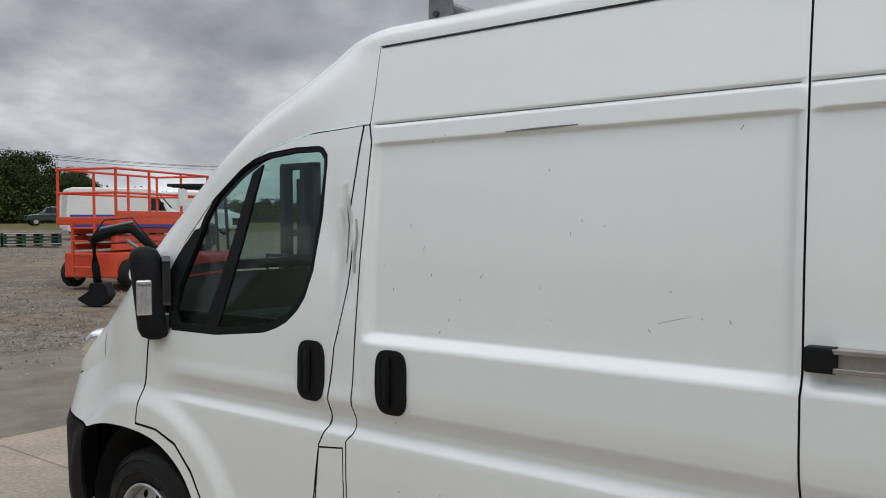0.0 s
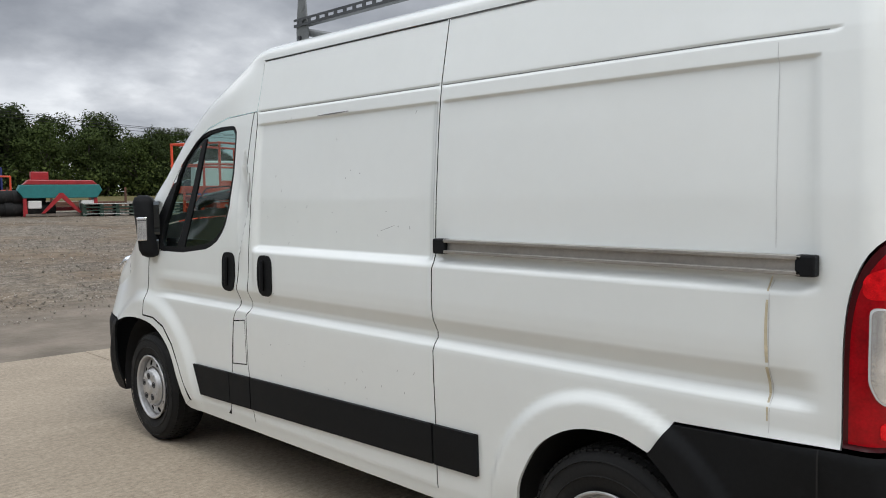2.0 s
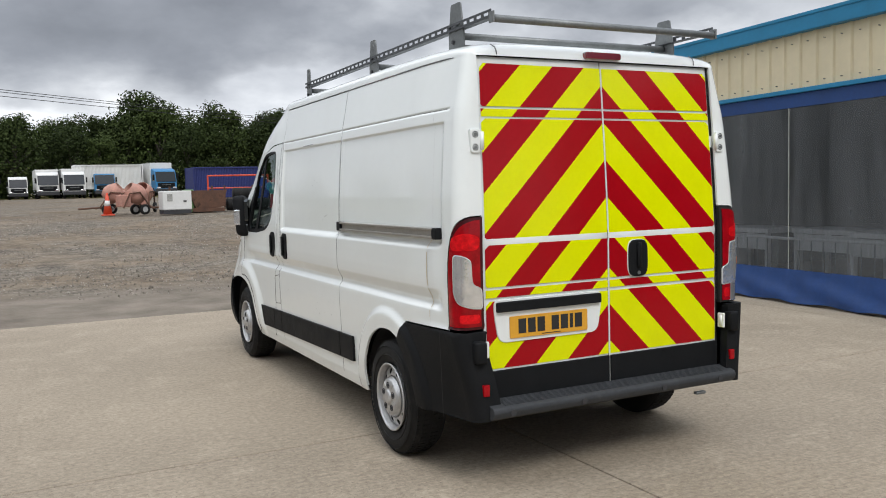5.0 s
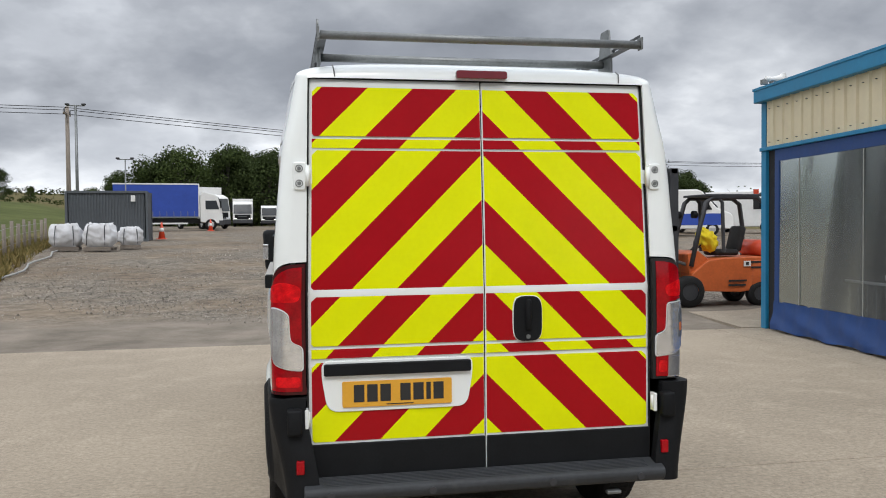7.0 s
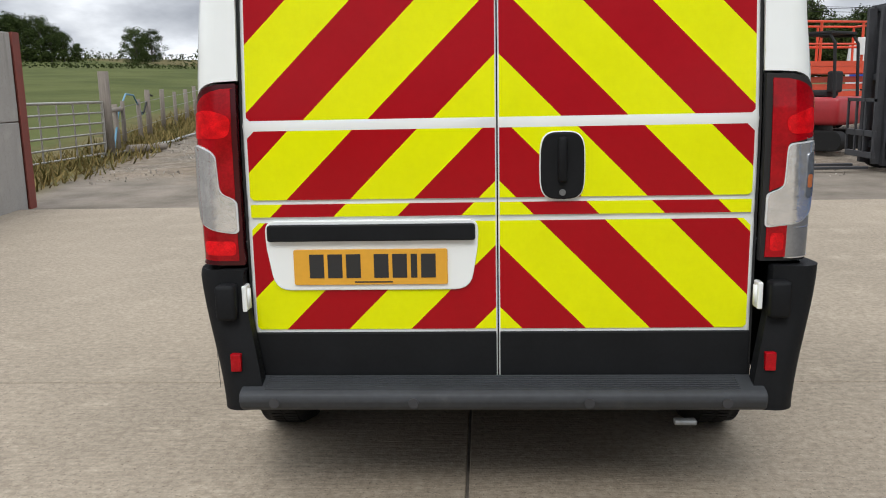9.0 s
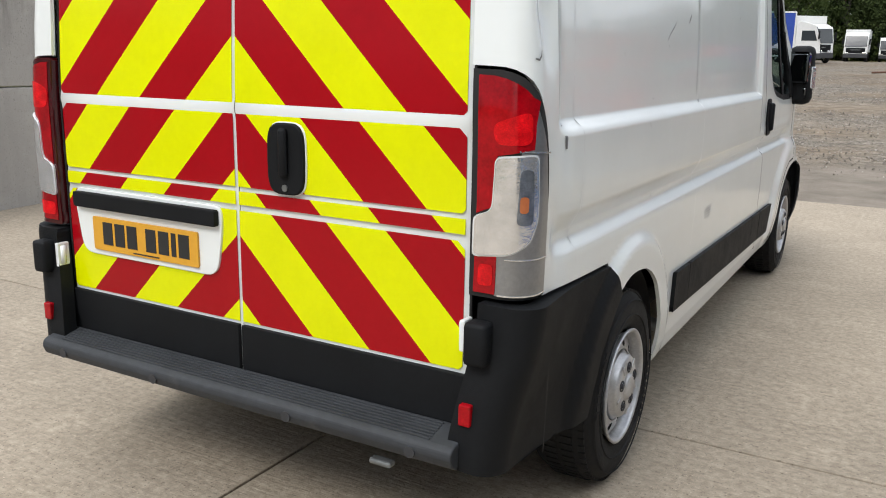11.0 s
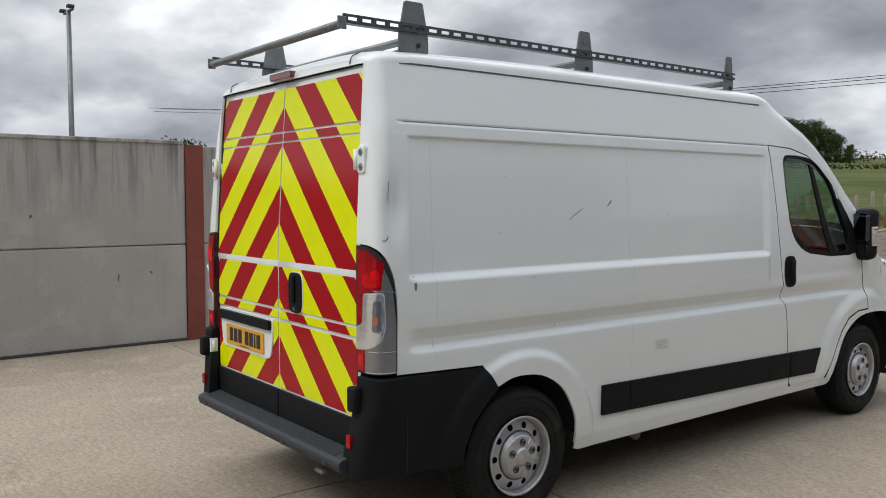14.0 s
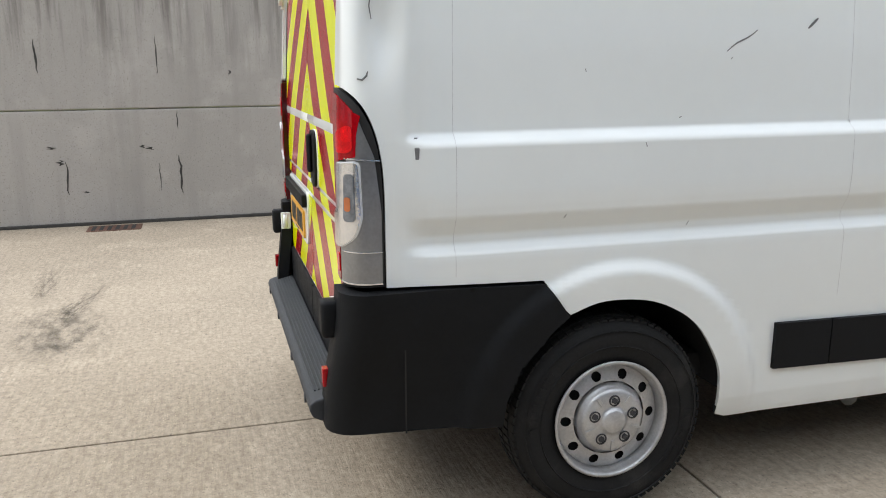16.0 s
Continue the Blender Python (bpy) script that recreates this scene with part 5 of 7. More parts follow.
# wheels
def build_wheel(side, y):
    w = thing("wheel", "", "")
    for key in list(w.keys()):
        del w[key]
    w.parent = van
    w.matrix_basis = pose(side * 0.962, y, 0.337)
    bm = bmesh.new()
    prof = [(0.190, -0.022), (0.212, -0.006), (0.255, 0.003), (0.285, 0.002), (0.308, -0.006), (0.324, -0.022), (0.333, -0.045), (0.336, -0.11), (0.333, -0.17), (0.315, -0.205), (0.26, -0.215), (0.190, -0.20)]
    add_turned(bm, prof, (0, 0, 0), "x", 72, side)
    bmesh.ops.recalc_face_normals(bm, faces=bm.faces[:])
    tyre = part("tyre", bm, RUBBER, w, smooth=True)
    bm = bmesh.new()
    for k in range(72):
        a = k * math.tau / 72
        m = Matrix.Rotation(a, 4, "X") @ Matrix.Rotation(0.25 * side, 4, "Z")
        for x0, x1 in ((-0.020, -0.050), (-0.058, -0.10), (-0.115, -0.16)):
            add_box(bm, (min(side * x0, side * x1), -0.011, 0.325), (max(side * x0, side * x1), 0.011, 0.3385 if x0 < -0.02 else 0.332), m=Matrix.Rotation(a, 4, "X"))
    part("tread", bm, RUBBER, tyre)["kind"] = "stuff"
    bm = bmesh.new()
    for r0 in (0.246, 0.297):
        add_turned(bm, [(r0, 0.001), (r0 + 0.002, 0.006), (r0 + 0.005, 0.001)], (0, 0, 0), "x", 72, side)
    # raised lettering kept as plain bars
    for c in (0.9, 4.0):
        for k in range(8):
            a = c + 0.10 * k
            add_box(bm, (min(0, side * 0.0055), -0.009, 0.262), (max(0, side * 0.0055), 0.009, 0.285), m=Matrix.Rotation(a, 4, "X"))
    part("sidewall_rib", bm, RUBBER, tyre)
    # pressed steel rim with ten round holes: the dish is a grid with holes left open
    bm = bmesh.new()
    dish = [(0.208, -0.004), (0.211, 0.004), (0.205, 0.007), (0.198, 0.003), (0.196, -0.006), (0.194, -0.020), (0.187, -0.034)]
    add_turned(bm, dish, (0, 0, 0), "x", 80, side)
    ringp = [(0.187, -0.034), (0.180, -0.034), (0.172, -0.031), (0.164, -0.028), (0.156, -0.026), (0.148, -0.024), (0.140, -0.022), (0.132, -0.020)]
    n = 160
    grid = []
    for r, o in ringp:
        grid.append([bm.verts.new((side * o, r * math.cos(k * math.tau / n), r * math.sin(k * math.tau / n))) for k in range(n)])

    def snap(v):
        r = math.hypot(v.co.y, v.co.z)
        a = math.atan2(v.co.z, v.co.y)
        step_a = math.tau / 10
        ca = round(a / step_a) * step_a
        hx, hz = 0.158 * math.cos(ca), 0.158 * math.sin(ca)
        d = math.hypot(v.co.y - hx, v.co.z - hz)
        return d, hx, hz
    hole_r = 0.0175
    for ringv in grid:
        for v in ringv:
            d, hx, hz = snap(v)
            if abs(d - hole_r) < 0.0042 and d > 1e-4:
                v.co.y, v.co.z = hx + (v.co.y - hx) * hole_r / d, hz + (v.co.z - hz) * hole_r / d
    for a, b in zip(grid, grid[1:]):
        for k in range(n):
            q = (a[k], a[(k + 1) % n], b[(k + 1) % n], b[k])
            c = sum((v.co for v in q), Vector()) / 4
            ca = round(math.atan2(c.z, c.y) / (math.tau / 10)) * math.tau / 10
            if math.hypot(c.y - 0.158 * math.cos(ca), c.z - 0.158 * math.sin(ca)) > hole_r * 0.93:
                bm.faces.new(q)
    hub = [(0.132, -0.020), (0.117, -0.016), (0.114, 0.002), (0.108, 0.008), (0.098, 0.012), (0.060, 0.014), (0.046, 0.012), (0.044, 0.020), (0.036, 0.024), (0.0005, 0.025)]
    add_turned(bm, hub, (0, 0, 0), "x", 80, side)
    bmesh.ops.remove_doubles(bm, verts=bm.verts[:], dist=0.0008)
    bmesh.ops.recalc_face_normals(bm, faces=bm.faces[:])
    rim = part("rim", bm, SILVER, w, "silver painted steel rim", smooth=True)
    rim.matrix_basis = Matrix.Diagonal((1, 0.945, 0.945, 1))
    for k in range(5):
        a = k * math.tau / 5 + 0.3
        y0, z0 = 0.074 * math.cos(a), 0.074 * math.sin(a)
        bm = bmesh.new()
        add_turned(bm, [(0.020, 0.012), (0.020, 0.0165), (0.016, 0.0165), (0.0145, 0.010)], (0, y0, z0), "x", 18, side)
        add_rod(bm, (side * 0.010, y0, z0), (side * 0.020, y0, z0), 0.0105, n=6)
        part("wheel_bolt", bm, CHARCOAL, rim)
    for k in range(5):
        a = k * math.tau / 5 + 0.3 + math.tau / 10
        bm = bmesh.new()
        add_box(bm, (min(side * 0.010, side * 0.0155), -0.006, 0.070), (max(side * 0.010, side * 0.0155), 0.006, 0.108), 0.002, m=Matrix.Rotation(a - math.pi / 2, 4, "X"))
        part("hub_rib", bm, SILVER, rim)
    part("brake_drum", rod((side * -0.05, 0, 0), (side * -0.16, 0, 0), 0.185, n=32), DARK, w)
    return w


for side in (-1, 1):
    for y in (0.820, 4.258):
        build_wheel(side, y)


# door mirrors
def build_mirror(side):
    m = thing("door_mirror", "", "")
    for key in list(m.keys()):
        del m[key]
    m.parent = van
    m["label"] = "tall black door mirror with clear side repeater"
    m.matrix_basis = pose(side * 0.978, 4.175 if side < 0 else 4.215, 1.345, 0, 0, 58 if side < 0 else -12)
    bm = bmesh.new()
    add_box(bm, (-0.090, -0.055, -0.188), (0.090, 0.070, 0.188), 0.045)
    for v in bm.verts:
        v.co.x *= 1.0 - 0.18 * max(0, v.co.z / 0.2)
        v.co.y += 0.02 * (v.co.z / 0.2)
    part("housing", bm, BLACKP, m, smooth=True)
    bm = box((-0.078, -0.0605, -0.055), (0.078, -0.0525, 0.150), 0.02)
    # the dark tint stands in for the dark reflection in the mirror
    glass = mat("mirror_glass", (0.10, 0.11, 0.115), 0.03, 1.0, vary=0.01, rough_vary=0) if "mirror_glass" not in bpy.data.materials else bpy.data.materials["mirror_glass"]
    part("mirror_glass", bm, glass, m)
    part("wide_angle_glass", box((-0.074, -0.0605, -0.150), (0.074, -0.0525, -0.075), 0.012), glass, m)
    ro = 0.022 if side < 0 else 0.0
    rep = part("repeater", box((min(side * 0.06, side * 0.0915), -0.024 + ro, -0.085), (max(side * 0.06, side * 0.0915), 0.036 + ro, 0.058), 0.008), LAMPCLEAR, m, "clear ribbed side repeater")
    for k in range(6):
        y0 = -0.019 + ro + 0.0095 * k
        part("rib", rod((side * 0.0905, y0, -0.078), (side * 0.0905, y0, 0.05), 0.0032, n=6), LAMPCLEAR, rep)
    part("lamp_frame", box((min(side * 0.06, side * 0.0925), -0.020 + ro, 0.034), (max(side * 0.06, side * 0.0925), 0.032 + ro, 0.040)), DARK, rep)
    for z0 in (-0.14, 0.11):
        bm = bmesh.new()
        add_box(bm, (min(-side * 0.15, -side * 0.06), -0.02, z0 - 0.035), (max(-side * 0.15, -side * 0.06), 0.045, z0 + 0.035), 0.014)
        arm = part("arm", bm, BLACKP, m, smooth=True)
        if side < 0:      # the housing is folded back, its arms are not
            arm.matrix_basis = Matrix.Rotation(radians(-58), 4, "Z")
    return m


build_mirror(-1)
build_mirror(1)


# cab interior
def build_interior():
    cloth = mat("dark_seat_cloth", (0.03, 0.032, 0.035), 0.9, vary=0.2, scale=20)
    for x in (-0.46, 0.46):
        seat = part("seat", box((x - 0.22, 3.15, 0.62), (x + 0.22, 3.68, 0.86), 0.06), cloth, van, "dark cloth cab seat", smooth=True)
        bm = bmesh.new()
        add_box(bm, (x - 0.22, -0.07, 0.0), (x + 0.22, 0.07, 0.68), 0.06)
        bmesh.ops.transform(bm, matrix=Matrix.Translation((0, 3.17, 0.80)) @ Matrix.Rotation(radians(12), 4, "X"), verts=bm.verts[:])
        part("backrest", bm, cloth, seat, smooth=True)
        part("headrest", box((x - 0.13, 2.99, 1.50), (x + 0.13, 3.09, 1.69), 0.04), cloth, seat, smooth=True)
    bm = bmesh.new()
    add_prism(bm, [(3.95, 0.75), (3.92, 1.12), (4.05, 1.22), (4.45, 1.20), (4.55, 1.05), (4.55, 0.75)], "x", -0.80, 0.80)
    bmesh.ops.bevel(bm, geom=bm.edges[:], offset=0.03, segments=2, affect="EDGES", profile=0.5)
    part("dashboard", bm, BLACKP, van, smooth=True)
    bm = bmesh.new()
    m = Matrix.Translation((0.42, 3.83, 1.13)) @ Matrix.Rotation(radians(-32), 4, "X")
    pts = [m @ Vector((0.19 * math.cos(k * math.tau / 28), 0, 0.19 * math.sin(k * math.tau / 28))) for k in range(29)]
    add_path(bm, pts, 0.016)
    for a in (0.5, 2.6, 4.7):
        add_rod(bm, m @ Vector((0, 0, 0)), m @ Vector((0.18 * math.cos(a), 0, 0.18 * math.sin(a))), 0.014)
    part("steering_wheel", bm, BLACKP, van, smooth=True)
    for side in (-1, 1):
        part("door_card", box((min(side * 0.86, side * 0.88), 3.3, 0.45), (max(side * 0.86, side * 0.88), 4.15, 1.27), 0.02), BLACKP, van)


build_interior()


# scratches, chips and stains on the paint
def mark(side, pts, material, width=0.004, off=0.0015, name="scratch"):
    bm = bmesh.new()
    rows = []
    for i, (s, z) in enumerate(pts):
        a, b = pts[max(i - 1, 0)], pts[min(i + 1, len(pts) - 1)]
        d = Vector((b[0] - a[0], b[1] - a[1])).normalized()
        w = width * (0.4 + 0.6 * math.sin(math.pi * (i + 0.5) / len(pts)))
        n = skin_normal(side, s, z) * off
        rows.append([bm.verts.new(skin_at(side, s - d.y * w * k, z + d.x * w * k) + n) for k in (-0.5, 0.5)])
    for a, b in zip(rows, rows[1:]):
        bm.faces.new((a[0], a[1], b[1], b[0]))
    return part(name, bm, material, van)


SCUFF = mat("grey_scuff", (0.16, 0.16, 0.16), 0.7, vary=0.3, scale=30)
mark(1, [(1.19 + 0.018 * i, 1.495 + 0.011 * i + 0.004 * math.sin(i)) for i in range(7)], SCUFF, 0.005)
mark(1, [(1.485 + 0.009 * i, 1.565 + 0.008 * i) for i in range(5)], SCUFF, 0.009)
mark(1, [(0.050, 1.685), (0.056, 1.655), (0.052, 1.62), (0.060, 1.585)], SCUFF, 0.004)
mark(1, [(0.02, 1.425), (0.035, 1.422), (0.046, 1.432), (0.050, 1.445)], SCUFF, 0.006)
mark(1, [(0.187, 1.20 + 0.03 * i) for i in range(3)], SCUFF, 0.014)
for i in range(5):
    mark(1, [(1.86 + 0.03 * k, 0.80 - 0.012 * i) for k in range(5)], mat("faint_grey_text", (0.52, 0.52, 0.51), 0.5) if i == 0 else bpy.data.materials["faint_grey_text"], 0.005, name="worn_label_bar")
mark(-1, [(2.25 + 0.03 * i, 1.893 - 0.0005 * i) for i in range(9)], SCUFF, 0.006)
mark(-1, [(1.92 + 0.015 * i, 1.39 - 0.004 * i) for i in range(7)], SCUFF, 0.0014)
mark(-1, [(3.125, 1.70), (3.118, 1.62), (3.124, 1.55), (3.128, 1.49)], SCUFF, 0.006)
mark(-1, [(3.06, 1.64), (3.052, 1.58), (3.06, 1.52), (3.056, 1.46)], GREYP, 0.014)
RUSTY = mat("rusty_stain", (0.56, 0.49, 0.34), 0.6, vary=0.2)
mark(-1, [(0.292 - 0.001 * math.sin(i * 1.3), 1.28 - 0.037 * i) for i in range(12)], RUSTY, 0.009, name="stain")
rnd = random.Random(4)
for _ in range(40):
    s, z = rnd.uniform(1.75, 2.95), rnd.choice([rnd.uniform(1.32, 1.62), rnd.uniform(0.62, 0.8), rnd.uniform(0.62, 1.9)])
    mark(-1, [(s, z), (s + rnd.uniform(-0.006, 0.01), z - rnd.uniform(0.003, 0.012))], SCUFF, 0.0022, name="chip")
for _ in range(14):
    s, z = rnd.uniform(0.3, 2.9), rnd.uniform(0.95, 1.8)
    mark(1, [(s, z), (s + rnd.uniform(-0.008, 0.012), z - rnd.uniform(0.002, 0.014))], SCUFF, 0.003, name="chip")
part("exhaust", rod((0.55, 1.95, 0.26), (0.80, 1.90, 0.215), 0.03, n=14), GALV, van, smooth=True)
part("tow_eye", box((0.54, -0.10, 0.335), (0.61, -0.07, 0.352), 0.006), GALV, van)


# ---- roof rack ----
RAILDARK = mat("dark_galvanised_rail", (0.085, 0.09, 0.095), 0.5, 0.5, vary=0.2, scale=9)


def build_rack():
    rack = thing("roof_rack", "grey steel roof rack with slotted rails and rear roller", "roof rack")
    for side in (-1, 1):
        x = side * 0.715
        for y, w0, w1 in ((0.35, 0.085, 0.052), (1.51, 0.070, 0.040), (2.872, 0.050, 0.030)):
            bm = prism(rounded([(y - w0, 2.288), (y - w0, 2.36), (y - w1, 2.525), (y + w1, 2.525), (y + w0, 2.36), (y + w0, 2.288)], 0.012, 3), "x", x - 0.004, x + 0.004)
            add_box(bm, (min(x, x - side * 0.05), y - w0, 2.288), (max(x, x - side * 0.05), y + w0, 2.296))
            post = part("post", bm, GALV, rack)
            for dz in (2.325, 2.40):
                part("bolt", rod((x + side * 0.004, y + w1 * 0.5, dz), (x + side * 0.014, y + w1 * 0.5, dz), 0.011, n=6), CHARCOAL, post)
            if y > 1:
                part("badge", rod((x + side * 0.004, y, 2.475), (x + side * 0.006, y, 2.475), 0.02, n=16), GALV, post)
        # slotted rail
        bm = bmesh.new()
        xr = side * 0.728
        for z0, z1 in ((2.382, 2.394), (2.409, 2.421)):
            add_box(bm, (xr - 0.0015, -0.04, z0), (xr + 0.0015, 2.93, z1))
        y = -0.04
        while y < 2.92:
            add_box(bm, (xr - 0.0012, y, 2.3935), (xr + 0.0012, y + 0.028, 2.4095))
            y += 0.0742
        add_box(bm, (min(xr, xr - side * 0.04), -0.04, 2.3805), (max(xr, xr - side * 0.04), 2.93, 2.383))
        part("slotted_rail", bm, RAILDARK, rack)
    part("rear_roller", rod((-0.72, -0.045, 2.374), (0.72, -0.045, 2.374), 0.019, n=20), GALV, rack, "worn grey rear roller", smooth=True)
    for y in (0.35, 1.51, 2.872):
        part("cross_bar", rod((-0.70, y, 2.355), (0.70, y, 2.355), 0.019, n=16), GALV, rack, smooth=True)
    for side in (-1, 1):
        part("roller_bracket", box((side * 0.728 - 0.005, -0.066, 2.352), (side * 0.728 + 0.005, -0.022, 2.408), 0.003), GALV, rack)
    return rack


build_rack()

# ---- vehicles and machines in the yard ----
def here(x, y, rz=0.0, dz=0.0):
    return pose(x, y, terrain(x, y) + dz, 0, 0, rz)


def simple_wheel(parent, x, y, r, w, axis="y", rim=SILVER):
    """A plain vehicle wheel whose axle lies along the given axis."""
    bm = bmesh.new()
    prof = [(r * 0.55, -w / 2), (r * 0.92, -w / 2), (r, -w / 3), (r, w / 3), (r * 0.92, w / 2), (r * 0.55, w / 2)]
    add_turned(bm, prof, (x, y, r), axis, 24)
    bmesh.ops.recalc_face_normals(bm, faces=bm.faces[:])
    wh = part("wheel", bm, RUBBER, parent, smooth=True)
    d = {"x": Vector((w * 0.4, 0, 0)), "y": Vector((0, w * 0.4, 0))}[axis]
    c = Vector((x, y, r))
    part("rim", rod(c - d, c + d, r * 0.56, n=20), rim, wh)
    return wh


def build_forklift():
    f = thing("forklift", "worn orange forklift truck with black mast and cage", "forklift", pose(7.04, 11.05, 0.013))
    body = part("body", prism(rounded([(-0.55, 0.30), (-0.62, 0.62), (-0.30, 0.86), (0.0, 0.90), (0.98, 0.92), (1.08, 0.75), (1.06, 0.36), (0.35, 0.26)], 0.06), "y", -0.50, 0.50, 0.02), ORANGE, f, "orange steel body")
    part("counterweight", box((0.55, -0.52, 0.30), (1.12, 0.52, 0.88), 0.08), ORANGE, body, smooth=True)
    part("cowl", prism([(-0.62, 0.60), (-0.66, 0.98), (-0.45, 1.04), (-0.25, 0.88)], "y", -0.42, 0.42, 0.02), ORANGE, body)
    part("number_tag", box((0.40, -0.530, 0.74), (0.54, -0.516, 0.84)), WHITE2, body)
    for k, (x0, w0, z0) in enumerate(((0.55, 0.20, 0.80), (0.55, 0.20, 0.70), (0.10, 0.36, 0.46), (0.10, 0.34, 0.38))):
        part("marking_bar", box((x0, -0.528, z0), (x0 + w0, -0.515, z0 + 0.035)), INK, body)
    part("number_bar", box((0.44, -0.536, 0.76), (0.50, -0.529, 0.82)), INK, body)
    for y in (-0.44, 0.44):
        simple_wheel(f, -0.66, y, 0.29, 0.20, rim=CHARCOAL)
        simple_wheel(f, 0.74, y, 0.23, 0.17, rim=CHARCOAL)
    for y in (-0.43, 0.43):
        cage = part("cage_side", tube([(-0.60, y, 0.75), (-0.42, y, 1.50), (-0.30, y, 1.92), (-0.18, y, 2.02), (0.70, y, 2.02), (0.86, y, 1.90), (0.92, y, 1.5), (0.93, y, 0.85)], 0.045), CHARCOAL, f, smooth=True)
        part("post", tube([(-0.05, y, 2.0), (0.02, y, 1.92), (0.05, y, 1.0)], 0.035), CHARCOAL, cage)
    part("roof_plate", box((-0.30, -0.48, 2.03), (0.85, 0.48, 2.075), 0.01), CHARCOAL, f)
    part("beacon", rod((0.78, -0.3, 2.07), (0.78, -0.3, 2.17), 0.05, n=14), LIFTRED, f, "orange warning beacon")
    seat = part("seat", box((-0.02, -0.24, 0.93), (0.48, 0.24, 1.05), 0.05), DARK, f, "black vinyl seat", smooth=True)
    bm = bmesh.new()
    add_box(bm, (-0.05, -0.22, 0.0), (0.08, 0.22, 0.50), 0.06)
    bmesh.ops.transform(bm, matrix=Matrix.Translation((0.46, 0, 1.0)) @ Matrix.Rotation(radians(14), 4, "Y"), verts=bm.verts[:])
    part("backrest", bm, DARK, seat, smooth=True)
    bm = bmesh.new()
    c = Vector((-0.22, 0, 1.22))
    add_path(bm, [c + Vector((0.06 * math.cos(k * math.tau / 20), 0.17 * math.cos(k * math.tau / 20) * 0 + 0.17 * math.sin(k * math.tau / 20), 0.15 * math.cos(k * math.tau / 20))) for k in range(21)], 0.014)
    add_rod(bm, (-0.45, 0, 0.95), c, 0.02)
    part("steering_wheel", bm, DARK, f, smooth=True)
    part("gas_cylinder", rod((0.95, -0.35, 1.06), (0.95, 0.35, 1.06), 0.16, n=20), LIFTRED, f, "red gas cylinder", smooth=True)
    for y in (-0.32, 0.32):
        part("work_lamp", rod((-0.52, y, 1.70), (-0.44, y, 1.70), 0.07, n=14), BLACKP, f)
        part("mast_channel", box((-0.98, y - 0.06, 0.10), (-0.82, y + 0.06, 2.55), 0.006), CHARCOAL, f, "black steel mast channel")
        part("inner_channel", box((-1.08, y * 0.72 - 0.05, 0.12), (-0.96, y * 0.72 + 0.05, 2.50), 0.006), CHARCOAL, f)
    for z in (0.35, 1.4, 2.45):
        part("mast_tie", box((-0.96, -0.38, z), (-0.84, 0.38, z + 0.10), 0.005), CHARCOAL, f)
    part("lift_ram", rod((-0.92, 0.0, 0.2), (-0.92, 0.0, 2.3), 0.045, n=14), CHARCOAL, f)
    for z in (0.22, 0.55):
        part("carriage_bar", box((-1.20, -0.48, z), (-1.14, 0.48, z + 0.09), 0.006), CHARCOAL, f)
    for y in (-0.47, -0.16, 0.16, 0.47):
        part("backrest_bar", box((-1.20, y - 0.02, 0.3), (-1.17, y + 0.02, 1.12)), CHARCOAL, f)
    part("backrest_top", box((-1.20, -0.49, 1.08), (-1.16, 0.49, 1.13)), CHARCOAL, f)
    for y in (-0.28, 0.28):
        part("fork", box((-2.1, y - 0.05, 0.05), (-1.16, y + 0.05, 0.09), 0.005), CHARCOAL, f)
        part("tilt_ram", rod((-0.85, y, 0.85), (-0.35, y, 0.70), 0.03), GALV, f)


build_forklift()


def build_jacket():
    j = thing("safety_jacket", "crumpled bright yellow safety jacket draped over the forklift controls", "jacket", pose(6.93, 10.95, 1.04))
    bm = bmesh.new()
    bmesh.ops.create_icosphere(bm, subdivisions=4, radius=1.0)
    for v in bm.verts:
        n = noise.noise(v.co * 2.3) * 0.35 + noise.noise(v.co * 5.5) * 0.16
        v.co = Vector((v.co.x * 0.17 * (1 + n) - 0.07 * v.co.z, v.co.y * 0.22 * (1 + n), 0.19 + v.co.z * 0.22 * (1 + n * 0.8)))
    part("cloth", bm, mat("yellow_cloth", (0.78, 0.60, 0.02), 0.85, vary=0.12, scale=6), j, smooth=True)


build_jacket()


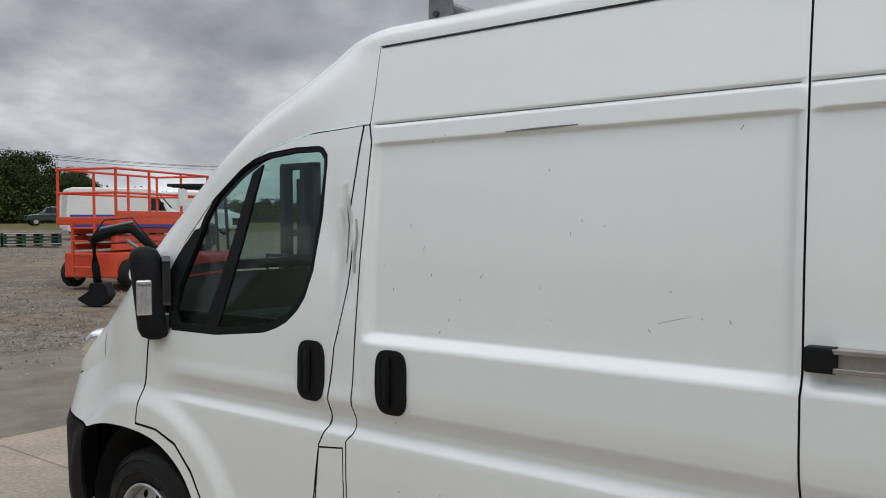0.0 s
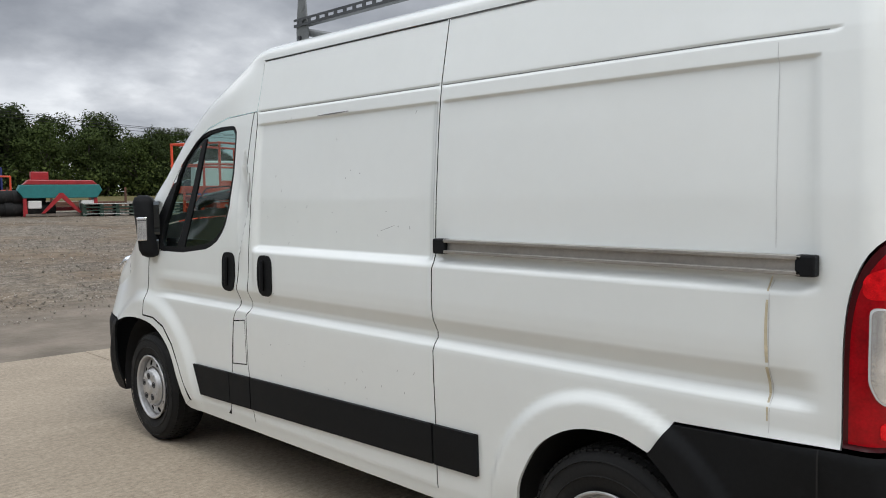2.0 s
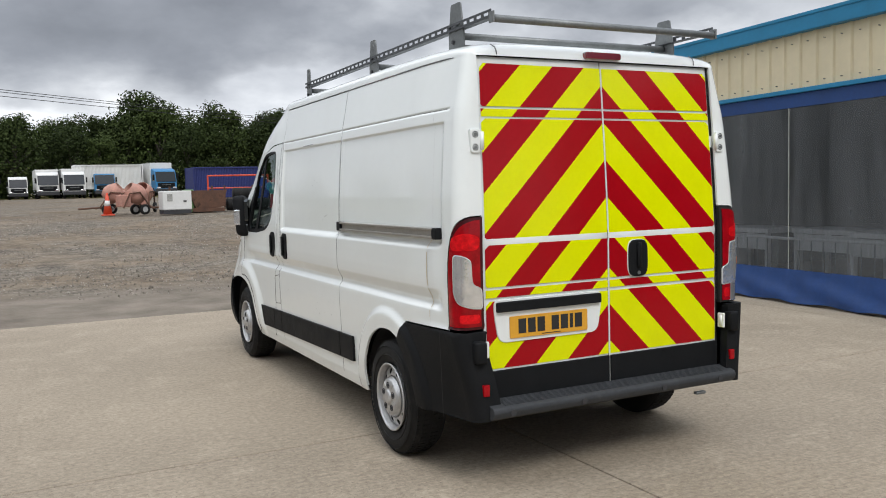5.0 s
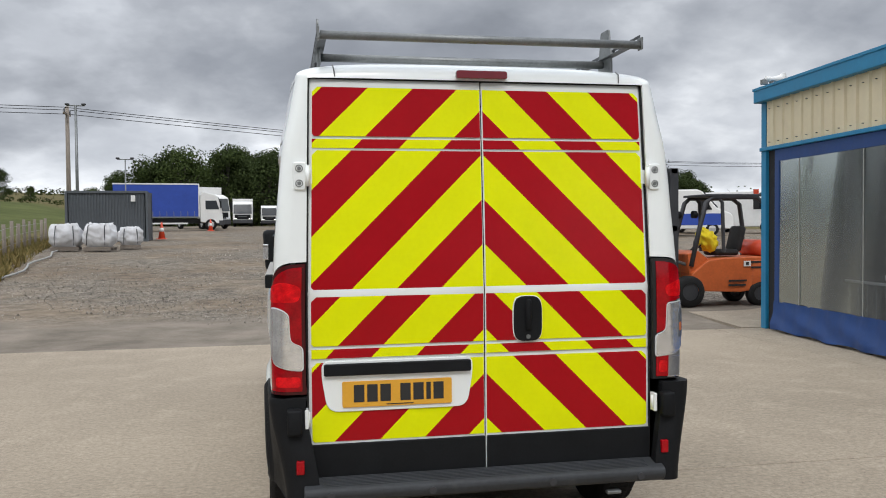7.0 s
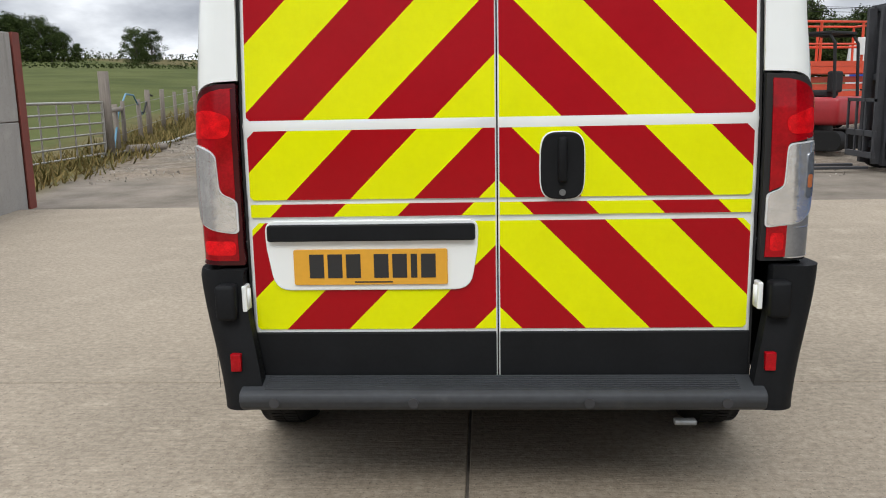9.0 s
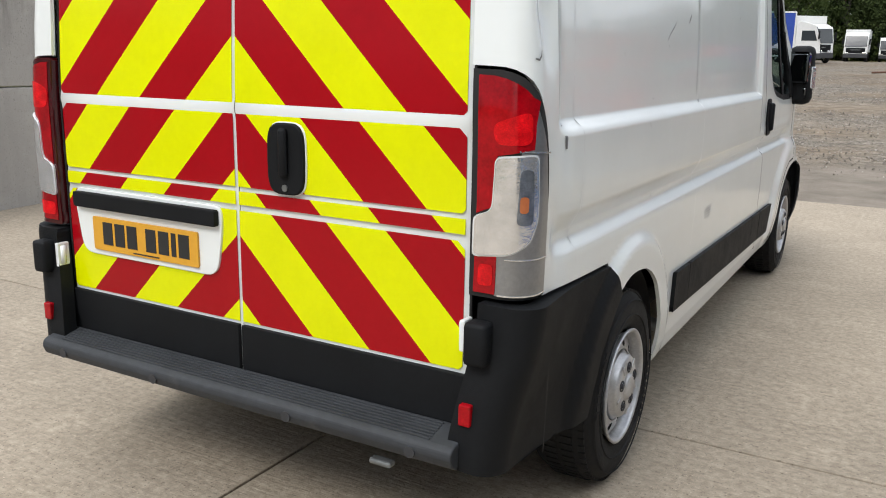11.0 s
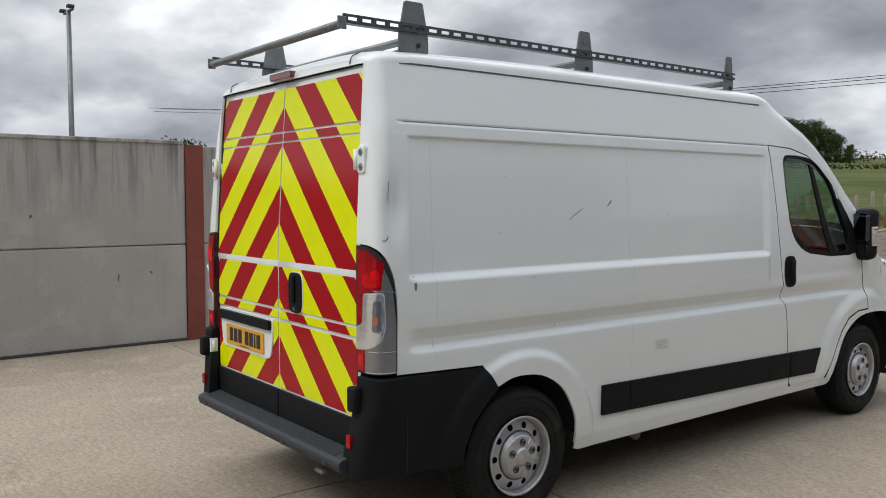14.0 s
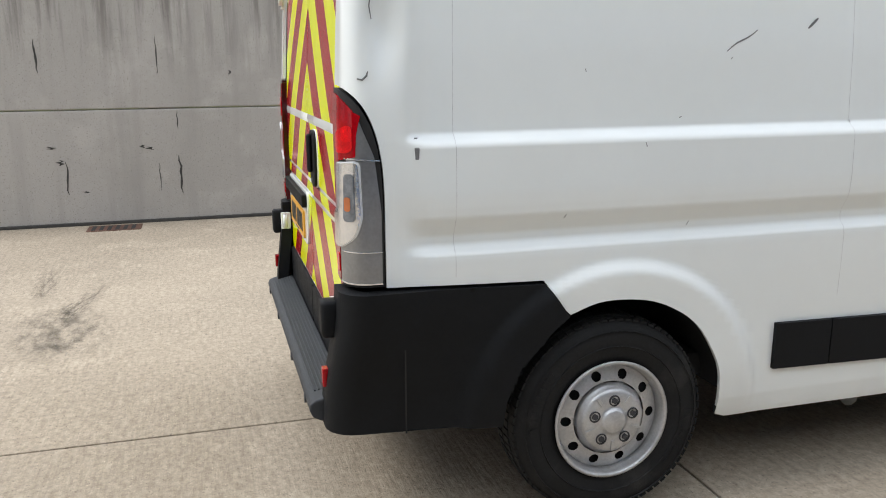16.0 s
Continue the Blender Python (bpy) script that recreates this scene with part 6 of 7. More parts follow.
def build_scissor_lift():
    L, W = 3.5, 1.5
    s = thing("scissor_lift", "red-orange scissor lift with railed platform, lowered", "scissor lift", here(7.93, 18.4, 21.5))
    part("chassis", box((-L / 2 + 0.1, -W / 2 + 0.1, 0.22), (L / 2 - 0.1, W / 2 - 0.1, 0.75), 0.03), LIFTRED, s)
    for x in (-L / 2 + 0.45, L / 2 - 0.45):
        for y in (-W / 2 + 0.05, W / 2 - 0.05):
            simple_wheel(s, x, y, 0.30, 0.22, rim=WHITE2)
    for k in range(3):
        z = 0.80 + 0.17 * k
        for y in (-0.5, 0.5):
            part("scissor_arm", box((-L / 2 + 0.2, y - 0.05, z), (L / 2 - 0.2, y + 0.05, z + 0.13), 0.01), LIFTRED, s)
    for k in range(9):
        part("hazard_mark", box((-1.2 + 0.26 * k, -W / 2 + 0.088, 0.60), (-1.06 + 0.26 * k, -W / 2 + 0.099, 0.66)), WHITE2, s)
    part("platform", box((-L / 2, -W / 2, 1.33), (L / 2, W / 2, 1.50), 0.015), LIFTRED, s)
    part("toe_board", box((-L / 2, -W / 2 - 0.004, 1.50), (L / 2, -W / 2 + 0.02, 1.62)), LIFTRED, s)
    part("control_panel", box((0.4, -W / 2 - 0.05, 1.75), (0.75, -W / 2 - 0.02, 2.15), 0.01), WHITE2, s)
    part("ladder_side", box((-L / 2 - 0.10, -0.3, 0.35), (-L / 2 - 0.05, -0.25, 1.4)), LIFTRED, s)
    part("ladder_side", box((-L / 2 - 0.10, 0.25, 0.35), (-L / 2 - 0.05, 0.30, 1.4)), LIFTRED, s)
    for k in range(4):
        part("ladder_rung", rod((-L / 2 - 0.075, -0.27, 0.45 + 0.27 * k), (-L / 2 - 0.075, 0.27, 0.45 + 0.27 * k), 0.02), LIFTRED, s)
    for z in (2.0, 2.5):
        for y in (-W / 2 + 0.03, W / 2 - 0.03):
            part("rail", rod((-L / 2, y, z), (L / 2, y, z), 0.026), LIFTRED, s)
        for x in (-L / 2 + 0.03, L / 2 - 0.03):
            part("rail", rod((x, -W / 2, z), (x, W / 2, z), 0.026), LIFTRED, s)
    for x in (-L / 2 + 0.03, -0.6, 0.6, L / 2 - 0.03):
        for y in (-W / 2 + 0.03, W / 2 - 0.03):
            part("rail_post", rod((x, y, 1.48), (x, y, 2.5), 0.03), LIFTRED, s)


build_scissor_lift()


def build_digger():
    d = thing("mini_digger", "small red and black tracked mini excavator, arm folded", "excavator", here(6.34, 14.22, 130))
    for y in (-0.38, 0.38):
        bm = prism(rounded([(-0.75, 0.03), (-0.85, 0.22), (-0.75, 0.40), (0.75, 0.40), (0.85, 0.22), (0.75, 0.03)], 0.1), "y", y - 0.12, y + 0.12, 0.01)
        part("track", bm, RUBBER, d)
    part("body", box((-0.72, -0.48, 0.50), (0.35, 0.48, 1.02), 0.08), mat("dark_red_paint", (0.33, 0.02, 0.025), 0.4), d, smooth=True)
    part("turntable", rod((0, 0, 0.38), (0, 0, 0.52), 0.34, n=24), CHARCOAL, d)
    part("seat", box((-0.35, -0.22, 1.02), (0.05, 0.22, 1.15), 0.04), DARK, d)
    part("seat_back", box((-0.42, -0.22, 1.1), (-0.32, 0.22, 1.5), 0.04), DARK, d)
    for y in (-0.42, 0.42):
        part("cage_post", tube([(-0.6, y, 1.0), (-0.55, y, 2.0), (-0.45, y, 2.15), (0.2, y, 2.18)], 0.03), DARK, d)
    part("cage_roof", box((-0.5, -0.46, 2.17), (0.28, 0.46, 2.22), 0.01), DARK, d)
    part("dozer_blade", box((0.85, -0.52, 0.05), (0.92, 0.52, 0.36), 0.02), CHARCOAL, d)
    part("boom", tube([(0.35, 0.0, 0.75), (0.75, 0.0, 1.15), (1.05, 0.0, 1.42), (1.35, 0.0, 1.40), (1.75, 0.0, 1.22)], 0.085, 8), BLACKP, d, smooth=True)
    part("dipper", tube([(1.62, 0.0, 1.38), (1.75, 0.0, 1.22), (1.72, 0.0, 0.75), (1.68, 0.0, 0.42)], 0.075, 8), BLACKP, d, smooth=True)
    part("boom_ram", rod((0.55, 0.0, 0.78), (1.15, 0.0, 1.22), 0.035), GALV, d)
    part("dipper_ram", rod((1.0, 0.0, 1.55), (1.62, 0.0, 1.42), 0.03), GALV, d)
    part("hose", tube([(0.6, 0.1, 1.1), (1.0, 0.14, 1.62), (1.5, 0.12, 1.58), (1.8, 0.1, 1.2)], 0.014), DARK, d)
    part("bucket", prism(rounded([(1.50, 0.44), (1.42, 0.20), (1.55, 0.03), (1.82, 0.04), (2.0, 0.16), (1.78, 0.30), (1.76, 0.45)], 0.04), "y", -0.19, 0.19, 0.01), BLACKP, d)


build_digger()


def build_far_van(at, blue):
    v = thing("panel_van", "white panel van with a navy blue lower band" if blue else "plain white high-roof panel van", "van", at)
    prof = rounded([(-2.7, 0.35), (-2.75, 1.2), (-2.66, 2.30), (-2.5, 2.42), (1.0, 2.42), (1.25, 2.32), (2.0, 1.42), (2.7, 1.16), (2.82, 0.9), (2.82, 0.35)], 0.12)
    part("body", prism(prof, "y", -0.95, 0.95, 0.06), WHITE2, v)
    if blue:
        for y in (-0.962, 0.962):
            part("blue_band", box((-2.6, y - 0.004, 0.55), (2.2, y + 0.004, 1.15)), BLUEC, v)
    for y in (-0.957, 0.957):
        part("side_window", prism([(1.02, 1.35), (1.75, 1.35), (1.38, 1.98), (1.02, 2.0)], "y", y - 0.006, y + 0.006), DARK, v)
    q = [Vector((1.30, -0.80, 2.29)), Vector((1.30, 0.80, 2.29)), Vector((2.02, 0.86, 1.45)), Vector((2.02, -0.86, 1.45))]
    bm = bmesh.new()
    off = Vector((0.03, 0, 0.025))
    vs = [bm.verts.new(p + off) for p in q] + [bm.verts.new(p - off) for p in q]
    for f in ((0, 1, 2, 3), (7, 6, 5, 4), (0, 4, 5, 1), (1, 5, 6, 2), (2, 6, 7, 3), (3, 7, 4, 0)):
        bm.faces.new([vs[k] for k in f])
    bmesh.ops.recalc_face_normals(bm, faces=bm.faces[:])
    part("windscreen", bm, mat("dark_screen", (0.02, 0.025, 0.028), 0.08, spec=0.6) if "dark_screen" not in bpy.data.materials else bpy.data.materials["dark_screen"], v)
    part("sheet_of_paper", box((1.62, 0.2, 1.72), (1.70, 0.55, 2.0)), WHITE2, v)
    for y in (-1.06, 1.06):
        part("door_mirror", box((1.45, y - 0.08, 1.40), (1.58, y + 0.08, 1.75), 0.04), BLACKP, v)
    part("grille", box((2.80, -0.6, 0.55), (2.85, 0.6, 0.95), 0.02), BLACKP, v)
    for x in (-1.75, 1.75):
        for y in (-0.85, 0.85):
            simple_wheel(v, x, y, 0.34, 0.22)
    return v


build_far_van(here(19.8, 38.4, -21), True)
build_far_van(here(26.0, 42.0, -60), False)
build_far_van(here(22.8, 45.0, -75), False)


def build_lorry(at, body_colour, length, cab_colour=None, curtain=False, label="", top=3.62):
    cabm = cab_colour or WHITE2
    v = thing("lorry", label, "lorry", at)
    # cab: front faces +x
    part("cab", prism(rounded([(-0.95, 0.65), (-0.95, 2.75), (-0.7, 3.05), (0.35, 2.75), (0.72, 1.7), (0.80, 0.55), (-0.1, 0.55)], 0.12), "y", -1.15, 1.15, 0.05), cabm, v)
    dk = bpy.data.materials["dark_screen"]
    part("windscreen", prism([(0.38, 2.62), (0.44, 2.64), (0.80, 1.56), (0.74, 1.54)], "y", -1.06, 1.06), dk, v)
    for y in (-1.155, 1.155):
        part("cab_window", prism([(-0.55, 1.65), (0.50, 1.65), (0.28, 2.35), (-0.55, 2.35)], "y", y - 0.006, y + 0.006), dk, v)
        part("mirror", box((0.55, y * 1.12 - 0.08, 1.75), (0.66, y * 1.12 + 0.08, 2.35), 0.03), BLACKP, v)
    part("grille", box((0.74, -0.92, 0.86), (0.84, 0.92, 1.42), 0.03), BLACKP, v)
    part("badge_bar", box((0.83, -0.5, 1.18), (0.855, 0.5, 1.24), 0.005), GALV, v)
    part("bumper", box((0.45, -1.16, 0.38), (0.88, 1.16, 0.80), 0.05), CHARCOAL, v)
    for y in (-0.85, 0.85):
        part("headlamp", box((0.84, y - 0.2, 0.82), (0.90, y + 0.2, 0.98), 0.02), LAMPCLEAR, v)
        simple_wheel(v, -0.15, y * 1.2, 0.46, 0.28)
        simple_wheel(v, -length + 1.2, y * 1.2, 0.46, 0.30)
    if length > 2.5:
        body = part("load_body", box((-1.05 - length, -1.18, 1.05), (-1.05, 1.18, top), 0.02), body_colour, v)
        part("top_rail", box((-1.08 - length, -1.20, top - 0.04), (-1.02, 1.20, top + 0.06), 0.01), WHITE2, body)
        part("head_board", box((-1.09, -1.19, 1.0), (-1.0, 1.19, top + 0.04), 0.01), WHITE2, body)
        if curtain:
            for k in range(12):
                part("strap", box((-1.4 - k * (length - 0.6) / 11, -1.198, 1.0), (-1.36 - k * (length - 0.6) / 11, -1.183, 1.5)), GALV, body)
            part("side_rail", box((-1.0 - length, -1.205, 0.98), (-1.05, -1.182, 1.10)), GALV, body)
        part("side_guard", box((-length, -1.2, 0.5), (-1.9, -1.16, 0.62)), WHITE2, v)
    part("chassis", box((-1.0 - max(length, 1.2), -0.45, 0.55), (0.3, 0.45, 0.95), 0.01), CHARCOAL, v)
    return v


build_lorry(here(-6.6, 66.3, 8), BLUEC, 6.3, curtain=True, label="white cab lorry with a blue curtain-sided body")
build_lorry(here(-6.9, 72.5, -60), WHITE2, 6.0, label="white box lorry facing the yard")
for x, y, col, lab in ((-5.4, 92, WHITE2, "white box lorry with dark bumper"), (-2.6, 95, CHARCOAL, "white flatbed tipper lorry"), (0.2, 94, WHITE2, "tall white lorry with a black grille"), (2.6, 92, GALV, "white cab lorry with a grey box body"), (5.8, 95, BLUEC, "bright blue cab lorry")):
    sky_cab = mat("sky_blue_cab", (0.03, 0.20, 0.42), 0.4) if col is BLUEC else None
    build_lorry(here(x, y, -88) @ Matrix.Scale(0.78 if col is CHARCOAL else 0.92, 4), col, 6.0, sky_cab, label=lab, top=1.7 if col is CHARCOAL else 3.3)
build_lorry(here(11.8, 93, -82), WHITE2, 6.5, bpy.data.materials["sky_blue_cab"], label="bright blue cab lorry parked by the trees")


def build_container(name, at, l, w, h, m, label):
    c = thing(name, label, "container", at)
    for y in (-w / 2, w / 2):
        bm = bmesh.new()
        n = int(l / 0.14)
        pr = []
        for k in range(n):
            x = -l / 2 + 0.1 + (l - 0.2) * k / n
            pr += [(x, 0.0), (x + 0.05, 0.0), (x + 0.07, 0.03), (x + 0.12, 0.03)]
        vs = [[bm.verts.new((x, y - math.copysign(o + 0.01, y), z)) for x, o in pr] for z in (0.12, h - 0.08)]
        for i in range(len(pr) - 1):
            bm.faces.new((vs[0][i], vs[0][i + 1], vs[1][i + 1], vs[1][i]))
        part("side_wall", bm, m, c)
        for z in (0.0, h - 0.1):
            part("side_rail", box((-l / 2, y - 0.05, z), (l / 2, y + 0.05, z + 0.12), 0.01), m, c)
        for x in (-l / 2, l / 2):
            part("corner_post", box((x - 0.06, y - 0.06, 0), (x + 0.06, y + 0.06, h), 0.01), m, c)
    for x in (-l / 2, l / 2):
        part("end_wall", box((x - 0.02, -w / 2, 0.05), (x + 0.02, w / 2, h - 0.02)), m, c)
    part("roof", box((-l / 2, -w / 2, h - 0.05), (l / 2, w / 2, h)), m, c)
    return c


box1 = build_container("storage_container", here(-9.38, 40.5, 4, -0.05), 3.65, 2.4, 2.45, GREYSTEEL, "dark grey corrugated steel storage container")
part("notice", box((1.10, -1.27, 1.95), (1.30, -1.245, 2.25)), WHITE2, box1)
NAVY = mat("navy_container_paint", (0.02, 0.03, 0.14), 0.5)
build_container("navy_container", here(13.0, 68, 5), 6.0, 2.4, 2.5, NAVY, "navy blue container with pale lettering bars")
build_container("white_trailer", here(6.3, 96, 0, 0.9), 7.0, 2.5, 2.6, WHITE2, "plain white box trailer")


def build_bag(at, w, h, seed):
    b = thing("bulk_bag", "full white woven bulk bag with dark straps on a pallet", "bag", at, group="bulk bags by the fence")
    pal = part("pallet", box((-w * 0.45, -w * 0.4, 0.09), (w * 0.45, w * 0.4, 0.13)), TIMBER, b)
    for y in (-0.35, 0, 0.35):
        part("pallet_bearer", box((-w * 0.45, y * w - 0.05, 0.0), (w * 0.45, y * w + 0.05, 0.09)), TIMBER, pal)
    bm = bmesh.new()
    bmesh.ops.create_cube(bm, size=1.0)
    bmesh.ops.subdivide_edges(bm, edges=bm.edges[:], cuts=15, use_grid_fill=True)
    for v in bm.verts:
        p = v.co.copy()
        k = 1 - 0.42 * max(0, (abs(p.x) + abs(p.y)) - 0.5) - 0.16 * smooth(abs(p.z), 0.25, 0.5)
        bulge = 1 + 0.14 * math.cos(p.z * math.pi)
        n = noise.noise(p * 3.1 + Vector((seed, 0, 0))) * 0.10 + noise.noise(p * 7.3 + Vector((0, seed, 0))) * 0.09 + noise.noise(p * 15 + Vector((seed, seed, 0))) * 0.05
        v.co = Vector((p.x * w * k * bulge * (1 + n), p.y * w * 0.85 * k * bulge * (1 + n), 0.13 + (p.z + 0.5) * h * (1 + 0.9 * n * (p.z > 0.3))))
    part("sack", bm, BULK, b, smooth=True)
    for x in (-0.3, 0.3):
        part("strap", tube([(x * w, -w * 0.51, 0.2), (x * w, -w * 0.53, h * 0.6), (x * w * 0.9, -w * 0.42, h * 1.08), (x * w * 0.8, 0, h * 1.2)], 0.018), CHARCOAL, b)


build_bag(here(-9.14, 30.78, 6), 1.12, 0.84, 1)
build_bag(here(-7.80, 30.3, -5), 1.10, 0.86, 2)
build_bag(here(-6.92, 31.6, 10), 0.86, 0.70, 3)


def build_cone(x, y, h=0.75):
    c = thing("traffic_cone", "orange traffic cone with a white sleeve", "cone", here(x, y), group="traffic cones")
    part("base", box((-h * 0.27, -h * 0.27, 0), (h * 0.27, h * 0.27, 0.05), 0.01), LIFTRED, c)
    part("cone", rod((0, 0, 0.04), (0, 0, h), h * 0.2, h * 0.04, 16), LIFTRED, c, smooth=True)
    part("sleeve", rod((0, 0, h * 0.42), (0, 0, h * 0.66), h * 0.137, h * 0.098, 16), WHITE2, c, smooth=True)


build_cone(0.55, 34.2, 0.95)
build_cone(-7.1, 41.6, 0.9)
build_cone(-6.4, 62.6, 0.9)


# ---- plant and scrap along the far edge of the yard ----
RUST = mat("rusty_steel", (0.11, 0.055, 0.035), 0.85, vary=0.35, scale=3, spot=(0.05, 0.03, 0.02))
TEAL = mat("teal_paint", (0.02, 0.17, 0.17), 0.45, vary=0.12)
DKGREEN = mat("dark_green_rack", (0.018, 0.045, 0.03), 0.6, vary=0.2)
PINK = mat("faded_orange_paint", (0.42, 0.22, 0.17), 0.7, vary=0.25, scale=3)


def build_generator():
    g = thing("generator", "white cabinet diesel generator on a black skid", "generator", here(3.2, 33.6, 4))
    part("skid", box((-0.58, -0.40, 0), (0.58, 0.40, 0.18), 0.01), CHARCOAL, g)
    part("cabinet", box((-0.60, -0.42, 0.18), (0.60, 0.42, 0.98), 0.03), WHITE2, g)
    part("vent", box((-0.42, -0.435, 0.55), (-0.20, -0.415, 0.85)), GREYP, g)
    part("latch", box((0.25, -0.435, 0.50), (0.38, -0.415, 0.57)), INK, g)


def build_mixer(x, y, rz):
    m = thing("cement_mixer", "faded orange towable cement mixer, rusty frame", "cement mixer", here(x, y, rz), group="cement mixers")
    bm = bmesh.new()
    add_turned(bm, [(0.05, -0.42), (0.30, -0.40), (0.42, -0.15), (0.42, 0.05), (0.26, 0.38), (0.24, 0.38), (0.38, 0.0)], (0, 0, 0), "z", 22)
    bmesh.ops.transform(bm, matrix=Matrix.Translation((0, 0, 0.92)) @ Matrix.Rotation(radians(-50), 4, "Y"), verts=bm.verts[:])
    part("drum", bm, PINK, m, smooth=True)
    part("frame", tube([(-0.7, -0.35, 0.3), (-0.4, -0.35, 0.9), (0.0, -0.45, 0.95), (0.5, -0.35, 0.3), (0.7, -0.3, 0.25)], 0.035), RUST, m)
    part("frame", tube([(-0.7, 0.35, 0.3), (-0.4, 0.35, 0.9), (0.0, 0.45, 0.95), (0.5, 0.35, 0.3), (0.7, 0.3, 0.25)], 0.035), RUST, m)
    part("drawbar", rod((0.5, 0, 0.3), (1.5, 0, 0.25), 0.04), RUST, m)
    part("engine_box", box((-0.75, -0.25, 0.35), (-0.3, 0.25, 0.85), 0.03), PINK, m)
    for y0 in (-0.42, 0.42):
        simple_wheel(m, 0.2, y0, 0.22, 0.12)


def build_skip(x, y):
    s = thing("tipping_skip", "rusty brown tipping skip on a low frame", "skip", here(x, y, 2))
    part("hopper", prism([(-0.85, 0.95), (-0.55, 0.18), (0.55, 0.18), (0.85, 0.95), (0.79, 0.95), (0.50, 0.25), (-0.50, 0.25), (-0.79, 0.95)], "y", -0.55, 0.55), RUST, s)
    for y0 in (-0.55, 0.55):
        part("end_plate", prism([(-0.85, 0.95), (-0.55, 0.18), (0.55, 0.18), (0.85, 0.95)], "y", y0 - 0.01, y0 + 0.01), RUST, s)
        part("runner", box((-0.7, y0 - 0.05, 0.0), (0.7, y0 + 0.05, 0.17), 0.01), RUST, s)


build_generator()
build_mixer(1.65, 34.1, 20)
build_mixer(0.95, 35.6, 160)
build_mixer(2.3, 36.4, 70)
build_skip(4.75, 35.0)
gb = thing("green_crate", "pale green upright steel crate", "crate", here(4.0, 35.0))
part("shell", box((-0.18, -0.4, 0), (0.18, 0.4, 1.0), 0.03), mat("pale_green_paint", (0.14, 0.25, 0.10), 0.6), gb)
for k in range(7):
    roll = thing("black_pipe_coil", "stacked black ribbed plastic pipe coil", "pipe coil", here(6.35 + 0.62 * (k % 4) + 0.3 * (k // 4), 35.2 - 0.15 * (k % 4), 0, 0.47 * (k // 4)), group="black pipe coils")
    bm = bmesh.new()
    add_turned(bm, [(0.02, -0.62), (0.27, -0.60)] + [(0.27 + 0.02 * (j % 2), -0.58 + 0.04 * j) for j in range(30)] + [(0.27, 0.60), (0.02, 0.62)], (0, 0, 0.28), "x", 18)
    part("coil", bm, RUBBER, roll, smooth=True)


def build_spreader():
    """A hopper machine in teal on a red frame, with a long red drill bar behind it."""
    s = thing("seed_drill", "teal hopper farm machine on a red steel frame", "farm machine", here(9.0, 34.6, -12))
    part("hopper", prism([(-1.55, 1.02), (-1.35, 0.72), (1.35, 0.72), (1.55, 1.02), (1.45, 1.25), (-1.45, 1.25)], "y", -0.5, 0.5, 0.02), TEAL, s)
    part("cover", prism([(-1.35, 1.25), (-1.15, 1.45), (1.2, 1.42), (1.4, 1.25)], "y", -0.45, 0.45, 0.03), bpy.data.materials["dark_red_paint"], s)
    for x in (-1.3, 1.3):
        part("end_frame", prism([(x - 0.08, 0.0), (x + 0.08, 0.0), (x + 0.06, 0.75), (x - 0.06, 0.75)], "y", -0.45, 0.45), bpy.data.materials["dark_red_paint"], s)
    part("a_frame", prism([(-0.75, 0.12), (-0.62, 0.12), (0.0, 0.72), (0.62, 0.12), (0.75, 0.12), (0.06, 0.92), (-0.06, 0.92)], "y", -0.62, -0.52), bpy.data.materials["dark_red_paint"], s)
    part("tank", box((-1.2, -0.4, 0.30), (-0.7, 0.3, 0.62), 0.04), WHITE2, s)
    part("tank", box((0.75, -0.4, 0.30), (1.25, 0.3, 0.62), 0.04), WHITE2, s)
    part("beam", box((-1.6, 0.35, 0.2), (1.6, 0.5, 0.35), 0.01), bpy.data.materials["dark_red_paint"], s)
    part("upper_box", box((-1.0, 0.2, 1.45), (-0.35, 0.7, 1.78), 0.03), bpy.data.materials["dark_red_paint"], s)
    part("skid_pallet", box((-1.3, -0.55, 0.0), (1.3, 0.5, 0.10), 0.01), TIMBER, s)


build_spreader()
for k in range(4):
    r = thing("steel_rack", "dark green stacked steel stillage with white edges", "rack", here(10.55 + 1.05 * (k % 2) * 2, 33.6 - 0.35 * (k % 2), -14, 0.26 * (k // 2)) @ Matrix.Diagonal((1, 1, 0.58, 1)), group="stacked green racks")
    part("frame", box((-1.02, -0.5, 0.10), (1.02, 0.5, 0.20), 0.01), DKGREEN, r)
    part("frame", box((-1.02, -0.5, 0.34), (1.02, 0.5, 0.43), 0.01), DKGREEN, r)
    for x in (-0.95, -0.3, 0.3, 0.95):
        part("foot", box((x - 0.07, -0.5, 0.0), (x + 0.07, 0.5, 0.36), 0.01), DKGREEN, r)
    part("edge_strip", box((-1.0, -0.515, 0.385 if k > 1 else 0.14), (1.0, -0.502, 0.42 if k > 1 else 0.165)), WHITE2, r)
